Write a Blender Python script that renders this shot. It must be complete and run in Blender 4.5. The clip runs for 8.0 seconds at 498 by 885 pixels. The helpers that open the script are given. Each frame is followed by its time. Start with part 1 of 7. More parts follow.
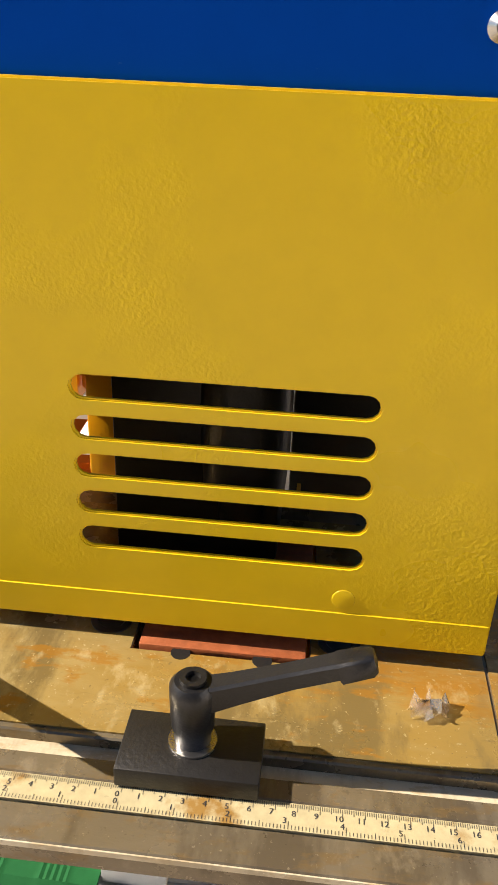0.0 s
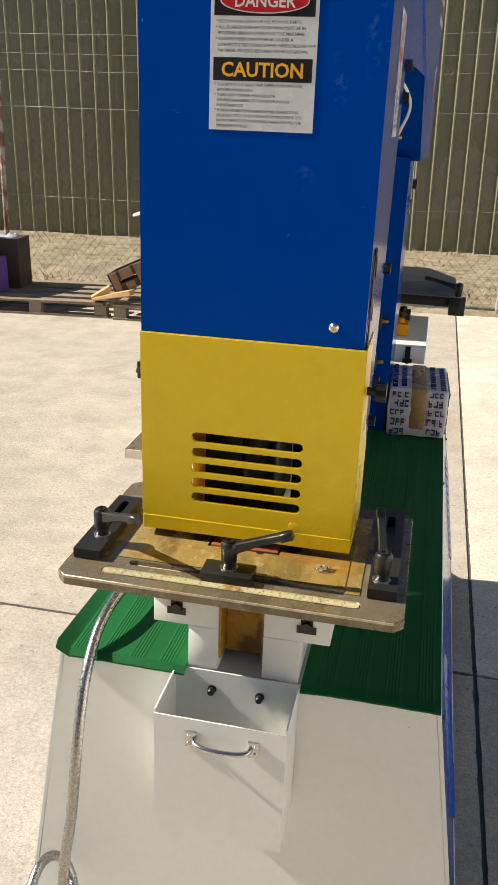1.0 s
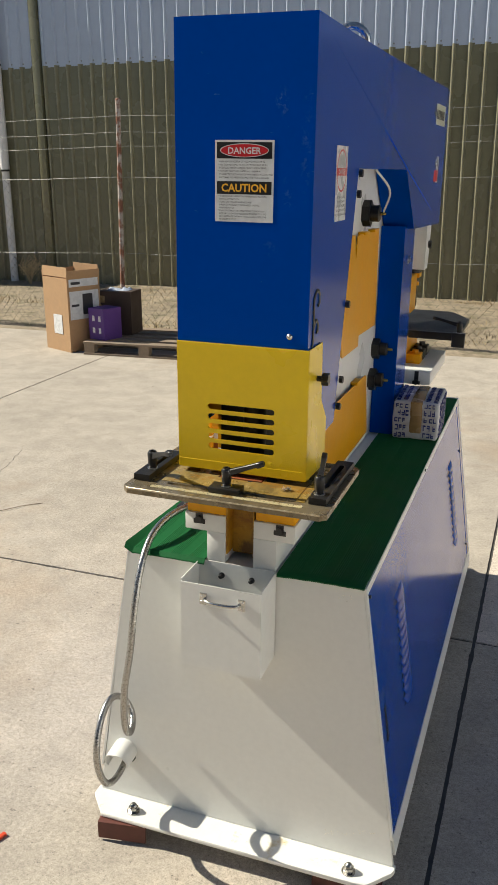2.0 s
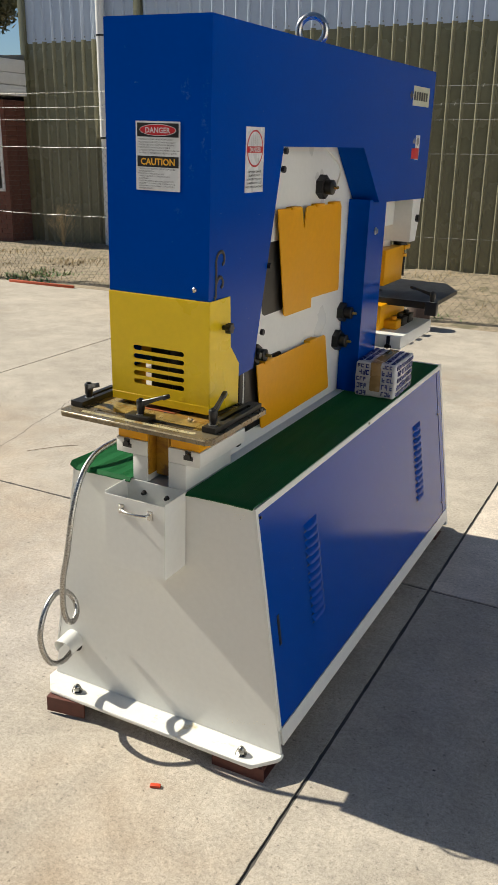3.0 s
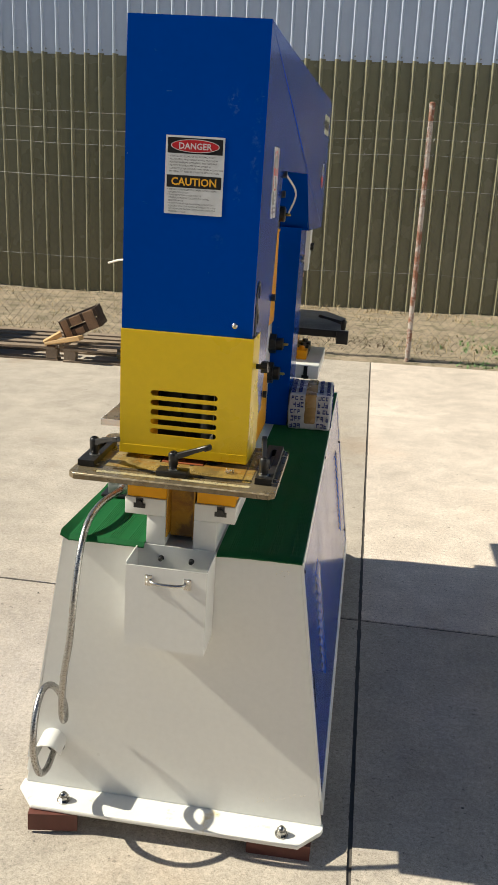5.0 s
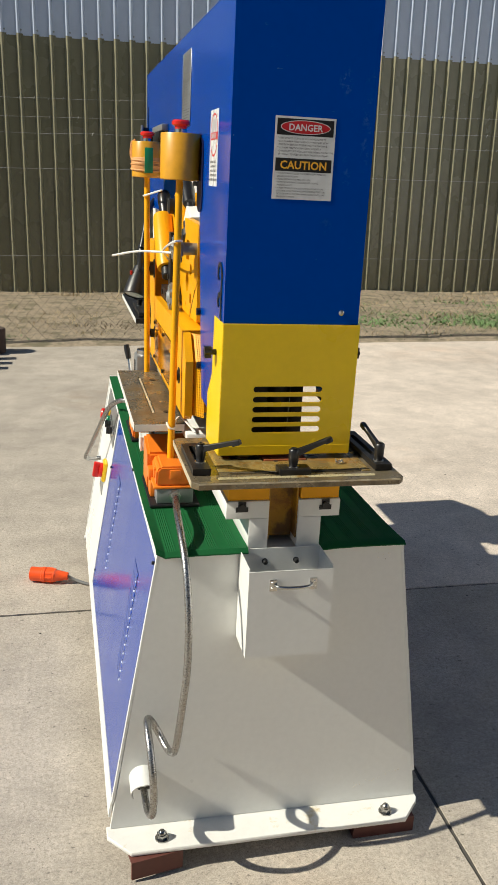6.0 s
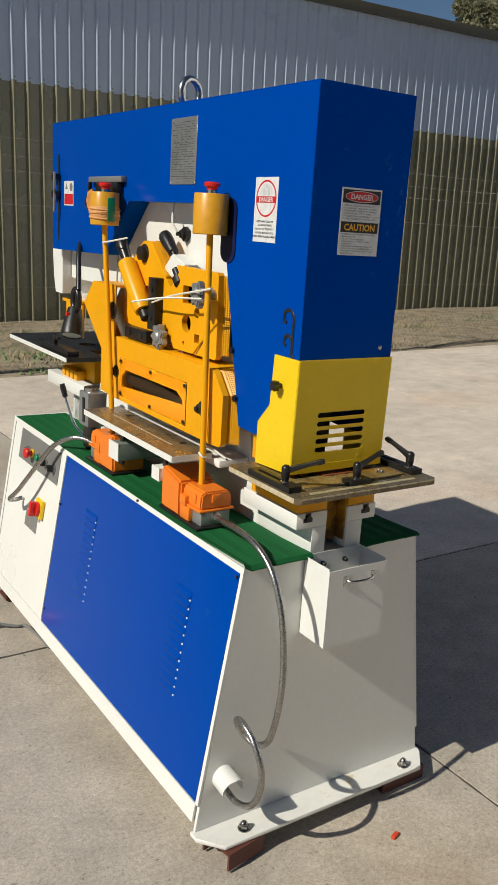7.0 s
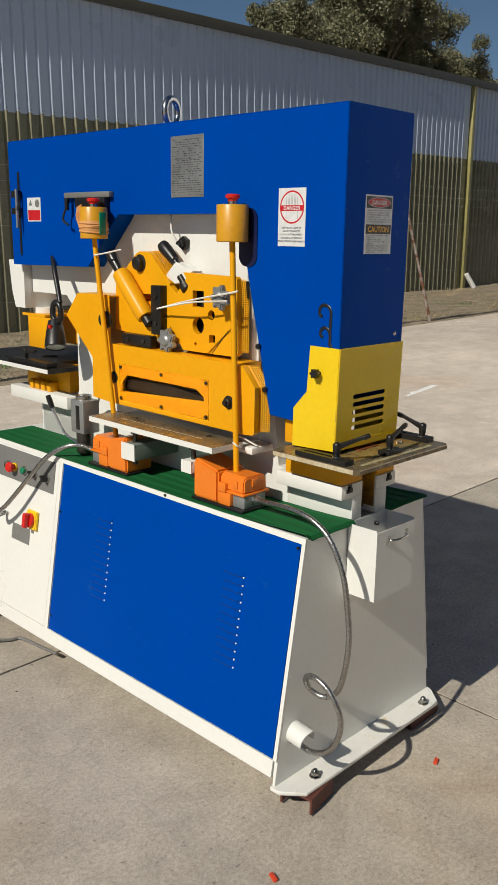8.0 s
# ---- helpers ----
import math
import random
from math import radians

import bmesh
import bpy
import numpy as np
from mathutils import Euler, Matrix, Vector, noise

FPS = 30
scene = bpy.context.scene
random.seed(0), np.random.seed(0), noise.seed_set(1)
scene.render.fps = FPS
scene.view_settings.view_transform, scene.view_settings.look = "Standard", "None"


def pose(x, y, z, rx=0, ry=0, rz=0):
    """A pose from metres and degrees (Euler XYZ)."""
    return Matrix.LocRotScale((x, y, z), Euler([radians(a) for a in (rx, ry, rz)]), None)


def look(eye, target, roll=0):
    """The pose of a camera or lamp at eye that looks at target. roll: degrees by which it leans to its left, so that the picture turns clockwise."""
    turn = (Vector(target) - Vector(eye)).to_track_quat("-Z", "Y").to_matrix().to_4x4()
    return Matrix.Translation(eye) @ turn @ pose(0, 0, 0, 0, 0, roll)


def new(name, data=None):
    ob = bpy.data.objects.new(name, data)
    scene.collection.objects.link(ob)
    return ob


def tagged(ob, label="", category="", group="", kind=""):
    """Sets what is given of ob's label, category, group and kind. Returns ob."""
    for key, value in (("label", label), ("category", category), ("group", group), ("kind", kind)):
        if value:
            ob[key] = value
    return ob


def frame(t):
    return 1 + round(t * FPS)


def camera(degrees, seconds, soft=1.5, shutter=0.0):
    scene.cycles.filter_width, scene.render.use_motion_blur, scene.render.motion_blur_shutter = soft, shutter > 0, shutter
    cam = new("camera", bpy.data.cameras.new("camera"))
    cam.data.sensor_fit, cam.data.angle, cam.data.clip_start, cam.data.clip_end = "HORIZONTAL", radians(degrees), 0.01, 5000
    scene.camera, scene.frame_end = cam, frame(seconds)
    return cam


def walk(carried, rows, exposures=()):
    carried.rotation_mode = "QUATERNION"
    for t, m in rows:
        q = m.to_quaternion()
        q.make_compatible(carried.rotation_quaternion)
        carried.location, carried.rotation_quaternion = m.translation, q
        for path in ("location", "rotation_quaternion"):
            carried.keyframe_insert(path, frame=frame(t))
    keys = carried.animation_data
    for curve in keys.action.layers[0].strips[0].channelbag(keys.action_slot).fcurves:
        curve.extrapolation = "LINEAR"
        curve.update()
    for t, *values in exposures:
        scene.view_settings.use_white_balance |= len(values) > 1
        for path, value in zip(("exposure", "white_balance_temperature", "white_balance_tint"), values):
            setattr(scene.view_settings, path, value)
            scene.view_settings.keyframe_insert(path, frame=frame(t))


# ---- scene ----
cam = camera(32.8, 8.0, soft=0.95)
PATH = [
    (0, (0.058, -0.344, 1.273), (-0.116, 1.419, 0.344), 1.0),
    (0.5, (0.103, -0.668, 1.402), (-0.147, 1.131, 0.565), 0.9),
    (0.8, (0.159, -0.852, 1.468), (-0.157, 0.967, 0.697), 0.9),
    (1, (0.223, -0.981, 1.499), (-0.162, 0.846, 0.781), 1.0),
    (1.2, (0.302, -1.112, 1.532), (-0.152, 0.722, 0.878), 0.8),
    (2.3, (0.756, -1.677, 1.572), (0.025, 0.083, 0.967), 0.2),
    (2.5, (0.886, -1.705, 1.559), (0.087, 0.013, 0.919), 0.7),
    (3, (1.137, -1.689, 1.587), (0.276, -0.01, 0.923), 0.8),
    (3.5, (1.18, -1.674, 1.581), (0.398, 0.05, 0.935), 0.2),
    (4, (1.058, -1.7, 1.568), (0.352, 0.058, 0.926), 0.4),
    (4.2, (0.943, -1.731, 1.562), (0.281, 0.047, 0.932), 0.5),
    (5.3, (0.141, -1.701, 1.538), (0.1, 0.212, 0.954), 2.8),
    (5.5, (-0.031, -1.682, 1.521), (0.068, 0.224, 0.923), 2.5),
    (6, (-0.441, -1.627, 1.526), (-0.02, 0.233, 0.925), 1.7),
    (6.5, (-0.849, -1.561, 1.58), (-0.104, 0.214, 1.037), 2.3),
    (7, (-1.292, -1.535, 1.569), (-0.22, 0.071, 1.046), 2.6),
    (7.5, (-1.588, -1.434, 1.563), (-0.307, 0.014, 1.052), 1.4),
    (8, (-1.863, -1.347, 1.564), (-0.476, 0.004, 1.061), 0.1),
]
EXPOSURES = [(0, 1.17, 6650, 14), (0.5, 1.10, 6650, 9), (1.2, 0.92, 6350, 6), (2.5, 0.61, 6300, 5), (3.5, 0.82, 6250, 5), (4.2, 0.94, 6250, 5), (5.3, 0.67, 6400, 5), (5.5, 0.65, 6400, 5), (6, 0.42, 6200, 5), (6.5, 0.11, 6050, 5), (7, -0.03, 6150, 6), (8, -0.15, 6200, 7)]
walk(cam, [(t, look(eye, target, roll)) for t, eye, target, roll in PATH], EXPOSURES)

# ---- light ----
SUN_WAY = Vector((1.0, 0.068, -0.84)).normalized()
world = bpy.data.worlds.new("sky")
scene.world = world
world.use_nodes = True
wn = world.node_tree.nodes
wl = world.node_tree.links
sky = wn.new("ShaderNodeTexSky")
sky.sky_type = "NISHITA"
sky.sun_disc = False
sky.sun_elevation = math.asin(-SUN_WAY.z)
sky.sun_rotation = math.atan2(-SUN_WAY.x, -SUN_WAY.y)
sky.air_density, sky.dust_density, sky.ozone_density = 1.0, 0.2, 4.5
wl.new(sky.outputs[0], wn["Background"].inputs[0])
wn["Background"].inputs[1].default_value = 0.042
sun_data = bpy.data.lights.new("sun", "SUN")
sun_data.energy, sun_data.angle, sun_data.color = 4.6, radians(0.53), (1.0, 0.90, 0.75)
sun = new("sun", sun_data)
sun.rotation_mode = "QUATERNION"
sun.rotation_quaternion = SUN_WAY.to_track_quat("-Z", "Y")
sun.location = (-6, 0, 8)

# ---- materials ----
def mat(name, col, rough=0.5, metal=0.0, var=0.12, scale=6.0, fine=60.0, bump=0.0, bscale=300.0, coat=0.0, spots=None, spot_scale=3.0, spot_amount=0.55, rvar=0.1, spec=0.5, alpha=1.0):
    """Painted, cast or mineral surface: two scales of colour change, gloss change, fine relief and optional stains."""
    m = bpy.data.materials.new(name)
    m.use_nodes = True
    n, l = m.node_tree.nodes, m.node_tree.links
    b = n["Principled BSDF"]
    tc = n.new("ShaderNodeTexCoord")
    def noise_tex(s, detail=4.0, r=0.55):
        t = n.new("ShaderNodeTexNoise")
        t.inputs["Scale"].default_value, t.inputs["Detail"].default_value, t.inputs["Roughness"].default_value = s, detail, r
        l.new(tc.outputs["Object"], t.inputs["Vector"])
        return t
    big, small = noise_tex(scale), noise_tex(fine)
    add = n.new("ShaderNodeMath")
    add.operation = "ADD"
    l.new(big.outputs[0], add.inputs[0])
    l.new(small.outputs[0], add.inputs[1])
    ramp = n.new("ShaderNodeMapRange")
    ramp.inputs[1].default_value, ramp.inputs[2].default_value = 0.6, 1.4
    ramp.inputs[3].default_value, ramp.inputs[4].default_value = 1 - var, 1 + var
    l.new(add.outputs[0], ramp.inputs[0])
    mul = n.new("ShaderNodeVectorMath")
    mul.operation = "SCALE"
    mul.inputs[0].default_value = col
    l.new(ramp.outputs[0], mul.inputs["Scale"])
    out = mul.outputs[0]
    if spots:
        st = noise_tex(spot_scale, 6.0, 0.65)
        r = n.new("ShaderNodeMapRange")
        r.inputs[1].default_value, r.inputs[2].default_value = spot_amount, spot_amount + 0.12
        l.new(st.outputs[0], r.inputs[0])
        mx = n.new("ShaderNodeMix")
        mx.data_type = "RGBA"
        l.new(r.outputs[0], mx.inputs[0])
        l.new(out, mx.inputs[6])
        mx.inputs[7].default_value = (*spots, 1)
        out = mx.outputs[2]
    l.new(out, b.inputs["Base Color"])
    rr = n.new("ShaderNodeMapRange")
    rr.inputs[1].default_value, rr.inputs[2].default_value = 0.3, 0.7
    rr.inputs[3].default_value, rr.inputs[4].default_value = max(rough - rvar, 0.02), min(rough + rvar, 1)
    l.new(big.outputs[0], rr.inputs[0])
    l.new(rr.outputs[0], b.inputs["Roughness"])
    b.inputs["Metallic"].default_value = metal
    b.inputs["Specular IOR Level"].default_value = spec
    b.inputs["Coat Weight"].default_value = coat
    b.inputs["Coat Roughness"].default_value = 0.12
    if bump:
        bt = noise_tex(bscale, 3.0)
        bp = n.new("ShaderNodeBump")
        bp.inputs["Strength"].default_value, bp.inputs["Distance"].default_value = min(bump, 1.0), 0.002
        l.new(bt.outputs[0], bp.inputs["Height"])
        l.new(bp.outputs[0], b.inputs["Normal"])
    return m


BLUE = mat("blue_paint", (0.0002, 0.051, 0.345), 0.17, var=0.05, scale=3, bump=0.03, bscale=420, rvar=0.05, spec=0.06)
COVER = mat("cover_yellow_paint", (0.80, 0.555, 0.010), 0.30, var=0.05, scale=5, rvar=0.06, spec=0.4)
GOLD = mat("golden_yellow_paint", (0.76, 0.350, 0.003), 0.36, var=0.06, scale=6, bump=0.08, bscale=260, rvar=0.07, spec=0.25)
WHITE = mat("white_paint", (0.76, 0.76, 0.73), 0.32, var=0.04, scale=3, bump=0.06, bscale=300, rvar=0.06, spots=(0.6, 0.57, 0.48), spot_scale=9, spot_amount=0.72)
FOOTWHITE = mat("stained_white_paint", (0.76, 0.75, 0.71), 0.34, var=0.06, scale=4, bump=0.06, bscale=300, rvar=0.06, spots=(0.56, 0.43, 0.16), spot_scale=13, spot_amount=0.615)
ORANGE = mat("orange_plastic", (0.78, 0.20, 0.014), 0.40, var=0.05, bump=0.05, bscale=500)
PLUGRED = mat("red_orange_plug", (0.80, 0.085, 0.012), 0.35, var=0.06)
BLACK = mat("black_plastic", (0.012, 0.012, 0.013), 0.35, var=0.2, bump=0.1, bscale=700)
STEELBLK = mat("blackened_steel", (0.018, 0.017, 0.016), 0.42, 0.3, var=0.3, fine=160, bump=0.15, bscale=500)
STEEL = mat("bright_steel", (0.56, 0.55, 0.53), 0.28, 1.0, var=0.12, fine=120)
CHIP = mat("lifted_paint", (0.80, 0.77, 0.68), 0.5, var=0.3, scale=300, fine=600, spots=(0.05, 0.04, 0.03), spot_scale=140, spot_amount=0.56)
# near-white for louvre ends: the sun's glint is put into the colour
GLINT = mat("glint_white", (0.86, 0.88, 0.92), 0.55, 0.15, var=0.05)
STEELNUT = mat("zinc_nut", (0.34, 0.33, 0.31), 0.25, 1.0, var=0.3, fine=120)
DARKSTEEL = mat("oiled_steel", (0.10, 0.095, 0.085), 0.38, 0.85, var=0.25, fine=90)


def peel(m, scale, mask_scale, strength, distance=0.0006):
    """Orange-peel relief that comes and goes in patches."""
    n, l = m.node_tree.nodes, m.node_tree.links
    tc = n.new("ShaderNodeTexCoord")
    a, k = n.new("ShaderNodeTexNoise"), n.new("ShaderNodeTexNoise")
    a.inputs["Scale"].default_value, a.inputs["Detail"].default_value = scale, 1.5
    k.inputs["Scale"].default_value, k.inputs["Detail"].default_value = mask_scale, 3.0
    r = n.new("ShaderNodeMapRange")
    r.inputs[1].default_value, r.inputs[2].default_value, r.inputs[3].default_value = 0.50, 0.66, 0.06
    mul = n.new("ShaderNodeMath")
    mul.operation = "MULTIPLY"
    bp = n.new("ShaderNodeBump")
    bp.inputs["Strength"].default_value, bp.inputs["Distance"].default_value = strength, distance
    for t in (a, k):
        l.new(tc.outputs["Object"], t.inputs["Vector"])
    l.new(k.outputs[0], r.inputs[0])
    l.new(a.outputs[0], mul.inputs[0])
    l.new(r.outputs[0], mul.inputs[1])
    l.new(mul.outputs[0], bp.inputs["Height"])
    l.new(bp.outputs[0], n["Principled BSDF"].inputs["Normal"])


peel(COVER, 520, 13, 0.5, 0.0008)


def worn_steel(name, cols, rough, metal, scale=16.0):
    """Oily worn steel: smears of four colours, rust, fine scratches and grit."""
    m = bpy.data.materials.new(name)
    m.use_nodes = True
    n, l = m.node_tree.nodes, m.node_tree.links
    b = n["Principled BSDF"]
    tc = n.new("ShaderNodeTexCoord")
    def tex(sc, detail, stretch=(1, 1, 1), turn=0.0, r=0.65):
        mp = n.new("ShaderNodeMapping")
        mp.inputs["Scale"].default_value = stretch
        mp.inputs["Rotation"].default_value = (0, 0, turn)
        t = n.new("ShaderNodeTexNoise")
        t.inputs["Scale"].default_value, t.inputs["Detail"].default_value, t.inputs["Roughness"].default_value = sc, detail, r
        l.new(tc.outputs["Object"], mp.inputs[0])
        l.new(mp.outputs[0], t.inputs["Vector"])
        return t.outputs[0]
    def step(sock, a0, a1, lo=0.0, hi=1.0):
        r = n.new("ShaderNodeMapRange")
        r.inputs[1].default_value, r.inputs[2].default_value, r.inputs[3].default_value, r.inputs[4].default_value = a0, a1, lo, hi
        l.new(sock, r.inputs[0])
        return r.outputs[0]
    def mix(f, a, c):
        x = n.new("ShaderNodeMix")
        x.data_type = "RGBA"
        l.new(f, x.inputs[0])
        l.new(a, x.inputs[6])
        x.inputs[7].default_value = (*c, 1)
        return x.outputs[2]
    base = n.new("ShaderNodeRGB")
    base.outputs[0].default_value = (*cols[0], 1)
    c = base.outputs[0]
    c = mix(step(tex(scale, 6, (0.6, 1.6, 1), 0.5), 0.42, 0.62), c, cols[1])
    c = mix(step(tex(scale * 1.3, 7, (1.5, 0.5, 1), 0.2), 0.50, 0.61, 0, 0.9), c, cols[2])
    c = mix(step(tex(scale * 0.8, 8, (0.5, 1.8, 1), -0.6, 0.72), 0.52, 0.62, 0, 0.85), c, cols[3])
    c = mix(step(tex(scale * 4, 6, (0.6, 1.5, 1), 0.9), 0.56, 0.64, 0, 0.7), c, cols[3])
    c = mix(step(tex(60, 5, (0.5, 3, 1), 0.35), 0.60, 0.72, 0, 0.5), c, cols[2])
    c = mix(step(tex(45, 6, (1.2, 0.8, 1), 1.1), 0.58, 0.70, 0, 0.6), c, cols[4])
    c = mix(step(tex(420, 2), 0.66, 0.72, 0, 0.6), c, cols[4])
    c = mix(step(tex(260, 3), 0.30, 0.36, 0.7, 0.0), c, cols[2])
    l.new(c, b.inputs["Base Color"])
    b.inputs["Metallic"].default_value = metal
    l.new(step(tex(scale * 1.2, 6), 0.35, 0.65, rough - 0.12, rough + 0.16), b.inputs["Roughness"])
    bp = n.new("ShaderNodeBump")
    bp.inputs["Strength"].default_value, bp.inputs["Distance"].default_value = 0.25, 0.0006
    l.new(tex(240, 4, (1, 2.2, 1), 0.3), bp.inputs["Height"])
    l.new(bp.outputs[0], b.inputs["Normal"])
    return m


OILED = worn_steel("oiled_table_steel", ((0.42, 0.32, 0.13), (0.36, 0.24, 0.065), (0.20, 0.145, 0.055), (0.38, 0.18, 0.02), (0.60, 0.50, 0.26)), 0.24, 0.35, 11.0)
TABLEEDGE = worn_steel("scaled_table_steel", ((0.235, 0.195, 0.130), (0.205, 0.168, 0.108), (0.130, 0.102, 0.064), (0.22, 0.145, 0.06), (0.36, 0.30, 0.20)), 0.28, 0.45, 14.0)
PALEEDGE = worn_steel("pale_worn_lit_edge", ((0.60, 0.53, 0.38), (0.55, 0.47, 0.32), (0.42, 0.35, 0.23), (0.44, 0.33, 0.18), (0.70, 0.64, 0.5)), 0.45, 0.1, 30.0)
BRASSRULE = mat("brushed_rule", (0.53, 0.46, 0.27), 0.34, 0.15, var=0.16, scale=30, fine=260, spots=(0.33, 0.19, 0.05), spot_scale=28, spot_amount=0.56)
COPPER = mat("rusted_insert", (0.40, 0.12, 0.045), 0.45, 0.4, var=0.3, scale=30, fine=200, bump=0.2)
MATGREEN = mat("green_ribbed_rubber", (0.012, 0.098, 0.030), 0.70, var=0.12, scale=8, fine=200, bump=0.05, rvar=0.08, spec=0.12)
BROWNSTEEL = mat("red_oxide_steel", (0.115, 0.036, 0.026), 0.55, var=0.2, bump=0.1, bscale=200)
GREYPLATE = mat("grey_panel", (0.20, 0.20, 0.195), 0.45, 0.2, var=0.08)
GREYCAST = mat("grey_cast_metal", (0.30, 0.31, 0.31), 0.45, 0.5, var=0.12, bump=0.15, bscale=250)
RED = mat("red_plastic", (0.60, 0.018, 0.012), 0.32, var=0.06)
# browned, smeared yellow: shade inside the chute is put into the colour
CHUTE = worn_steel("shaded_yellow_paint", ((0.50, 0.27, 0.012), (0.40, 0.20, 0.012), (0.14, 0.07, 0.018), (0.30, 0.12, 0.012), (0.50, 0.30, 0.03)), 0.5, 0.0, 9.0)
GREENBTN = mat("green_button", (0.01, 0.20, 0.09), 0.35)
SIGNWHITE = mat("sign_vinyl", (0.66, 0.67, 0.68), 0.28, var=0.04, scale=30, bump=0.08, bscale=90)
SIGNBLACK = mat("sign_black", (0.012, 0.012, 0.013), 0.35)
SIGNRED = mat("sign_red", (0.50, 0.014, 0.022), 0.32)
SIGNGOLD = mat("sign_amber", (0.80, 0.42, 0.03), 0.35)
INK = mat("print_ink", (0.03, 0.03, 0.035), 0.4)
NAMEPLATE = mat("etched_aluminium", (0.40, 0.41, 0.41), 0.35, 0.7, var=0.12, fine=150)
TIE = mat("nylon_tie", (0.72, 0.70, 0.64), 0.4, var=0.05)
TAPE = mat("brown_tape", (0.28, 0.19, 0.09), 0.25, var=0.15, scale=15)
BLUEINK = mat("blue_print", (0.03, 0.05, 0.22), 0.3)
WRAP = mat("white_film_wrap", (0.52, 0.54, 0.58), 0.24, var=0.16, scale=25, bump=0.8, bscale=40)
CARD = mat("corrugated_card", (0.42, 0.26, 0.135), 0.8, var=0.1, scale=10)
PURPLE = mat("purple_card", (0.10, 0.035, 0.22), 0.6)
TIMBER = mat("weathered_timber", (0.25, 0.19, 0.135), 0.8, var=0.28, scale=9, fine=70, bump=0.4, bscale=60)
NETTING = mat("dull_netting", (0.13, 0.115, 0.10), 0.6, 0.4, var=0.3)
GALV = mat("galvanised_wire", (0.36, 0.36, 0.34), 0.5, 0.6, var=0.2)
RUSTPOST = mat("rusty_post", (0.44, 0.39, 0.35), 0.7, 0.2, var=0.3, fine=80, bump=0.4, bscale=90, spots=(0.22, 0.095, 0.055), spot_scale=9, spot_amount=0.44)
WHITEPIPE = mat("white_pipe", (0.78, 0.77, 0.75), 0.45, var=0.08)
# cladding olive made paler for rib crests: the sun's light is in the colour
LITCREST = mat("lit_olive_crest", (0.245, 0.232, 0.148), 0.3, var=0.15, scale=1.2, fine=14, rvar=0.04, spec=0.6)
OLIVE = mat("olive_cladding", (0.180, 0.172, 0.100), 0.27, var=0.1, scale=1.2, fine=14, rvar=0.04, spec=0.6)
PALECLAD = mat("pale_cladding", (0.46, 0.53, 0.65), 0.32, var=0.05, scale=1.0, fine=12, rvar=0.06)
BRICKM = mat("red_brick", (0.15, 0.058, 0.040), 0.85, var=0.3, scale=2, fine=12, bump=0.5, bscale=80)
MORTAR = mat("mortar", (0.28, 0.25, 0.22), 0.9, var=0.15)


def scuffed_gloss(m, low, high):
    """Gloss that grows towards grazing views, and sparse pale scuffs."""
    n, l = m.node_tree.nodes, m.node_tree.links
    b = n["Principled BSDF"]
    lw = n.new("ShaderNodeLayerWeight")
    r = n.new("ShaderNodeMapRange")
    r.inputs[1].default_value, r.inputs[2].default_value, r.inputs[3].default_value, r.inputs[4].default_value = 0.45, 0.75, low, high
    l.new(lw.outputs["Facing"], r.inputs[0])
    l.new(r.outputs[0], b.inputs["Specular IOR Level"])
    src = b.inputs["Base Color"].links[0].from_socket
    tc = n.new("ShaderNodeTexCoord")
    out = src
    for scale, turn, stretch, cut, col in ((34, 0.4, (1, 1, 4), 0.70, (0.10, 0.16, 0.34)), (95, 0.0, (1, 1, 1), 0.745, (0.26, 0.32, 0.44)), (9, 1.2, (1, 1, 1), 0.70, (0.010, 0.072, 0.33))):
        mp = n.new("ShaderNodeMapping")
        mp.inputs["Scale"].default_value = stretch
        mp.inputs["Rotation"].default_value = (turn, turn * 0.5, 0)
        t = n.new("ShaderNodeTexNoise")
        t.inputs["Scale"].default_value, t.inputs["Detail"].default_value, t.inputs["Roughness"].default_value = scale, 5.0, 0.6
        l.new(tc.outputs["Object"], mp.inputs[0])
        l.new(mp.outputs[0], t.inputs["Vector"])
        k = n.new("ShaderNodeMapRange")
        k.inputs[1].default_value, k.inputs[2].default_value, k.inputs[4].default_value = cut, cut + 0.05, 0.6
        l.new(t.outputs[0], k.inputs[0])
        x = n.new("ShaderNodeMix")
        x.data_type = "RGBA"
        l.new(k.outputs[0], x.inputs[0])
        l.new(out, x.inputs[6])
        x.inputs[7].default_value = (*col, 1)
        out = x.outputs[2]
    l.new(out, b.inputs["Base Color"])


scuffed_gloss(BLUE, 0.03, 0.28)


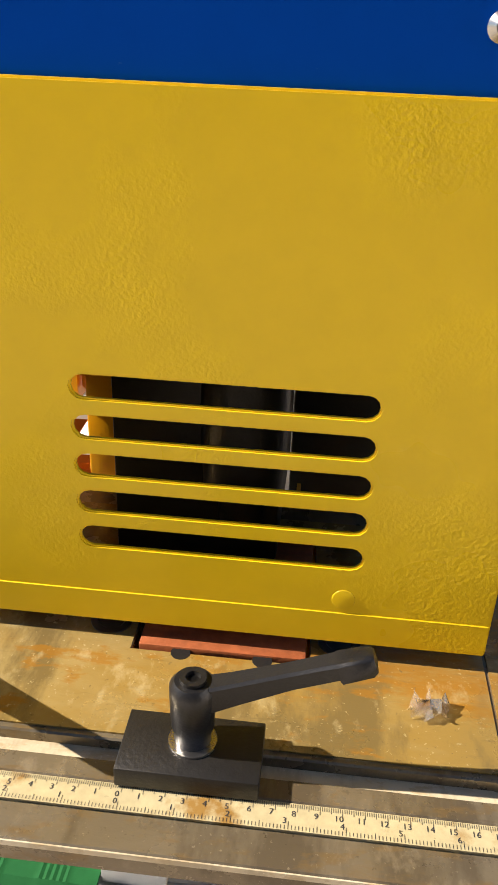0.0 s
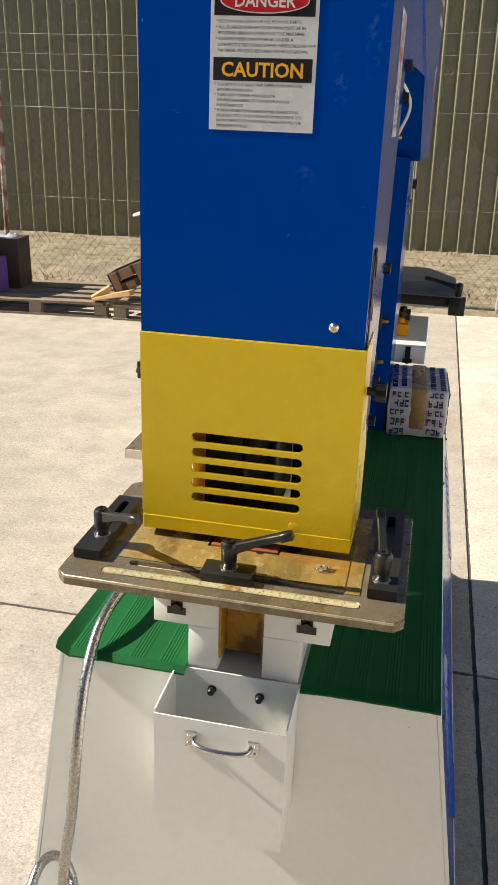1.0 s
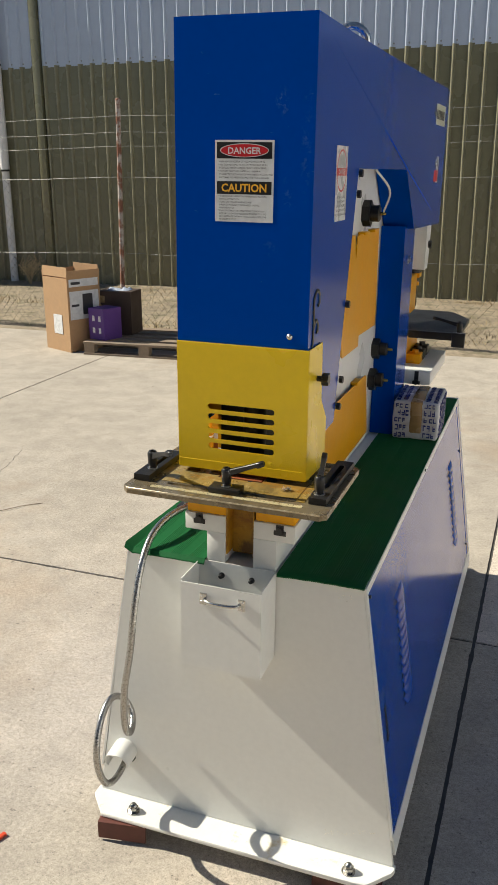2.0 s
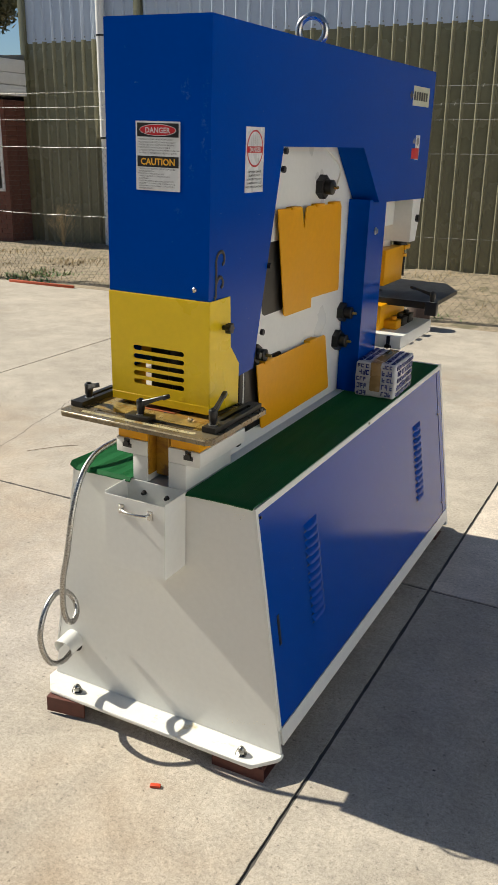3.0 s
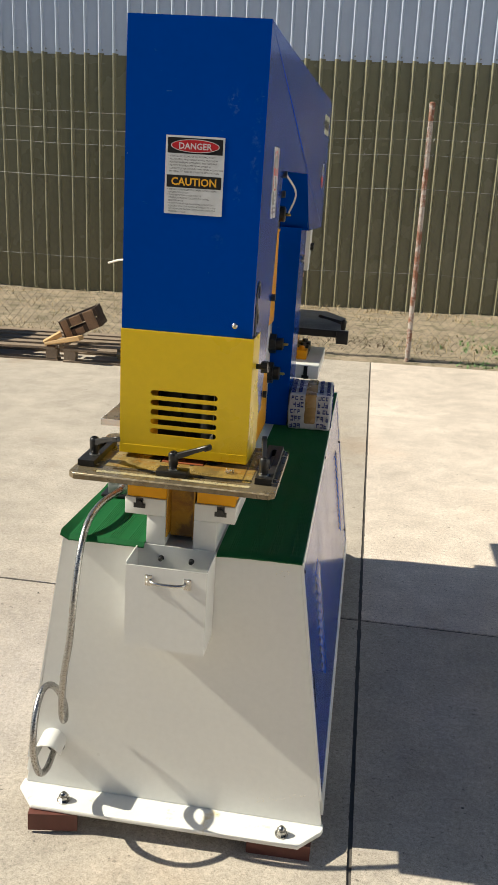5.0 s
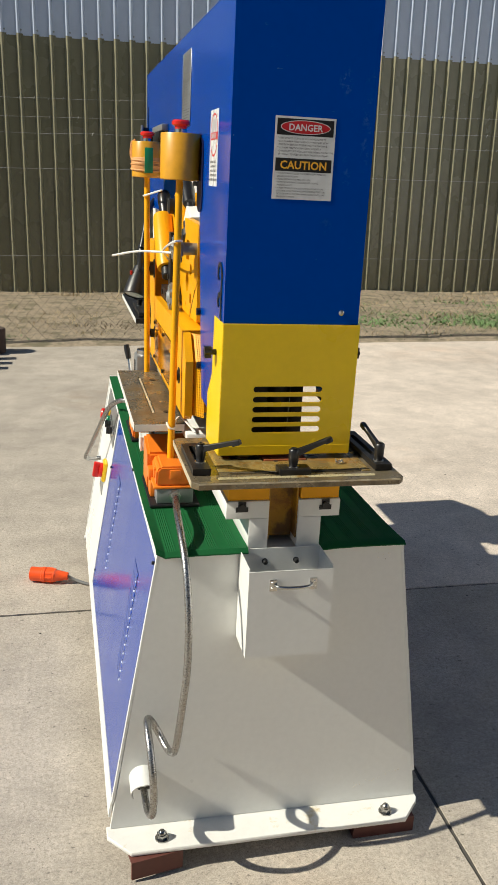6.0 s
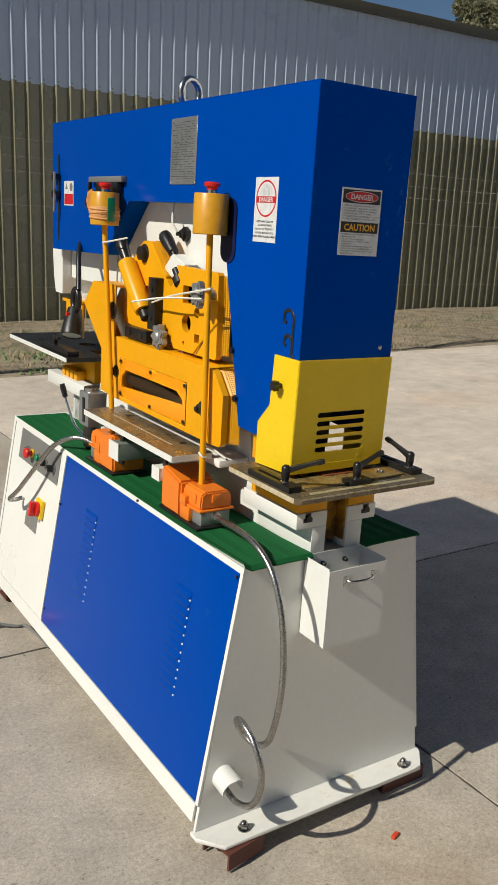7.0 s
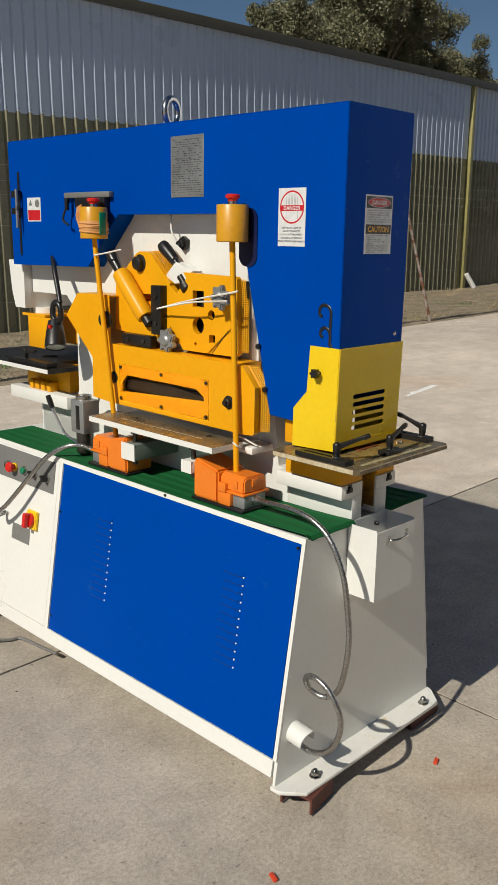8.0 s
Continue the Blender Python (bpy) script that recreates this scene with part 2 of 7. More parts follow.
def smudges(m, places):
    """Chalky rub marks: (centre, half sizes, strength), broken up by streaky noise."""
    n, l = m.node_tree.nodes, m.node_tree.links
    b = n["Principled BSDF"]
    out = b.inputs["Base Color"].links[0].from_socket
    tc = n.new("ShaderNodeTexCoord")
    t = n.new("ShaderNodeTexNoise")
    t.inputs["Scale"].default_value, t.inputs["Detail"].default_value, t.inputs["Roughness"].default_value = 75, 7.0, 0.7
    l.new(tc.outputs["Object"], t.inputs["Vector"])
    k = n.new("ShaderNodeMapRange")
    k.inputs[1].default_value, k.inputs[2].default_value = 0.50, 0.66
    l.new(t.outputs[0], k.inputs[0])
    for centre, half_size, strength in places:
        mp = n.new("ShaderNodeMapping")
        mp.vector_type = "TEXTURE"
        mp.inputs["Location"].default_value = centre
        mp.inputs["Scale"].default_value = half_size
        g = n.new("ShaderNodeTexGradient")
        g.gradient_type = "SPHERICAL"
        mul = n.new("ShaderNodeMath")
        mul.operation = "MULTIPLY"
        amp = n.new("ShaderNodeMath")
        amp.operation = "MULTIPLY"
        amp.inputs[1].default_value = strength
        x = n.new("ShaderNodeMix")
        x.data_type = "RGBA"
        x.inputs[7].default_value = (0.11, 0.22, 0.46, 1)
        l.new(tc.outputs["Object"], mp.inputs[0])
        l.new(mp.outputs[0], g.inputs[0])
        l.new(g.outputs["Fac"], mul.inputs[0])
        l.new(k.outputs[0], mul.inputs[1])
        l.new(mul.outputs[0], amp.inputs[0])
        l.new(amp.outputs[0], x.inputs[0])
        l.new(out, x.inputs[6])
        out = x.outputs[2]
    l.new(out, b.inputs["Base Color"])


# on the front cover: a rub under the top edge, smaller ones down the open side
smudges(BLUE, (((0.070, 0.013, 1.650), (0.016, 0.05, 0.030), 0.9), ((0.085, 0.013, 1.49), (0.014, 0.05, 0.045), 0.35), ((0.118, 0.013, 1.58), (0.014, 0.05, 0.12), 0.4), ((0.050, 0.013, 1.385), (0.02, 0.05, 0.02), 0.3)))

# ---- mesh helpers ----
TILT_M = pose(-0.0065, 0.001, 0.0015, 0, math.degrees(0.02), 0)
EYE4 = Matrix.Identity(4)
BASE = {}


def thing(name, label, category, base=(0, 0, 0), machine=True, group="", kind=""):
    ob = new(name)
    ob.empty_display_size = 0.05
    ob.matrix_world = (TILT_M if machine else EYE4) @ Matrix.Translation(base)
    BASE[ob.name] = Vector(base)
    return tagged(ob, label, category, group, kind)


def finish(bm, name, material, shift):
    bmesh.ops.recalc_face_normals(bm, faces=bm.faces)
    bmesh.ops.translate(bm, verts=bm.verts, vec=-shift)
    me = bpy.data.meshes.new(name)
    bm.to_mesh(me)
    bm.free()
    me.materials.append(material)
    me.polygons.foreach_set("use_smooth", [True] * len(me.polygons))
    me.set_sharp_from_angle(angle=radians(38))
    return me


def part(name, bm, material, parent, label=""):
    base = BASE[parent.name]
    ob = new(name, finish(bm, name, material, base))
    ob.parent = parent
    BASE[ob.name] = base
    return tagged(ob, label)


def solid(name, bm, material, label, category, base=(0, 0, 0), machine=True, group="", kind=""):
    ob = new(name, finish(bm, name, material, Vector(base)))
    ob.matrix_world = (TILT_M if machine else EYE4) @ Matrix.Translation(base)
    BASE[ob.name] = Vector(base)
    return tagged(ob, label, category, group, kind)


def B():
    return bmesh.new()


def box(bm, x0, x1, y0, y1, z0, z1, bevel=0.0, m=None, seg=2):
    r = bmesh.ops.create_cube(bm, size=1.0)["verts"]
    for v in r:
        v.co = Vector((x0 + (v.co.x + 0.5) * (x1 - x0), y0 + (v.co.y + 0.5) * (y1 - y0), z0 + (v.co.z + 0.5) * (z1 - z0)))
    if bevel:
        edges = list({e for v in r for e in v.link_edges})
        res = bmesh.ops.bevel(bm, geom=edges, offset=bevel, segments=seg, profile=0.5, affect="EDGES")
        r = list({v for f in res["faces"] for v in f.verts} | {v for v in r if v.is_valid})
    if m:
        bmesh.ops.transform(bm, matrix=m, verts=r)
    return bm


def along(axis, u, v, w):
    """A point with u, v in the plane across the axis and w along it: x: (y, z), y: (x, z), z: (x, y)."""
    return Vector((w, u, v)) if axis == "x" else Vector((u, w, v)) if axis == "y" else Vector((u, v, w))


def plate(bm, axis, outer, a0, a1, holes=(), warp=None):
    """A flat sheet with holes, from a0 to a1 along the axis."""
    edges = []
    for loop in (outer, *holes):
        vs = [bm.verts.new(along(axis, u, v, a0)) for u, v in loop]
        edges += [bm.edges.new((vs[i], vs[(i + 1) % len(vs)])) for i in range(len(vs))]
    if holes:
        faces = [g for g in bmesh.ops.triangle_fill(bm, use_beauty=True, edges=edges)["geom"] if isinstance(g, bmesh.types.BMFace)]
    else:
        faces = [bm.faces.new(vs)]
    ext = bmesh.ops.extrude_face_region(bm, geom=faces)
    moved = [g for g in ext["geom"] if isinstance(g, bmesh.types.BMVert)]
    bmesh.ops.translate(bm, verts=moved, vec=along(axis, 0, 0, a1 - a0))
    return bm


def slot(cx, cy, length, height, n=6):
    r = height / 2
    pts = []
    for i in range(n + 1):
        a = -math.pi / 2 + math.pi * i / n
        pts.append((cx + length / 2 - r + r * math.cos(a), cy + r * math.sin(a)))
    for i in range(n + 1):
        a = math.pi / 2 + math.pi * i / n
        pts.append((cx - length / 2 + r + r * math.cos(a), cy + r * math.sin(a)))
    return pts


def disc(cx, cy, r, n=20):
    return [(cx + r * math.cos(2 * math.pi * i / n), cy + r * math.sin(2 * math.pi * i / n)) for i in range(n)]


def rect(u0, u1, v0, v1):
    return [(u0, v0), (u1, v0), (u1, v1), (u0, v1)]


def rrect(u0, u1, v0, v1, r, n=4):
    pts = []
    for cx, cy, a0 in ((u1 - r, v0 + r, -90), (u1 - r, v1 - r, 0), (u0 + r, v1 - r, 90), (u0 + r, v0 + r, 180)):
        for i in range(n + 1):
            a = radians(a0 + 90 * i / n)
            pts.append((cx + r * math.cos(a), cy + r * math.sin(a)))
    return pts


def cyl(bm, p0, p1, r0, r1=None, n=20):
    p0, p1 = Vector(p0), Vector(p1)
    r1 = r0 if r1 is None else r1
    q = (p1 - p0).to_track_quat("Z", "Y").to_matrix().to_4x4()
    bmesh.ops.create_cone(bm, cap_ends=True, segments=n, radius1=r0, radius2=r1, depth=(p1 - p0).length, matrix=Matrix.Translation((p0 + p1) / 2) @ q)
    return bm


def lathe(bm, p, axis, profile, n=24):
    """Turns (radius, height) pairs round an axis through p."""
    q = Vector(axis).to_track_quat("Z", "Y").to_matrix()
    rings = []
    for r, h in profile:
        rings.append([bm.verts.new(Vector(p) + q @ Vector((r * math.cos(2 * math.pi * i / n), r * math.sin(2 * math.pi * i / n), h))) for i in range(n)])
    for a, b in zip(rings, rings[1:]):
        for i in range(n):
            bm.faces.new((a[i], a[(i + 1) % n], b[(i + 1) % n], b[i]))
    bm.faces.new(rings[0][::-1])
    bm.faces.new(rings[-1])
    return bm


def spline(points, per=10):
    """A smooth line through the points."""
    p = [Vector(q) for q in points]
    p = [2 * p[0] - p[1], *p, 2 * p[-1] - p[-2]]
    out = []
    for i in range(1, len(p) - 2):
        a, b, c, d = p[i - 1 : i + 3]
        for k in range(per):
            t = k / per
            out.append(0.5 * ((2 * b) + (c - a) * t + (2 * a - 5 * b + 4 * c - d) * t * t + (3 * b - a - 3 * c + d) * t**3))
    return [*out, p[-2]]


def tube(bm, points, r, n=10, rib=0.0, every=1):
    """A round tube along points; rib: how much every second ring swells."""
    rings, up = [], Vector((0, 0, 1))
    for i, p in enumerate(points):
        d = (points[min(i + 1, len(points) - 1)] - points[max(i - 1, 0)]).normalized()
        side = d.cross(up)
        side = side.normalized() if side.length > 1e-3 else Vector((1, 0, 0))
        up = side.cross(d).normalized()
        rr = r + (rib if i % 2 else 0)
        rings.append([bm.verts.new(p + rr * (math.cos(2 * math.pi * k / n) * side + math.sin(2 * math.pi * k / n) * up)) for k in range(n)])
    for a, b in zip(rings, rings[1:]):
        for k in range(n):
            bm.faces.new((a[k], a[(k + 1) % n], b[(k + 1) % n], b[k]))
    bm.faces.new(rings[0][::-1])
    bm.faces.new(rings[-1])
    return bm


def resample(points, step):
    out, need = [points[0]], step
    for a, b in zip(points, points[1:]):
        d = (b - a).length
        while d >= need:
            a = a + (b - a) * (need / d)
            out.append(a)
            d -= need
            need = step
        need -= d
    return out


def hexnut(bm, p, axis, r, h):
    return cyl(bm, p, Vector(p) + Vector(axis).normalized() * h, r, n=6)


FONT_CACHE = {}


def letters(bm, text, size, m, bold=0.0, centre=True, thick=0.0002):
    """Words in the built-in font, as flat raised mesh in the plane of m (x along the line, y up)."""
    key = (text, size, bold)
    if key not in FONT_CACHE:
        cu = bpy.data.curves.new("line", "FONT")
        cu.body, cu.size, cu.offset = text, size, bold
        cu.align_x = "CENTER" if centre else "LEFT"
        cu.resolution_u = 2
        ob = bpy.data.objects.new("line", cu)
        FONT_CACHE[key] = bpy.data.meshes.new_from_object(ob)
        bpy.data.objects.remove(ob)
    start = len(bm.verts)
    bm.from_mesh(FONT_CACHE[key])
    bm.verts.ensure_lookup_table()
    bmesh.ops.transform(bm, matrix=m @ Matrix.Translation((0, 0, thick)), verts=bm.verts[start:])
    return bm


def quad(bm, m, u0, u1, v0, v1, w=0.0):
    bm.faces.new([bm.verts.new(m @ Vector(c)) for c in ((u0, v0, w), (u1, v0, w), (u1, v1, w), (u0, v1, w))])
    return bm

# ---- ground, slab, fence, shed ----
def dirt_material():
    m = mat("dry_dirt", (0.285, 0.230, 0.160), 0.95, var=0.5, scale=2.4, fine=26, bump=1.0, bscale=30, spots=(0.15, 0.130, 0.078), spot_scale=5.5, spot_amount=0.50)
    return m


DIRT = dirt_material()
def concrete(name, base, stain):
    """Broomed slab: blotches, brown stains, dark speckle and fine broom lines."""
    m = mat(name, base, 0.85, var=0.07, scale=0.7, fine=9, bump=0.0, spots=stain, spot_scale=0.42, spot_amount=0.54, spec=0.3)
    n, l = m.node_tree.nodes, m.node_tree.links
    b = n["Principled BSDF"]
    src = b.inputs["Base Color"].links[0].from_socket
    tc = n.new("ShaderNodeTexCoord")
    def tex(scale, detail, stretch=None):
        t = n.new("ShaderNodeTexNoise")
        t.inputs["Scale"].default_value, t.inputs["Detail"].default_value, t.inputs["Roughness"].default_value = scale, detail, 0.7
        if stretch:
            mp = n.new("ShaderNodeMapping")
            mp.inputs["Scale"].default_value = stretch
            l.new(tc.outputs["Object"], mp.inputs[0])
            l.new(mp.outputs[0], t.inputs["Vector"])
        else:
            l.new(tc.outputs["Object"], t.inputs["Vector"])
        return t
    speck, grit, patch, blotch = tex(170, 3), tex(75, 5), tex(4.5, 7), tex(1.3, 8)
    def factor(sock, a0, a1, f0, f1, prev):
        r = n.new("ShaderNodeMapRange")
        r.inputs[1].default_value, r.inputs[2].default_value, r.inputs[3].default_value, r.inputs[4].default_value = a0, a1, f0, f1
        l.new(sock, r.inputs[0])
        sc = n.new("ShaderNodeVectorMath")
        sc.operation = "SCALE"
        l.new(prev, sc.inputs[0])
        l.new(r.outputs[0], sc.inputs["Scale"])
        return sc.outputs[0]
    c = factor(speck.outputs[0], 0.52, 0.70, 1.0, 0.60, src)
    c = factor(grit.outputs[0], 0.34, 0.66, 0.81, 1.15, c)
    c = factor(patch.outputs[0], 0.35, 0.65, 0.89, 1.07, c)
    c = factor(blotch.outputs[0], 0.36, 0.64, 0.87, 1.08, c)
    pit, pebble = tex(46, 2), tex(310, 2)
    c = factor(pit.outputs[0], 0.66, 0.72, 1.0, 0.52, c)
    c = factor(pebble.outputs[0], 0.36, 0.64, 0.84, 1.13, c)
    l.new(c, b.inputs["Base Color"])
    add = n.new("ShaderNodeMath")
    add.operation = "ADD"
    broom = tex(90, 3)
    l.new(grit.outputs[0], add.inputs[0])
    l.new(broom.outputs[0], add.inputs[1])
    bp = n.new("ShaderNodeBump")
    bp.inputs["Strength"].default_value, bp.inputs["Distance"].default_value = 0.4, 0.003
    l.new(add.outputs[0], bp.inputs["Height"])
    l.new(bp.outputs[0], b.inputs["Normal"])
    return m


CONCRETE = concrete("broomed_concrete", (0.468, 0.415, 0.348), (0.43, 0.345, 0.26))
# paler slabs towards the fence and the far side
PALECRETE = concrete("pale_broomed_concrete", (0.665, 0.578, 0.490), (0.62, 0.50, 0.40))
SEALANT = mat("joint_sealant", (0.075, 0.068, 0.06), 0.7, var=0.3, fine=60, bump=0.4, bscale=120)

def ground():
    bm = B()
    xs = [-400, -60, -20, *[-13 + 0.25 * i for i in range(181)], 50, 120, 400]
    ys = [-400, -60, -12, 6.13, 6.16, *[6.3 + 0.25 * i for i in range(15)], 14, 40, 120, 500]
    rows = []
    for y in ys:
        row = []
        for x in xs:
            z = -0.09 if y < 6.15 and y > -50 else -0.02
            if 6.15 < y < 10.5 and -14 < x < 33:
                z = 0.0 + 0.045 * noise.noise((x * 0.7, y * 0.9, 0)) + 0.02 * noise.noise((x * 3, y * 3, 4)) + 0.02 * (y - 6.2) / 3.6
                if y < 6.2:
                    z = -0.012 + 0.02 * noise.noise((x * 1.3, 3, 1))
            row.append(bm.verts.new((x, y, z)))
        rows.append(row)
    for a, b in zip(rows, rows[1:]):
        for i in range(len(xs) - 1):
            bm.faces.new((a[i], a[i + 1], b[i + 1], b[i]))
    solid("ground", bm, DIRT, "dry dirt and leaf litter behind the yard", "ground", machine=False, kind="structure")


ground()


def pavement():
    root = thing("pavement", "pale broom-finished concrete yard slabs with dark joints", "pavement", (0, 0, 0), machine=False, kind="structure")
    xs = [-15.3, -11.25, -7.2, -3.2, 0.452, 4.25, 8.3, 12.3, 16.3, 20.3, 24.3]
    ys = [-10.8, -6.8, -2.8, 1.172, 6.14]
    for i in range(len(xs) - 1):
        for j in range(len(ys) - 1):
            bm = B()
            near = -4 < xs[i] < 6 and ys[j] > -4
            g = 0.0052
            loop = []
            def skew(x, k):
                return ys[k] - (0.022 * x if k == 3 else 0.0)
            cs = [(xs[i] + g, skew(xs[i], j) + g), (xs[i + 1] - g, skew(xs[i + 1], j) + g), (xs[i + 1] - g, skew(xs[i + 1], j + 1) - g), (xs[i] + g, skew(xs[i], j + 1) - g)]
            for e in range(4):
                (xa, ya), (xb, yb) = cs[e], cs[(e + 1) % 4]
                n = int(math.hypot(xb - xa, yb - ya) / 0.02) if near else 1
                for k in range(n):
                    x, y = xa + (xb - xa) * k / n, ya + (yb - ya) * k / n
                    w = abs(0.004 * noise.noise((x * 9, y * 9, 1)) + 0.010 * max(0, noise.noise((x * 31, y * 31, 5)) - 0.22)) if near and k else 0
                    loop.append((x, y + w) if e == 0 else (x - w, y) if e == 1 else (x, y - w) if e == 2 else (x + w, y))
            plate(bm, "z", loop, -0.1, 0.0)
            part("slab", bm, PALECRETE if xs[i] > 4 or (j == 3 and xs[i] > 0) else CONCRETE, root)
    bm = B()
    for x in xs[1:-1]:
        box(bm, x - 0.02, x + 0.02, ys[0], ys[-1], -0.08, -0.0045)
    for y in ys[1:-1]:
        for a, b in zip(xs, xs[1:]):
            plate(bm, "z", [(a + 0.021, y - 0.022 * a * (y == ys[3]) - 0.03), (b - 0.021, y - 0.022 * b * (y == ys[3]) - 0.03), (b - 0.021, y - 0.022 * b * (y == ys[3]) + 0.03), (a + 0.021, y - 0.022 * a * (y == ys[3]) + 0.03)], -0.08, -0.004)
    part("joint_filler", bm, SEALANT, root, "black recessed joint sealant")


pavement()


def rib_sheet(bm, x0, x1, y, z0, z1, pitch=0.19, depth=0.054, tray=0.0):
    """Trapezoid-ribbed steel sheet, ribs upright, facing -y; tray tips the pans a little, out of direct sun."""
    prof = []
    n = int((x1 - x0) / pitch)
    for i in range(n):
        c = x0 + i * pitch
        prof += [(c, 0), (c + 0.011, 0.62 * depth), (c + 0.016, 0.82 * depth), (c + 0.022, 0.95 * depth), (c + 0.028, depth), (c + 0.034, 0.95 * depth), (c + 0.040, 0.82 * depth), (c + 0.045, 0.62 * depth), (c + 0.056, tray)]
    prof.append((x1, 0))
    lo = [bm.verts.new((x, y - d, z0)) for x, d in prof]
    hi = [bm.verts.new((x, y - d, z1)) for x, d in prof]
    for i in range(len(prof) - 1):
        bm.faces.new((lo[i], lo[i + 1], hi[i + 1], hi[i]))


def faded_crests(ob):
    """The ribs' crests in a paler olive: sunlight on them put into the colour."""
    ob.data.materials.append(LITCREST)
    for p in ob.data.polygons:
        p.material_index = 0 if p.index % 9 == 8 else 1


def shed():
    root = thing("shed", "long steel shed with olive lower and pale upper ribbed cladding", "shed", (0, 9.75, 0), machine=False)
    x0, x1 = -8.83, 30.0
    bm = B()
    rib_sheet(bm, x0, 16.95, 9.75, -0.05, 3.06, tray=0.010)
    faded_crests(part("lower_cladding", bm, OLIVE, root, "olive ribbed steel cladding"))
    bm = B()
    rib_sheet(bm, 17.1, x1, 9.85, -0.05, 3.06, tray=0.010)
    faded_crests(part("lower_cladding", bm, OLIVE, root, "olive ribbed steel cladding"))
    bm = B()
    rib_sheet(bm, x0, 16.95, 9.742, 3.04, 4.72, depth=0.034)
    part("upper_cladding", bm, PALECLAD, root, "pale grey ribbed steel cladding")
    bm = B()
    rib_sheet(bm, 17.1, x1, 9.842, 3.04, 4.72, depth=0.034)
    part("upper_cladding", bm, PALECLAD, root, "pale grey ribbed steel cladding")
    bm = B()
    box(bm, x0, x1, 9.9, 10.1, -0.05, 4.7)
    box(bm, x0, x0 + 0.1, 9.8, 22.0, -0.05, 4.7)
    box(bm, x1 - 0.1, x1, 9.9, 22.0, -0.05, 4.7)
    part("wall", bm, OLIVE, root)
    bm = B()
    plate(bm, "x", [(9.68, 4.74), (9.68, 4.80), (16.0, 6.4), (22.2, 4.8), (22.2, 4.74), (16.0, 6.32)], x0 - 0.2, x1 + 0.2)
    part("roof", bm, PALECLAD, root)
    bm = B()
    plate(bm, "x", [(9.645, 4.66), (9.645, 4.80), (9.652, 4.81), (9.664, 4.80), (9.664, 4.69), (9.72, 4.69), (9.72, 4.66)], x0 - 0.2, x1 + 0.2)
    part("gutter", bm, mat("dark_gutter", (0.07, 0.062, 0.04), 0.4), root, "dark olive eaves gutter")
    bm = B()
    box(bm, 16.97, 17.08, 9.66, 9.86, -0.05, 4.68, bevel=0.004)
    part("corner_flashing", bm, mat("straw_flashing", (0.30, 0.27, 0.10), 0.4), root, "straw-coloured corner flashing")
    bm = B()
    box(bm, -6.68, -6.56, 9.67, 9.76, -0.05, 4.68, bevel=0.004)
    part("post", bm, OLIVE, root)
    bm = B()
    box(bm, x0 - 0.03, x0 + 0.07, 9.68, 9.78, -0.05, 4.68, bevel=0.004)
    part("corner_flashing", bm, OLIVE, root)
    bm = B()
    cyl(bm, (-7.27, 9.66, 0.0), (-7.27, 9.66, 4.7), 0.055, n=18)
    cyl(bm, (-7.27, 9.66, 1.67), (-7.27, 9.66, 4.69), 0.066, n=18)
    pipe = part("downpipe", bm, WHITEPIPE, root, "white round downpipe")
    for z in (1.655, 3.10):
        bm = B()
        cyl(bm, (-7.27, 9.66, z - 0.014), (-7.27, 9.66, z + 0.014), 0.070, n=18)
        part("joint_ring", bm, BLACK, pipe, "black rubber joint ring")
    bm = B()
    cyl(bm, (17.25, 9.5, 0.02), (17.05, 9.62, 0.35), 0.06, n=14)
    part("downpipe", bm, WHITEPIPE, root, "short white pipe at the wall foot")
    me = None
    for i in range(135):
        c = x0 + i * 0.19 + 0.062
        if c < 16.9:
            if me is None:
                bm = B()
                cyl(bm, (0, 0, 0), (0, -0.009, 0), 0.012, n=6)
                me = finish(bm, "screw", GREYCAST, Vector((0, 0, 0)))
            ob = new("screw", me)
            ob.parent = root
            ob.location = (c, 9.742 - 9.75, 3.10)


shed()


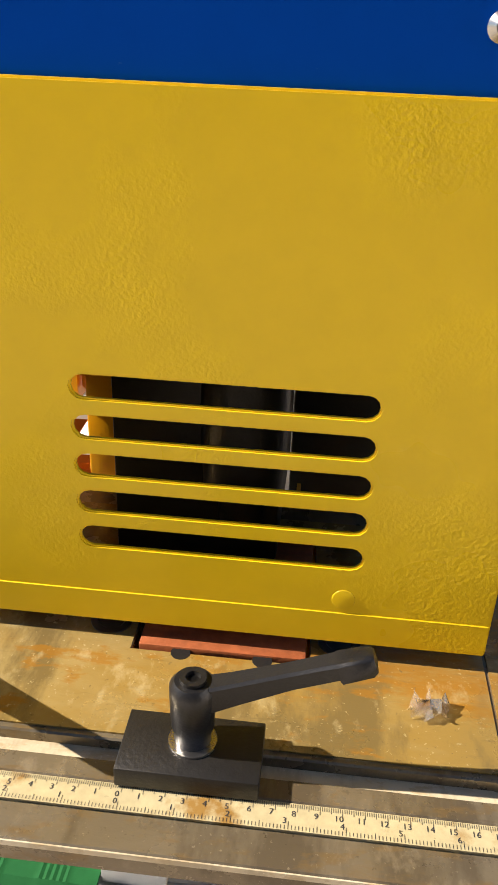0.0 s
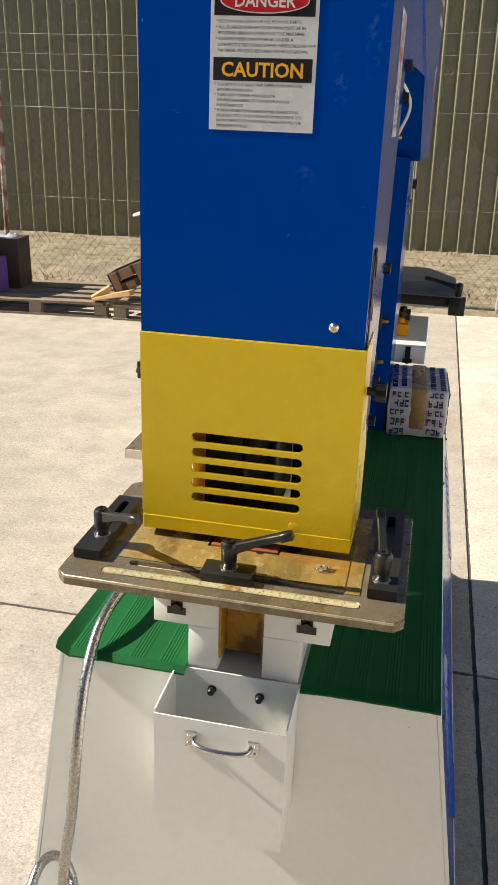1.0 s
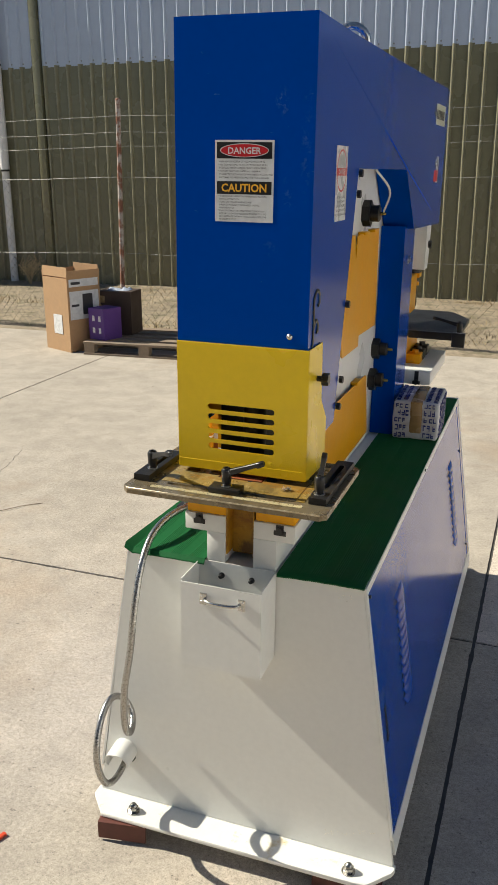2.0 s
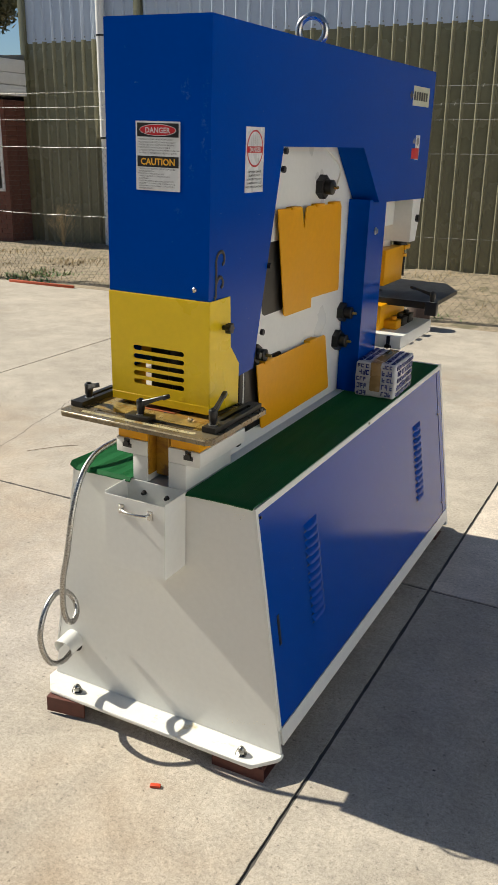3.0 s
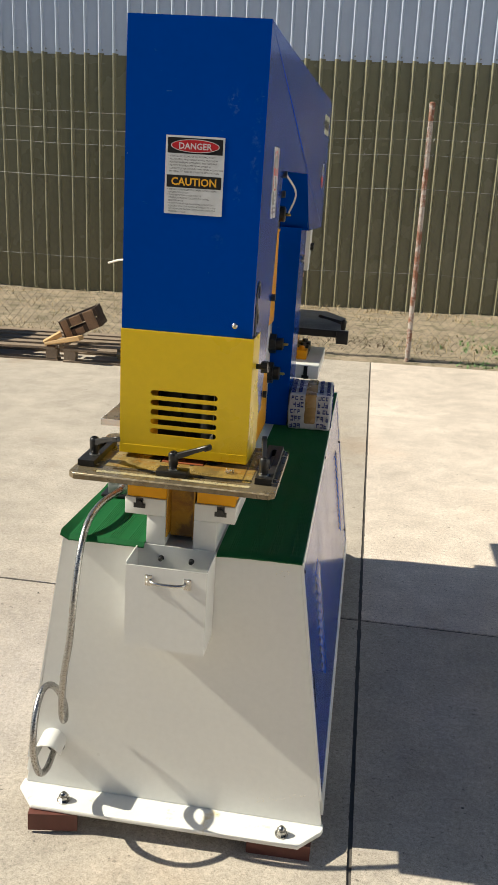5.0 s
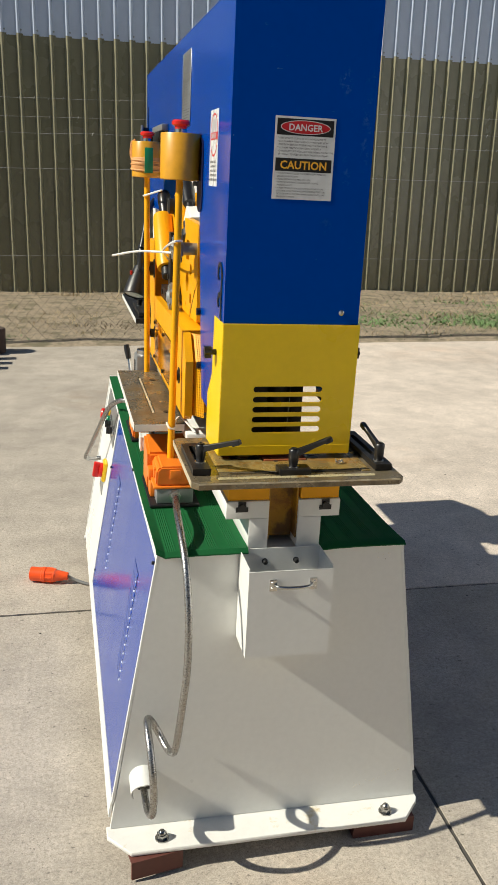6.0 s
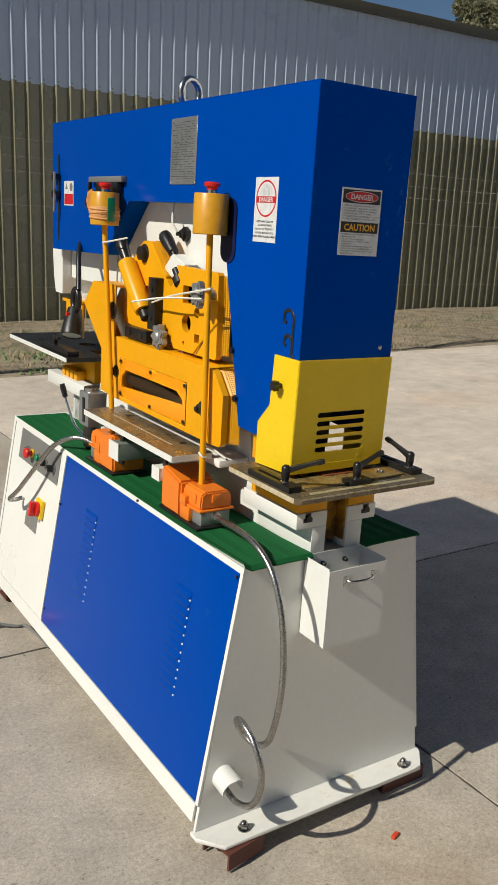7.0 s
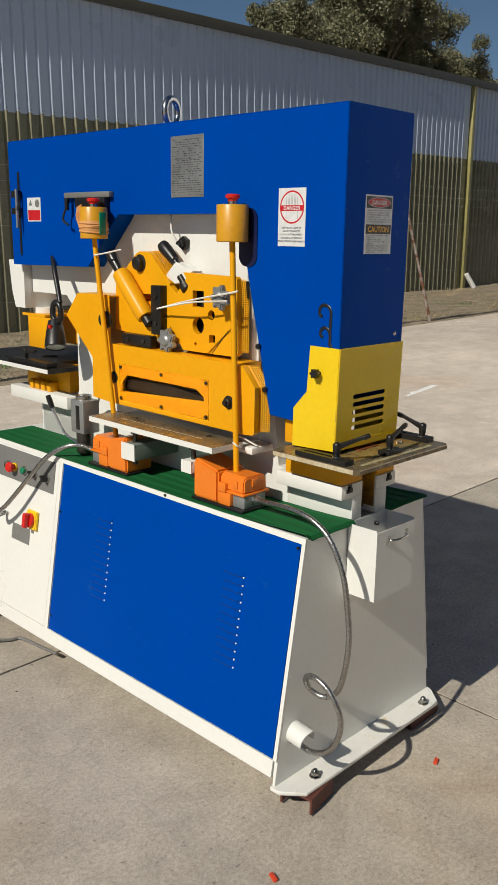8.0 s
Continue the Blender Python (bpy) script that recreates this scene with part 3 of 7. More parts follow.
def fence():
    root = thing("chain_link_fence", "chain-link fence with leaning rusty posts and barbed wire", "fence", (0, 6.3, 0), machine=False)
    posts = [(-12.1, -0.02, 2.2), (-7.8, 0.03, 2.2), (-3.61, 0.03, 2.27), (0.79, 0.005, 2.27), (5.35, -0.14, 2.2), (10.27, -0.95, 2.12), (13.8, -0.1, 2.2), (18.0, 0.0, 2.2)]
    for x, lean, h in posts:
        bm = B()
        cyl(bm, (x, 6.27, -0.1), (x + lean, 6.33, h), 0.024, n=14)
        lathe(bm, (x + lean, 6.33, h), (0, 0, 1), [(0.027, -0.02), (0.027, 0.01), (0.015, 0.022)], n=14)
        part("post", bm, RUSTPOST, root, "rusty galvanised pipe post")
    for k, z in enumerate((2.13, 1.98, 1.85, 1.56, 0.82)):
        bm = B()
        pts = []
        for i in range(241):
            x = -12 + i * 0.125
            sag = -0.03 * math.sin(math.pi * ((x + 3.56) % 4.4) / 4.4)
            pts.append(Vector((x, 6.3 + 0.004 * math.sin(i * 1.3), z + sag + 0.006 * noise.noise((x * 3, z * 9, k)))))
        tube(bm, pts, 0.0016 if z != 1.56 else 0.0022, n=4)
        if z > 1.8:
            for i in range(250):
                x = -12 + i * 0.12
                sag = -0.03 * math.sin(math.pi * ((x + 3.56) % 4.4) / 4.4)
                a = random.uniform(0, 3.14)
                d = Vector((0.4 * math.cos(a), math.sin(a), math.cos(a))) * 0.014
                c = Vector((x, 6.3, z + sag))
                cyl(bm, c - d, c + d, 0.002, n=3)
        part("wire", bm, GALV, root)
    verts, faces = [], []
    top, low, r = 1.55, 0.02, 0.0011
    h = top - low
    def strand(xa, xb, y):
        d = Vector((xb - xa, 0, h)).normalized()
        side = Vector((d.z, 0, -d.x)) * r
        s = len(verts)
        for p in (Vector((xa, y, low)), Vector((xb, y, top))):
            verts.extend([p + side, p - side * 0.5 + Vector((0, r, 0)), p - side * 0.5 - Vector((0, r, 0))])
        for i in range(3):
            j = (i + 1) % 3
            faces.append((s + i, s + j, s + 3 + j, s + 3 + i))
    x = -12.0
    while x < 16:
        strand(x, x + h * 0.9, 6.302)
        strand(x + h * 0.9, x, 6.298)
        x += 0.075
    me = bpy.data.meshes.new("mesh_netting")
    me.from_pydata(verts, [], faces)
    me.materials.append(NETTING)
    ob = new("netting", me)
    ob.parent = root
    ob.location = (0, -6.3, 0)
    tagged(ob, "diamond wire netting", kind="stuff")


fence()


def brick_house():
    root = thing("brick_house", "red brick house with white weatherboard eaves", "house", (-9.4, 9.2, 0), machine=False)
    bm = B()
    box(bm, -14.0, -8.872, 9.22, 14.0, -0.05, 2.2)
    part("wall", bm, MORTAR, root)
    bm = B()
    box(bm, -14.2, -8.79, 8.95, 14.1, 2.27, 2.42, bevel=0.004)
    box(bm, -14.2, -8.79, 8.96, 14.1, 2.43, 2.60, bevel=0.004)
    box(bm, -14.2, -8.79, 8.97, 14.1, 2.61, 2.80, bevel=0.004)
    part("fascia", bm, WHITEPIPE, root, "white weatherboard fascia")
    bm = B()
    plate(bm, "x", [(8.9, 2.81), (11.5, 3.05), (14.2, 2.81)], -14.3, -8.8)
    part("roof", bm, GREYCAST, root)
    me = None
    for r in range(29):
        for c in range(9):
            x = -8.862 - 0.24 * c - (0.12 if r % 2 else 0) - 0.115
            if me is None:
                bm = B()
                box(bm, -0.113, 0.113, -0.012, 0.012, -0.037, 0.037, bevel=0.003, seg=1)
                me = finish(bm, "brick", BRICKM, Vector((0, 0, 0)))
            ob = new("brick", me)
            ob.parent = root
            ob.location = (x + 9.4, 9.215 - 9.2, 0.04 + 0.076 * r)
        if r % 2:
            ob = new("brick", me)
            ob.parent = root
            ob.scale = (0.5, 1, 1)
            ob.location = (-8.862 - 0.058 + 9.4, 0.015, 0.04 + 0.076 * r)
        for c in range(2):
            ob = new("brick", me)
            ob.parent = root
            ob.rotation_euler = (0, 0, math.pi / 2)
            ob.location = (-8.868 + 9.4, 0.14 + 0.24 * c - (0.0 if r % 2 else 0.0), 0.04 + 0.076 * r)
    # barred window
    bm = B()
    plate(bm, "y", rect(-9.66, -8.98, 0.86, 1.95), 9.185, 9.2)
    w = part("window", bm, BLACK, root, "dark window behind pale bars")
    bm = B()
    plate(bm, "y", rect(-9.70, -8.94, 0.82, 1.99), 9.175, 9.199, [rect(-9.65, -8.99, 0.87, 1.94)])
    part("window_frame", bm, WHITEPIPE, w)
    for k in range(7):
        bm = B()
        x = -9.60 + 0.092 * k
        box(bm, x - 0.008, x + 0.008, 9.16, 9.174, 0.86, 1.95)
        part("bar", bm, WHITEPIPE, w)
    for z in (1.22, 1.60):
        bm = B()
        box(bm, -9.66, -8.98, 9.15, 9.159, z - 0.01, z + 0.01)
        part("bar", bm, WHITEPIPE, w)
    return root


brick_house()


def yard_wall():
    """Unseen pale wall beyond the machine, added to bounce sun onto its shaded side."""
    bm = B()
    box(bm, 9.0, 9.2, -10.8, 3.8, 0.0, 5.4)
    solid("bounce_wall_east", bm, mat("pale_render", (0.68, 0.71, 0.76), 0.85, var=0.08, scale=1.5, fine=20, bump=0.2, bscale=60), "unseen plain pale grey wall added to bounce sunlight", "wall", base=(9.1, -3.5, 0), machine=False, kind="structure")


yard_wall()


def south_wall():
    """Unseen dark wall behind the walk, added to hold sky light off the front."""
    bm = B()
    box(bm, -9.0, 8.995, -8.2, -8.0, 0.0, 5.5)
    solid("sky_block_south", bm, mat("grey_render", (0.16, 0.17, 0.19), 0.85, var=0.08, scale=1.5, fine=20, bump=0.2, bscale=60), "unseen plain dark grey wall added to block sky light", "wall", base=(-2.0, -8.1, 0), machine=False, kind="structure")


south_wall()

# ---- the machine: cabinet ----
ironworker = thing("ironworker", "blue, white and yellow hydraulic ironworker on a steel cabinet", "machine", (0, 0, 0.05))


def half(z, s=1):
    """Half the cabinet's width at a height on side s; the sides lean in towards the top."""
    return (0.2765 if s > 0 else 0.2685) + (0.751 - z) * (0.155 if s > 0 else 0.148)


def side_pt(s, y, z, out=0.0):
    """A point on the cabinet's leaning side, s = -1 or 1, pushed out along the side's normal."""
    n = Vector((s * 0.9882, 0, 0.1532))
    return Vector((s * half(z, s), y, z)) + n * out


def side_m(s, y, z, out=0.0):
    """The side's own frame at a point: x along the length, y up the slope, z outwards."""
    n = Vector((s * 0.9882, 0, 0.1532))
    ux = Vector((0, s, 0))
    uy = n.cross(ux)
    m = Matrix((ux, uy, n)).transposed().to_4x4()
    m.translation = side_pt(s, y, z, out)
    return m


def side_sheet(bm, s, y0, y1, z0, z1, o0, o1, holes=()):
    m = side_m(s, 0, 0.4405)
    c = 0.9882
    a, b = (z0 - 0.4405) / c, (z1 - 0.4405) / c
    start = len(bm.verts)
    plate(bm, "z", rect(min(s * y0, s * y1), max(s * y0, s * y1), a, b), o0, o1, holes)
    bm.verts.ensure_lookup_table()
    bmesh.ops.transform(bm, matrix=m, verts=bm.verts[start:])


def cabinet():
    prof = [(-half(0.06, -1), 0.06), (half(0.06), 0.06), (0.2765, 0.751), (-0.2685, 0.751)]
    bm = B()
    plate(bm, "y", prof, 0.0, 0.01)
    bmesh.ops.bevel(bm, geom=bm.edges[:], offset=0.0012, segments=1, affect="EDGES")
    part("cabinet_front", bm, WHITE, ironworker, "white painted front plate with chips")
    bm = B()
    plate(bm, "y", prof, 1.665, 1.675)
    part("cabinet_back", bm, WHITE, ironworker)
    bm = B()
    box(bm, -0.2665, 0.2745, 0.011, 1.664, 0.742, 0.750)
    part("cabinet_top", bm, WHITE, ironworker)
    bm = B()
    inner = [(u * 0.985, max(v, 0.0835)) for u, v in prof]
    plate(bm, "y", inner, 0.0105, 1.6645)
    part("cabinet_body", bm, WHITE, ironworker)
    # foot flange with clipped corners
    bm = B()
    plate(bm, "z", [(-0.328, -0.080), (0.332, -0.076), (0.383, -0.020), (0.388, -0.008), (0.388, 0.010), (-0.379, 0.010), (-0.379, -0.022)], 0.048, 0.0598)
    bmesh.ops.bevel(bm, geom=bm.edges[:], offset=0.0015, segments=1, affect="EDGES")
    part("foot_flange", bm, FOOTWHITE, ironworker, "white bolted foot flange with rust stains")
    bm = B()
    plate(bm, "z", [(-0.33, 1.75), (0.33, 1.75), (0.379, 1.70), (0.379, 1.677), (-0.379, 1.677), (-0.379, 1.70)], 0.048, 0.060)
    part("foot_flange", bm, WHITE, ironworker)
    for s in (-1, 1):
        bm = B()
        side_sheet(bm, s, 0.0125, 1.6645, 0.083, 0.1325, 0.0, 0.005)
        part("sill_rail", bm, WHITE, ironworker)
        bm = B()
        side_sheet(bm, s, 0.0, 1.675, 0.735, 0.7515, 0.0, 0.006)
        part("top_lip", bm, WHITE, ironworker)
        for y in ((0.0, 1.655) if s > 0 else (0.0, 1.122, 1.655)):
            bm = B()
            side_sheet(bm, s, y, y + (0.012 if y < 1 else 0.02), 0.133, 0.735, 0.0, 0.0055)
            part("side_stile", bm, WHITE, ironworker)
    for x in (-0.2555, 0.2895):
        bm = B()
        cyl(bm, (x, -0.047, 0.060), (x, -0.047, 0.063), 0.016)
        hexnut(bm, (x, -0.047, 0.063), (0, 0, 1), 0.0125, 0.011)
        lathe(bm, (x, -0.047, 0.074), (0, 0, 1), [(0.0095, 0), (0.009, 0.004), (0.006, 0.008), (0.002, 0.010)], n=16)
        part("anchor_bolt", bm, STEELNUT, ironworker, "steel hex bolt with domed nut")
    # cowl over the hose hole
    bm = B()
    ring = []
    for k in range(25):
        a = radians(-20 + 230 * k / 24)
        ring.append((math.cos(a), math.sin(a), 0.062 - 0.014 * abs(k - 12) / 12))
    outer = [bm.verts.new((-0.297 + 0.031 * c, 0.001, 0.198 + 0.031 * s)) for c, s, d in ring]
    outer2 = [bm.verts.new((-0.297 + 0.031 * c, -d, 0.198 + 0.031 * s - 0.006)) for c, s, d in ring]
    inn = [bm.verts.new((-0.297 + 0.028 * c, 0.001, 0.198 + 0.028 * s)) for c, s, d in ring]
    inn2 = [bm.verts.new((-0.297 + 0.028 * c, -d, 0.198 + 0.028 * s - 0.006)) for c, s, d in ring]
    for k in range(24):
        bm.faces.new((outer[k], outer[k + 1], outer2[k + 1], outer2[k]))
        bm.faces.new((inn[k + 1], inn[k], inn2[k], inn2[k + 1]))
        bm.faces.new((outer2[k], outer2[k + 1], inn2[k + 1], inn2[k]))
    part("cable_cowl", bm, WHITE, ironworker, "white half-round cowl over the cable hole")
    # black disc on the uncut front plate: the hole's dark is only colour
    bm = B()
    cyl(bm, (-0.293, -0.0015, 0.184), (-0.293, 0.004, 0.184), 0.024)
    part("painted_hole", bm, BLACK, ironworker)


cabinet()


def side_panel(s, y0, y1, z0, z1, columns, name="side_panel"):
    """A blue sheet with pressed louvre columns; columns: (y middle, top z, bottom z)."""
    bm = B()
    side_sheet(bm, s, y0, y1, z0, z1, 0.001, 0.004)
    panel = part(name, bm, BLUE, ironworker, "blue painted steel side panel")
    for yc, zt, zb in columns:
        n = 12
        for i in range(n):
            z = zt + (zb - zt) * i / (n - 1)
            m = side_m(s, yc, z, 0.004)
            bm = B()
            # left louvres are flattened so they throw little shade
            L, H, D = (0.047, 0.0115, 0.0085) if s > 0 else (0.047, 0.0115, 0.0016)
            a, b = [], []
            for k in range(17):
                t = -1 + 2 * k / 16
                w = math.sqrt(max(0, 1 - t**4))
                a.append(bm.verts.new(m @ Vector((t * L, H, 0))))
                b.append(bm.verts.new(m @ Vector((t * L, H - 2 * H * w, D * w if w > 0.02 else 0))))
            mid = [bm.verts.new(m @ Vector((-L + 2 * L * k / 16, H - 1.0 * H * math.sqrt(max(0, 1 - (-1 + k / 8) ** 4)), 0.88 * D * math.sqrt(max(0, 1 - (-1 + k / 8) ** 4))))) for k in range(17)]
            for k in range(16):
                bm.faces.new((a[k], a[k + 1], mid[k + 1], mid[k]))
                bm.faces.new((mid[k], mid[k + 1], b[k + 1], b[k]))
            bmesh.ops.remove_doubles(bm, verts=bm.verts, dist=1e-5)
            part("louvre", bm, BLUE, panel)
            # black strip on the uncut panel paints the dark under the lip
            bm = B()
            quad(bm, m, -L * (0.96 if s > 0 else 0.80), L * (0.96 if s > 0 else 0.86), -H * 1.0, -H * (0.72 if s > 0 else 0.88), 0.0012 if s > 0 else 0.0019)
            part("louvre_shade", bm, BLACK, panel)
            # small white domes paint the glint at each louvre end
            if s < 0:
                bm = B()
                lathe(bm, m @ Vector((L * 0.93, -H * 0.75, 0.0012)), m.to_3x3() @ Vector((0, 0, 1)), [(0.0027, 0), (0.0024, 0.0016), (0.0012, 0.0026)], n=10)
                part("louvre_glint", bm, GLINT, panel, "white louvre tip with a sun glint put into its colour")
    for y, z in ((y1 - 0.008, z1 - 0.17), (y1 - 0.008, z0 + 0.05), (y0 + 0.006, z1 - 0.012), ((y0 + y1) / 2, z1 + 0.009)):
        bm = B()
        cyl(bm, side_pt(s, y, z, 0.003), side_pt(s, y, z, 0.0085), 0.0040, n=10)
        part("screw", bm, BLACK, panel)
    return panel


right_panel = side_panel(1, 0.016, 1.60, 0.136, 0.735, ((0.302, 0.598, 0.325), (1.305, 0.592, 0.318)))
bm = B()
m = side_m(1, 0.058, 0.398, 0.0042)
quad(bm, m, -0.006, 0.006, -0.043, 0.043)
box(bm, -0.006, 0.006, -0.043, 0.043, -0.001, 0.0012, m=m)
part("key_slot", bm, BLACK, right_panel)
bm = B()
side_sheet(bm, 1, 1.606, 1.652, 0.136, 0.735, 0.001, 0.005)
part("rear_strip", bm, BLUE, ironworker)
side_panel(-1, 0.016, 1.117, 0.136, 0.735, ((0.245, 0.598, 0.335), (0.857, 0.604, 0.342)))
bm = B()
side_sheet(bm, -1, 1.145, 1.652, 0.134, 0.735, 0.001, 0.004)
part("control_door", bm, WHITE, ironworker, "white control door")


def controls():
    bm = B()
    side_sheet(bm, -1, 1.165, 1.57, 0.614, 0.727, 0.0045, 0.0065)
    panel = part("control_panel", bm, GREYPLATE, ironworker, "grey push-button panel")
    for y, kind in ((1.470, "lamp"), (1.425, "stop"), (1.357, "green"), (1.290, "knob"), (1.210, "knob")):
        p, q = side_pt(-1, y, 0.662, 0.0062), side_pt(-1, y, 0.662, 0.022)
        d = (q - p).normalized()
        bm = B()
        cyl(bm, p, p + d * 0.006, 0.0165, n=20)
        part("bezel", bm, STEEL if kind != "stop" else mat("yellow_ring", (0.8, 0.5, 0.02), 0.4), panel)
        bm = B()
        if kind == "stop":
            lathe(bm, p + d * 0.006, d, [(0.010, 0), (0.010, 0.012), (0.019, 0.014), (0.020, 0.022), (0.016, 0.027)])
            part("stop_button", bm, RED, panel, "red mushroom stop button")
        elif kind == "knob":
            cyl(bm, p + d * 0.006, p + d * 0.014, 0.013)
            box(bm, -0.004, 0.004, -0.014, 0.014, 0.0, 0.012, bevel=0.002, m=side_m(-1, y, 0.662, 0.0195) @ pose(0, 0, 0, 0, 0, 50))
            part("selector", bm, BLACK, panel, "black selector knob")
        else:
            lathe(bm, p + d * 0.006, d, [(0.0125, 0), (0.0125, 0.007), (0.010, 0.010)])
            part("push_button", bm, GREENBTN if kind == "green" else STEEL, panel)
    bm = B()
    side_sheet(bm, -1, 1.24, 1.305, 0.462, 0.53, 0.0045, 0.018)
    bmesh.ops.bevel(bm, geom=bm.edges[:], offset=0.003, segments=2, affect="EDGES")
    sw = part("main_switch", bm, mat("yellow_switch", (0.82, 0.55, 0.01), 0.35), ironworker, "yellow and red rotary main switch")
    bm = B()
    p, q = side_pt(-1, 1.273, 0.496, 0.018), side_pt(-1, 1.273, 0.496, 0.05)
    cyl(bm, p, p + (q - p) * 0.35, 0.026)
    box(bm, -0.010, 0.010, -0.027, 0.027, 0.0, 0.022, bevel=0.004, m=side_m(-1, 1.273, 0.496, 0.028))
    part("switch_grip", bm, RED, sw, "red rotary grip")
    bm = B()
    side_sheet(bm, -1, 1.29, 1.41, 0.395, 0.455, 0.0045, 0.006)
    part("rating_plate", bm, NAMEPLATE, ironworker, "small grey rating plate")


controls()


def mats():
    """Ribbed rubber mats on the cabinet's top, draped a little over the front edge."""
    for x0, x1, y1, hang in ((-0.276, -0.078, 1.64, 0.006), (0.088, 0.281, 1.64, 0.002)):
        bm = B()
        n = int((x1 - x0) / 0.0045)
        ys = [-0.012, -0.004, 0.02, 0.06, 0.14, 0.3, 0.6, 1.0, 1.3, y1]
        rows = []
        for j, y in enumerate(ys):
            row = []
            for i in range(n * 2 + 1):
                x = x0 + (x1 - x0) * i / (n * 2)
                rib = 0.0008 if i % 2 else 0.0
                if (i // 10) % 2 == 0:
                    rib = 0.0
                lift = 0.006 * math.sin(9 * (x - x0)) * max(0, 1 - y / 0.12) if y < 0.12 else 0
                edge = 0.012 * max(0, 1 - (x - x0) / 0.02) * max(0, 1 - y / 0.3) if x0 < 0 else 0
                z = 0.7535 + rib + (-hang if j == 0 else 0) + lift + edge + (0.003 if j > 0 else 0)
                row.append(bm.verts.new((x, y + 0.003 * math.sin(17 * x), z)))
            rows.append(row)
        for a, b in zip(rows, rows[1:]):
            for i in range(len(a) - 1):
                bm.faces.new((a[i], a[i + 1], b[i + 1], b[i]))
        ext = bmesh.ops.extrude_face_region(bm, geom=bm.faces[:])
        bmesh.ops.translate(bm, verts=[g for g in ext["geom"] if isinstance(g, bmesh.types.BMVert)], vec=(0, 0, -0.0028))
        solid("rubber_mat", bm, MATGREEN, "ribbed green rubber mat on the cabinet top", "mat", base=((x0 + x1) / 2, 0.8, 0.752), group="mats on the cabinet")


mats()


def catch_box():
    x0, x1, y0, z0, z1 = -0.095, 0.086, -0.101, 0.550, 0.750
    t = 0.002
    root = thing("scrap_box", "white sheet-metal scrap box hung on the cabinet front", "box", ((x0 + x1) / 2, -0.05, z0))
    for name, dims in (("front_panel", (x0, x1, y0, y0 + t, z0, z1)), ("side_wall", (x0, x0 + t, y0 + t, -0.004, z0, z1 + 0.006)), ("side_wall", (x1 - t, x1, y0 + t, -0.004, z0, z1 + 0.006)), ("back_panel", (x0 + t, x1 - t, -0.004, -0.002, z0, z1 + 0.008)), ("bottom", (x0 + t, x1 - t, y0 + t, -0.004, z0, z0 + t))):
        bm = B()
        box(bm, *dims)
        part(name, bm, WHITE, root)
    for x in (-0.039, 0.031):
        bm = B()
        cyl(bm, (x, -0.004, 0.728), (x, -0.0055, 0.728), 0.0065)
        lathe(bm, (x, -0.007, 0.728), (0, -1, 0), [(0.0052, 0), (0.0052, 0.007), (0.004, 0.0085)], n=14)
        part("cap_screw", bm, BLACK, root, "black socket screw")
    bm = B()
    zc = 0.719
    pts = spline([(-0.039, y0 - 0.003, zc), (-0.034, y0 - 0.011, zc), (-0.020, y0 - 0.016, zc), (0.0, y0 - 0.0175, zc), (0.020, y0 - 0.016, zc), (0.034, y0 - 0.011, zc), (0.039, y0 - 0.003, zc)], 8)
    tube(bm, pts, 0.0036, n=10)
    for s in (-1, 1):
        box(bm, s * 0.043 - 0.008, s * 0.043 + 0.008, y0 - 0.003, y0, zc - 0.013, zc + 0.013, bevel=0.001)
        for dz in (-0.006, 0.006):
            lathe(bm, (s * 0.0455, y0 - 0.003, zc + dz), (0, -1, 0), [(0.003, 0), (0.002, 0.0015)], n=10)
    part("handle", bm, STEEL, root, "nickel-plated pull handle")


catch_box()

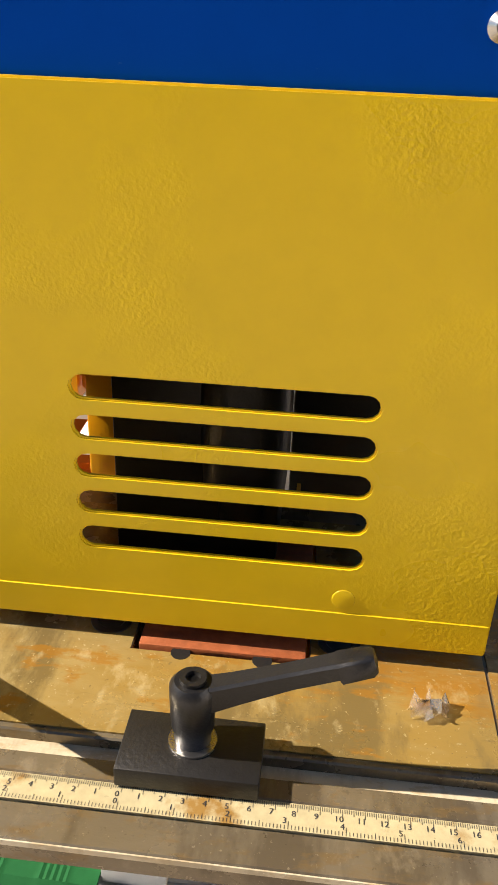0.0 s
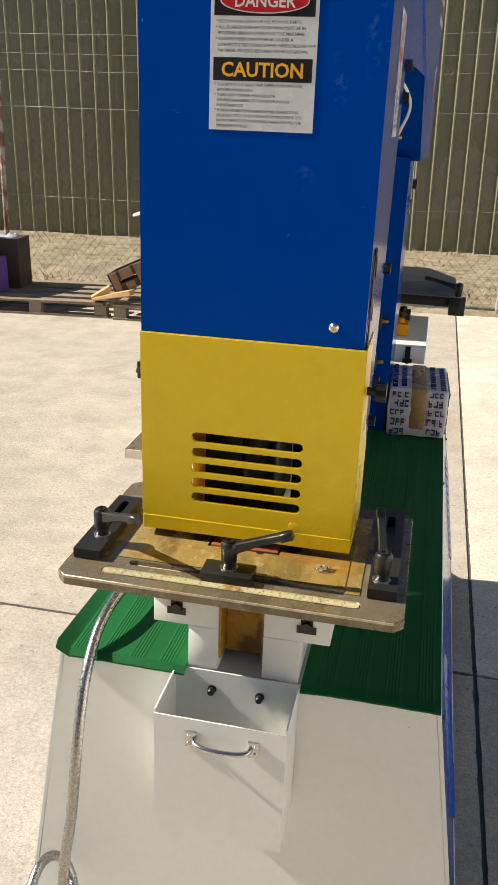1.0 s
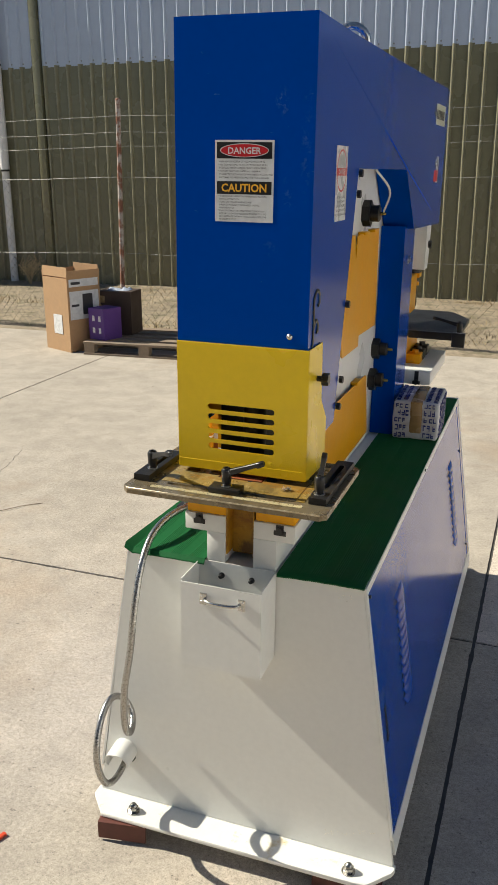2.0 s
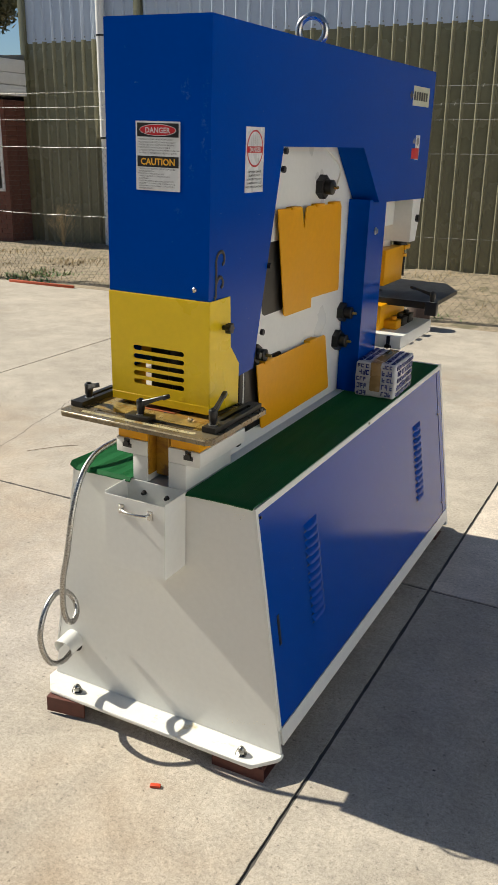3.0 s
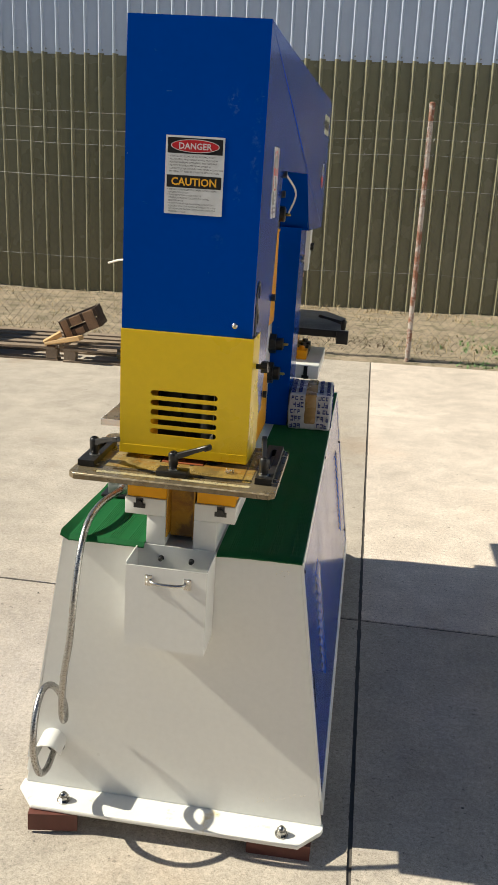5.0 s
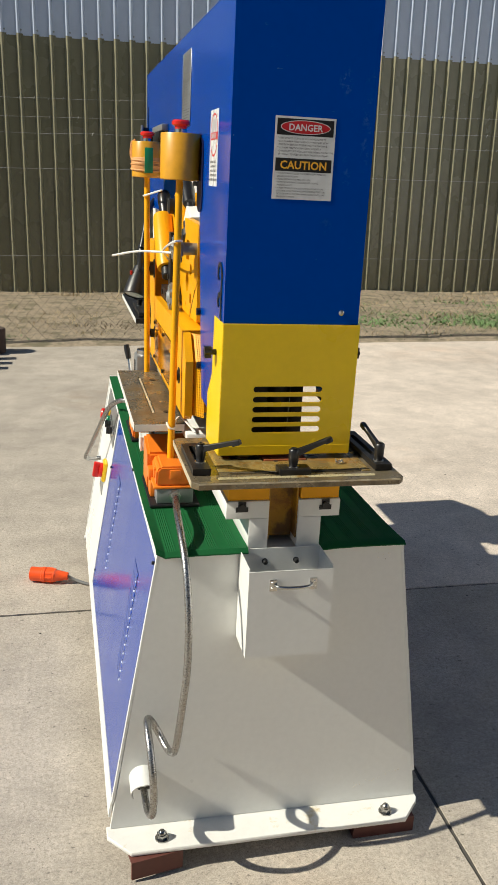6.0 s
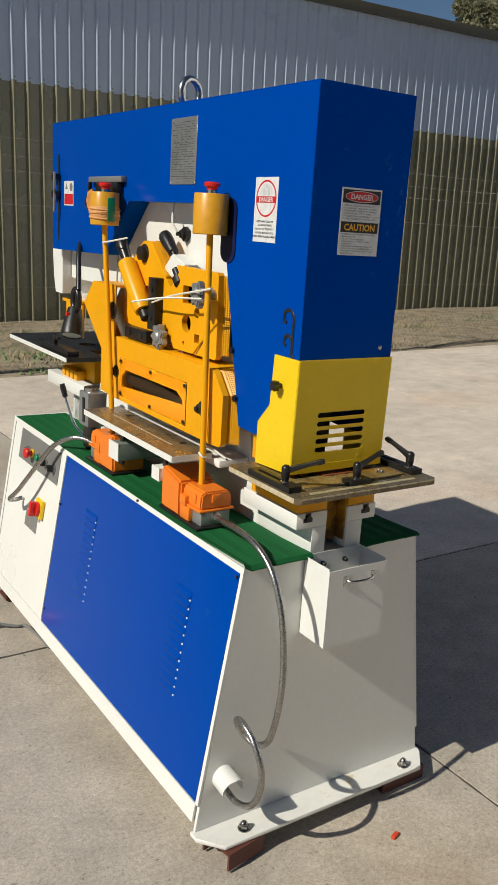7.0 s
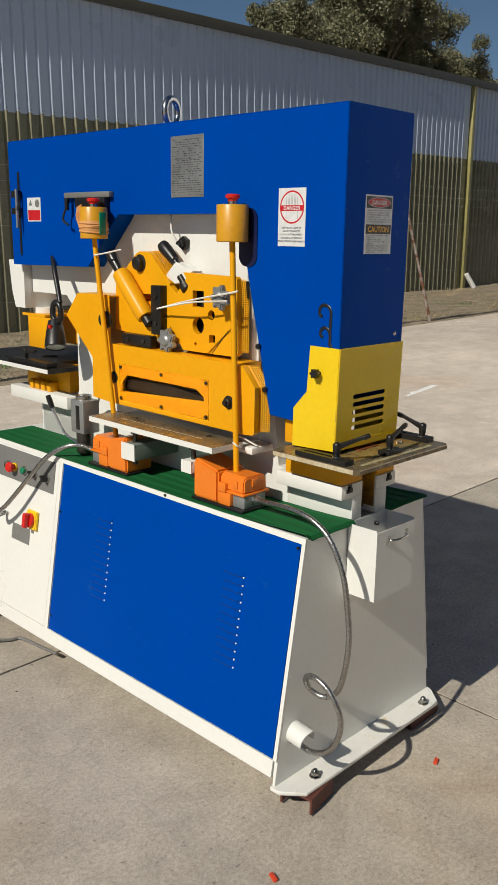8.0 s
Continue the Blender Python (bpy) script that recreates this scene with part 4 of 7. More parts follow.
# ---- the machine: frame, housing, cover ----
def frame_body():
    bm = B()
    plate(bm, "x", [(0.20, 0.755), (1.55, 0.755), (1.55, 0.86), (1.34, 0.86), (1.30, 0.95), (1.30, 1.24), (1.36, 1.30), (1.59, 1.30), (1.59, 1.70), (0.06, 1.70), (0.06, 1.34), (0.26, 1.30), (0.30, 1.0), (0.28, 0.86), (0.20, 0.86)], -0.075, 0.055)
    body = part("frame_plate", bm, WHITE, ironworker, "thick white frame plate")
    # flat black plates, nothing cut: the openings' dark is put into the colour
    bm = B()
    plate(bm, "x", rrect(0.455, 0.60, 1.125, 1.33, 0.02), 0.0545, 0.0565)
    part("painted_opening", bm, BLACK, body)
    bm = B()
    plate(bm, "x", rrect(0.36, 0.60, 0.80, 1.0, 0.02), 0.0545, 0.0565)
    part("painted_opening", bm, BLACK, body)
    # guard plates on the open side
    up = [(0.505, 1.419), (0.662, 1.417), (0.672, 1.413), (0.690, 1.350), (0.703, 1.412), (0.713, 1.417), (0.975, 1.412), (0.984, 1.403), (1.005, 1.135), (0.998, 1.128), (0.775, 1.134), (0.775, 1.104), (0.585, 1.106), (0.575, 1.112)]
    bm = B()
    plate(bm, "x", up, 0.068, 0.071)
    g = part("guard_plate", bm, GOLD, ironworker, "golden yellow sheet guard with a notch")
    for y in (0.62, 0.80, 0.93):
        bm = B()
        box(bm, 0.0555, 0.076, y - 0.03, y + 0.03, 1.412, 1.420, bevel=0.001)
        part("guard_tab", bm, GOLD, g)
    bm = B()
    plate(bm, "x", [(0.405, 0.994), (0.90, 0.991), (0.914, 0.984), (0.968, 0.80), (0.960, 0.793), (0.455, 0.791), (0.446, 0.798)], 0.068, 0.071)
    g = part("guard_plate", bm, GOLD, ironworker, "golden yellow lower sheet guard")
    for y in (0.48, 0.80):
        bm = B()
        box(bm, 0.0555, 0.076, y - 0.03, y + 0.03, 0.988, 0.997, bevel=0.001)
        part("guard_tab", bm, GOLD, g)
    for y, z, r, h in ((0.83, 1.468, 0.036, 0.05), (1.075, 1.04, 0.033, 0.05), (1.045, 0.946, 0.036, 0.045), (0.40, 1.03, 0.028, 0.05)):
        bm = B()
        hexnut(bm, (0.055, y, z), (1, 0, 0), r, 0.022)
        lathe(bm, (0.077, y, z), (1, 0, 0), [(r * 0.62, 0), (r * 0.62, h * 0.45), (r * 0.5, h * 0.5)], n=20)
        nut = part("pivot_nut", bm, STEELBLK, ironworker, "black hexagon pivot nut")
        bm = B()
        lathe(bm, (0.077 + h * 0.5, y, z), (1, 0, 0), [(0.005, 0), (0.005, 0.012), (0.003, 0.016)], n=10)
        part("grease_nipple", bm, mat("brass", (0.55, 0.38, 0.12), 0.3, 0.9), nut, "brass grease nipple")
    bm = B()
    tube(bm, spline([(0.11, 0.83, 1.47), (0.13, 0.80, 1.53), (0.10, 0.74, 1.585)], 8), 0.003, n=6)
    part("grease_line", bm, TIE, ironworker)
    for y, z in ((0.975, 1.315), (0.985, 1.25), (0.395, 1.575), (0.385, 1.53), (0.325, 1.29), (0.295, 1.12), (0.28, 1.06)):
        bm = B()
        hexnut(bm, (0.055 if y > 0.9 else 0.134, y, z), (1, 0, 0), 0.0085, 0.009)
        part("bolt", bm, BLACK, ironworker)


frame_body()


def skin_x(s, y):
    return -0.1465 if s < 0 else 0.134 + 0.030 * max(0.0, (y - 0.4) / 1.2)


def housing():
    side = [(0.0165, 1.845), (1.605, 1.845), (1.600, 1.405), (1.12, 1.412), (0.945, 1.585), (0.39, 1.585), (0.255, 1.03), (0.165, 1.026), (0.03, 1.03), (0.0165, 1.05)]
    root = None
    for s in (-1, 1):
        bm = B()
        t = 0.0025
        plate(bm, "x", side, 0.0, t)
        for v in bm.verts:
            v.co.x = skin_x(s, v.co.y) - s * v.co.x
        p = part("side_skin", bm, BLUE, ironworker, "blue sheet-steel side cover")
        root = root or p
        # returns round the throat
        bm = B()
        for (ya, za), (yb, zb) in (((1.12, 1.412), (0.945, 1.585)), ((0.945, 1.585), (0.39, 1.585))):
            xa, xb = skin_x(s, ya) - s * 0.003, skin_x(s, yb) - s * 0.003
            xi = 0.058 if s > 0 else -0.078
            vs = [bm.verts.new(c) for c in ((xa, ya, za), (xb, yb, zb), (xi, yb, zb), (xi, ya, za))]
            f = bm.faces.new(vs)
            e = bmesh.ops.extrude_face_region(bm, geom=[f])
            bmesh.ops.translate(bm, verts=[g for g in e["geom"] if isinstance(g, bmesh.types.BMVert)], vec=(0, 0, 0.0025))
        part("throat_return", bm, BLUE, ironworker)
    bm = B()
    plate(bm, "z", [(-0.1465, 0.0135), (0.134, 0.0135), (0.134, 0.4), (0.164, 1.605), (-0.1465, 1.605)], 1.8455, 1.848)
    part("top_cover", bm, BLUE, ironworker)
    bm = B()
    box(bm, -0.1465, 0.134, 0.0135, 0.016, 1.238, 1.8455)
    part("front_cover", bm, BLUE, ironworker, "blue front cover with small scratches")
    bm = B()
    box(bm, -0.144, 0.16, 1.6025, 1.605, 1.405, 1.845)
    part("rear_cover", bm, BLUE, ironworker)
    bm = B()
    lathe(bm, (0.096, 0.0135, 1.266), (0, -1, 0), [(0.006, 0), (0.006, 0.002), (0.003, 0.0045)], n=16)
    part("rivet", bm, STEEL, ironworker)
    # column cover on the open side
    bm = B()
    xo = skin_x(1, 1.18) - 0.022
    plate(bm, "z", [(0.058, 1.085), (xo, 1.085), (xo + 0.004, 1.245), (xo - 0.0, 1.245), (xo - 0.0025, 1.0875), (0.058, 1.0875)], 0.757, 1.42)
    col = part("column_cover", bm, BLUE, ironworker, "blue folded column cover")
    bm = B()
    lathe(bm, (xo + 0.002, 1.155, 1.315), (1, 0, 0), [(0.013, 0), (0.013, 0.003), (0.008, 0.004), (0.008, 0.008)], n=14)
    part("lock", bm, STEEL, col, "chrome panel lock")
    # lifting eye
    bm = B()
    m = pose(-0.003, 0.842, 1.905, 90, 0, 18)
    vr = []
    for i in range(32):
        a = 2 * math.pi * i / 32
        vr.append([bm.verts.new(m @ Vector(((0.040 + 0.0105 * math.cos(b)) * math.cos(a), (0.040 + 0.0105 * math.cos(b)) * math.sin(a), 0.0105 * math.sin(b)))) for b in [2 * math.pi * k / 12 for k in range(12)]])
    for i in range(32):
        for k in range(12):
            bm.faces.new((vr[i][k], vr[(i + 1) % 32][k], vr[(i + 1) % 32][(k + 1) % 12], vr[i][(k + 1) % 12]))
    lathe(bm, (-0.003, 0.842, 1.847), (0, 0, 1), [(0.026, 0), (0.026, 0.006), (0.016, 0.010), (0.012, 0.022)], n=20)
    part("lifting_eye", bm, STEEL, ironworker, "bright steel lifting eye bolt")
    # hook brackets on both sides
    for s in (-1, 1):
        bm = B()
        x = skin_x(s, 0.07) + s * 0.004
        for zt, k, low in ((1.352, 1.0, 1.247), (1.293, 0.82, 1.243)):
            pts = spline([(x, 0.046 if k == 1 else 0.040, low), (x, 0.046, zt - 0.045 * k), (x, 0.045, zt - 0.020), (x, 0.053, zt - 0.005), (x, 0.053 + 0.015 * k, zt), (x, 0.053 + 0.029 * k, zt - 0.008), (x, 0.053 + 0.030 * k, zt - 0.026 * k), (x, 0.053 + 0.020 * k, zt - 0.030 * k)], 6)
            tube(bm, pts, 0.0042, n=8)
        for v in bm.verts:
            v.co.x = x - s * 0.0024 + (v.co.x - x) * 0.3
        part("hook_bracket", bm, BLACK, ironworker, "black double hook bracket")


housing()


def cover():
    holes = [slot(-0.0055, 1.1062 - 0.0216 * i, 0.147, 0.0122) for i in range(5)]
    bm = B()
    plate(bm, "y", rrect(-0.1475, 0.1385, 0.964, 1.2415, 0.002), -0.0015, 0.002, holes)
    bmesh.ops.bevel(bm, geom=[e for e in bm.edges if len(e.link_faces) == 2 and e.calc_face_angle(0) > 1], offset=0.0010, segments=2, affect="EDGES")
    for v in bm.verts:
        v.co.y += 0.011 + 0.006 * (1.2415 - v.co.z) / 0.2775
    front = part("punch_cover", bm, COVER, ironworker, "bright yellow sheet-steel cover with five slots")
    bm = B()
    plate(bm, "y", rrect(-0.1468, 0.1378, 0.9645, 0.9845, 0.001), -0.0021, -0.0012)
    for v in bm.verts:
        v.co.y += 0.011 + 0.006 * (1.2415 - v.co.z) / 0.2775
    bmesh.ops.bevel(bm, geom=[e for e in bm.edges if e.calc_face_angle(0) > 1], offset=0.0003, segments=1, affect="EDGES")
    part("hem", bm, COVER, front)
    for s in (-1, 1):
        bm = B()
        x = -0.1475 if s < 0 else 0.1365
        plate(bm, "x", [(0.0135, 1.2415), (0.112, 1.2415), (0.12, 1.115), (0.166, 1.064), (0.166, 0.957), (0.019, 0.964)], x, x + 0.002)
        part("cover_side", bm, COVER, front)
    bm = B()
    lathe(bm, (0.0605, 0.0148, 0.9935), (0, -1, 0), [(0.0062, 0), (0.0060, 0.0003), (0.0045, 0.0005)], n=22)
    part("filled_screw", bm, COVER, front)
    for s in (-1, 1):
        x = -0.1475 if s < 0 else 0.1385
        bm = B()
        cyl(bm, (x, 0.078, 1.171), (x + s * 0.012, 0.078, 1.171), 0.006, n=12)
        n = 36
        prof = [(0.0115 + 0.0022 * math.cos(6 * 2 * math.pi * i / n)) for i in range(n)]
        plate(bm, "x", [(0.078 + prof[i] * math.cos(2 * math.pi * i / n), 1.171 + prof[i] * math.sin(2 * math.pi * i / n)) for i in range(n)], x + s * 0.011, x + s * 0.025)
        part("star_knob", bm, BLACK, front, "black star knob")


cover()


def front_station():
    # ram, stripper and added dark blocks behind the cover
    bm = B()
    lathe(bm, (-0.003, 0.10, 0.985), (0, 0, 1), [(0.014, 0), (0.016, 0.02), (0.024, 0.022), (0.026, 0.06), (0.026, 0.25)], n=28)
    part("punch_ram", bm, STEELBLK, ironworker, "dark steel punch ram")
    bm = B()
    box(bm, -0.115, -0.083, 0.10, 0.17, 1.072, 1.10, bevel=0.002)
    box(bm, -0.125, -0.090, 0.185, 0.215, 0.955, 1.075, bevel=0.002)
    part("stripper", bm, GOLD, ironworker, "yellow stripper bracket")
    # dark blocks added for the slots' shade, sized to fit the camera's view
    bm = B()
    box(bm, -0.082, 0.020, 0.096, 0.25, 0.956, 1.20, bevel=0.002)
    box(bm, 0.0205, 0.098, 0.2505, 0.272, 0.80, 1.20, bevel=0.002)
    part("slot_blocker", bm, STEELBLK, ironworker, "dark blocks added behind the slots to make them read black")
    # arms with T slots
    for s, x0, x1, xs in ((-1, -0.128, -0.034, -0.077), (1, 0.031, 0.124, 0.083)):
        a, b = (xs, x1) if s < 0 else (x0, xs)
        bm = B()
        box(bm, x0, x1, 0.0, 0.24, 0.826, 0.866, bevel=0.002)
        box(bm, a, b, 0.001, 0.24, 0.756, 0.8255, bevel=0.001)
        arm = part("table_arm", bm, WHITE, ironworker, "white table arm with a T slot")
        # raised black T instead of a cut slot, its shade put into colour
        bm = B()
        c = (x0 + x1) / 2 - s * 0.003 + (-0.016 if s < 0 else 0.016)
        plate(bm, "y", [(c - 0.0135, 0.842), (c + 0.0135, 0.842), (c + 0.0135, 0.853), (c + 0.0085, 0.853), (c + 0.0085, 0.866), (c - 0.0085, 0.866), (c - 0.0085, 0.853), (c - 0.0135, 0.853)], -0.0012, 0.0)
        part("painted_t_slot", bm, BLACK, arm)
        bm = B()
        hexnut(bm, (c, -0.006, 0.853), (0, 1, 0), 0.0085, 0.006)
        part("t_nut", bm, BLACK, arm)
        bm = B()
        box(bm, x0 + 0.004, x1 + (0.0 if s < 0 else -0.003), 0.004, 0.21, 0.8665, 0.9375, bevel=0.002)
        part("spacer_block", bm, GOLD, ironworker, "golden yellow spacer block")
    bm = B()
    box(bm, -0.0335, -0.0305, 0.006, 0.24, 0.776, 0.93)
    box(bm, 0.0275, 0.0305, 0.006, 0.24, 0.776, 0.93)
    box(bm, -0.0300, 0.0270, 0.040, 0.043, 0.768, 0.936)
    part("chute", bm, CHUTE, ironworker, "yellow-painted slug chute")


front_station()


def paint_chips():
    """A scatter of small chips low on the white front plate."""
    rnd = random.Random(11)
    bm = B()
    for k in range(34):
        f = rnd.random()
        x = 0.215 + 0.115 * f + rnd.gauss(0, 0.003)
        z = 0.102 + 0.040 * f + rnd.gauss(0, 0.004)
        r = rnd.uniform(0.0006, 0.0022)
        lathe(bm, (x, 0.0, z), (0, -1, 0), [(r, 0.0), (r * 0.7, 0.0004)], n=7)
    for k in range(12):
        r = rnd.uniform(0.0006, 0.0016)
        lathe(bm, (0.235 + rnd.gauss(0, 0.012), 0.0, 0.727 + rnd.gauss(0, 0.005)), (0, -1, 0), [(r, 0.0), (r * 0.7, 0.0004)], n=7)
    ob = part("paint_chips", bm, CHIP, ironworker, "small chips in the white paint")
    tagged(ob, "small chips in the white paint", kind="stuff")


paint_chips()

# ---- punch table with rule and clamps ----
def punch_table():
    root = thing("punch_table", "oil-stained steel punch table with inset rule and clamps", "table", (0, 0.03, 0.9378))
    zt = 0.952
    c = 0.012
    outer = [(-0.22 + c, -0.116), (0.217 - c, -0.116), (0.217, -0.116 + c), (0.217, 0.185 - c), (0.217 - c, 0.185), (-0.22 + c, 0.185), (-0.22, 0.185 - c), (-0.22, -0.116 + c)]
    long_slot = slot(0.0015, -0.063, 0.280, 0.012)
    bm = B()
    plate(bm, "z", outer, 0.938, zt, [long_slot, rect(-0.0525, 0.0455, 0.007, 0.14), slot(-0.002, -0.0893, 0.330, 0.0155)])
    bmesh.ops.bevel(bm, geom=[e for e in bm.edges if e.is_boundary is False and len(e.link_faces) == 2 and e.calc_face_angle(0) > 1], offset=0.0009, segments=1, affect="EDGES")
    part("table_plate", bm, TABLEEDGE, root, "steel table plate with worn pale edges")
    bm = B()
    plate(bm, "z", rect(-0.158, 0.1405, -0.0535, 0.15), zt + 0.0002, zt + 0.0011, [rect(-0.053, 0.046, 0.0065, 0.141)])
    part("wear_plate", bm, OILED, root, "rust-stained oily wear plate")
    bm = B()
    plate(bm, "z", rect(0.1425, 0.160, -0.067, 0.15), zt + 0.0002, zt + 0.0012)
    part("wear_strip", bm, OILED, root)
    bm = B()
    box(bm, -0.0490, 0.0435, 0.0095, 0.135, 0.94, 0.9545, bevel=0.001)
    part("die_insert", bm, COPPER, root, "red rusted die insert")
    for x in (-0.0685, 0.0615):
        bm = B()
        lathe(bm, (x, 0.028, zt + 0.0008), (0, 0, 1), [(0.012, 0), (0.012, 0.0012), (0.008, 0.0013), (0.007, 0.0004)], n=22)
        part("countersunk_screw", bm, DARKSTEEL, root)
    for x in (-0.025, 0.020):
        bm = B()
        lathe(bm, (x, 0.0068, 0.9525), (0, 0, 1), [(0.0055, 0), (0.0055, 0.0008)], n=16)
        part("pin", bm, BLACK, root)
    # floor of the long slot
    bm = B()
    box(bm, -0.14, 0.143, -0.0695, -0.0565, 0.9385, 0.9455)
    part("slot_floor", bm, PALEEDGE, root)
    # thin pale strip paints the highlight on the front edge's bevel
    bm = B()
    box(bm, -0.2078, 0.2048, -0.1168, -0.1161, 0.9485, 0.9516)
    part("front_edge", bm, PALEEDGE, root, "worn front edge with its bevel highlight painted in")
    bm = B()
    box(bm, -0.2208, -0.2201, -0.103, 0.172, 0.9395, 0.9516)
    part("side_edge", bm, PALEEDGE, root, "pale worn side edge")
    # rule
    bm = B()
    plate(bm, "z", slot(-0.002, -0.0893, 0.328, 0.0142, 8), 0.945, zt + 0.0003)
    rule = part("rule", bm, BRASSRULE, root, "yellowed steel rule, centimetres and inches")
    bm = B()
    m = pose(0, 0, zt + 0.0005)
    y_top, y_low = -0.0826, -0.0960
    zero = -0.0355
    for k in range(-128, 194):
        x = zero + k * 0.001
        ln = 0.0042 if k % 10 == 0 else 0.0032 if k % 5 == 0 else 0.0022
        quad(bm, m, x - 0.00011, x + 0.00011, y_top - ln, y_top)
    for k in range(-80, 122):
        x = zero + k * 0.0254 / 16
        ln = 0.0042 if k % 16 == 0 else 0.003 if k % 8 == 0 else 0.0021
        quad(bm, m, x - 0.00011, x + 0.00011, y_low, y_low + ln)
    for k in range(-12, 19):
        letters(bm, str(abs(k)), 0.0043, m @ Matrix.Translation((zero + k * 0.01 - 0.0016, y_top - 0.0066, 0)), thick=0)
    for k in range(-5, 8):
        letters(bm, str(abs(k)), 0.0043, m @ Matrix.Translation((zero + k * 0.0254 - 0.0016, y_low + 0.0030, 0)), thick=0)
    part("scale", bm, INK, rule, "black engraved scale marks")
    # scrap of clear film
    return root


table = punch_table()


def lever(root, hub, z0, tip, name="clamp_lever"):
    """A ball-end clamp lever: stem, hub with socket screw, tapering handle."""
    h = Vector((hub[0], hub[1], z0))
    bm = B()
    lathe(bm, h, (0, 0, 1), [(0.0085, 0), (0.0088, 0.009), (0.0100, 0.0105), (0.0108, 0.029), (0.0108, 0.0345), (0.0085, 0.0375)], n=24)
    d = Vector(tip) - (h + Vector((0, 0, 0.028)))
    a = h + Vector((0, 0, 0.028))
    q = d.to_track_quat("Y", "Z").to_matrix().to_4x4()
    L = d.length
    m = Matrix.Translation(a) @ q
    def ring_at(y, w, up, dn):
        c = 0.0012
        return [bm.verts.new(m @ Vector(v)) for v in ((-w + c, y, -dn), (w - c, y, -dn), (w, y, -dn + c), (w, y, up - c), (w - c, y, up), (-w + c, y, up), (-w, y, up - c), (-w, y, -dn + c))]
    rings = [ring_at(*v) for v in ((0.004, 0.0058, 0.0065, 0.0085), (0.020, 0.0052, 0.0055, 0.0070), (0.55 * L, 0.0048, 0.0050, 0.0048), (0.80 * L, 0.0052, 0.0050, 0.0044), (0.81 * L, 0.0056, 0.0052, 0.0066), (0.975 * L, 0.0056, 0.0048, 0.0060), (L, 0.0044, 0.0036, 0.0048))]
    for r, s in zip(rings, rings[1:]):
        for k in range(8):
            bm.faces.new((r[k], r[(k + 1) % 8], s[(k + 1) % 8], s[k]))
    bm.faces.new(rings[0])
    bm.faces.new(rings[-1])
    lev = part("lever", bm, BLACK, root, "black plastic clamp lever")
    bm = B()
    lathe(bm, h + Vector((0, 0, 0.0375)), (0, 0, 1), [(0.0062, -0.001), (0.0062, 0.002), (0.0035, 0.002), (0.003, 0.0)], n=18)
    part("socket_screw", bm, STEELBLK, lev)
    bm = B()
    lathe(bm, h, (0, 0, 1), [(0.0115, -0.0005), (0.0115, 0.0012), (0.009, 0.0016)], n=24)
    part("washer", bm, STEEL, root)


def clamps():
    r = thing("clamp", "short black fence block clamped by a black lever", "clamp", (-0.003, -0.06, 0.952), group="clamps on the punch table")
    bm = B()
    box(bm, -0.0393, 0.0265, -0.0845, -0.0480, 0.9535, 0.9645, bevel=0.0008)
    part("block", bm, STEELBLK, r)
    lever(r, (-0.0065, -0.0635), 0.9645, (0.0725, -0.0610, 1.022))
    for name, x0, x1, y0, y1, hub, tip in (("side", -0.213, -0.177, -0.072, 0.098, (-0.191, -0.026), (-0.122, -0.080, 1.024)), ("side", 0.169, 0.205, -0.070, 0.170, (0.184, -0.044), (0.172, 0.037, 1.024))):
        r = thing("clamp", "long black slotted fence bar with a clamp lever", "clamp", ((x0 + x1) / 2, (y0 + y1) / 2, 0.952), group="clamps on the punch table")
        bm = B()
        xc = (x0 + x1) / 2
        sl = [(xc + a, b) for b, a in slot((y0 + y1) / 2 + 0.015, 0.0, (y1 - y0) * 0.62, 0.011)]
        plate(bm, "z", rect(x0, x1, y0, y1), 0.9535, 0.9665, [sl])
        part("block", bm, STEELBLK, r)
        lever(r, hub, 0.9665, tip)


clamps()


# ---- the shear side ----
ACRYLIC = bpy.data.materials.new("smoked_acrylic")
ACRYLIC.use_nodes = True
ab = ACRYLIC.node_tree.nodes["Principled BSDF"]
ab.inputs["Base Color"].default_value = (0.66, 0.56, 0.46, 1)
ab.inputs["Transmission Weight"].default_value = 1.0
ab.inputs["Roughness"].default_value = 0.08
ab.inputs["IOR"].default_value = 1.22


def sink(bm, dx):
    """Pushes a mesh of the shear's upper tools towards the frame plate, along the last view's line of sight."""
    bmesh.ops.translate(bm, verts=bm.verts, vec=(dx, 1.1 * dx, -0.16 * dx))
    return bm


def perf_sheet(bm, p0, u, v, nu, nv):
    """A sheet from p0 along u and v with a grid of round holes."""
    p0, u, v = Vector(p0), Vector(u), Vector(v)
    for i in range(nu):
        for j in range(nv):
            c = p0 + u * ((i + 0.5) / nu) + v * ((j + 0.5) / nv)
            du, dv = u / nu / 2, v / nv / 2
            rim = [bm.verts.new(c + du * a + dv * b) for a, b in ((1, 0), (1, 1), (0, 1), (-1, 1), (-1, 0), (-1, -1), (0, -1), (1, -1))]
            hole = [bm.verts.new(c + du * 0.66 * math.cos(k * math.pi / 4) + dv * 0.66 * math.sin(k * math.pi / 4)) for k in range(8)]
            for k in range(8):
                bm.faces.new((rim[k], rim[(k + 1) % 8], hole[(k + 1) % 8], hole[k]))
    bmesh.ops.remove_doubles(bm, verts=bm.verts, dist=1e-5)
    e = bmesh.ops.extrude_face_region(bm, geom=bm.faces[:])
    bmesh.ops.translate(bm, verts=[q for q in e["geom"] if isinstance(q, bmesh.types.BMVert)], vec=u.cross(v).normalized() * 0.0012)
    return bm


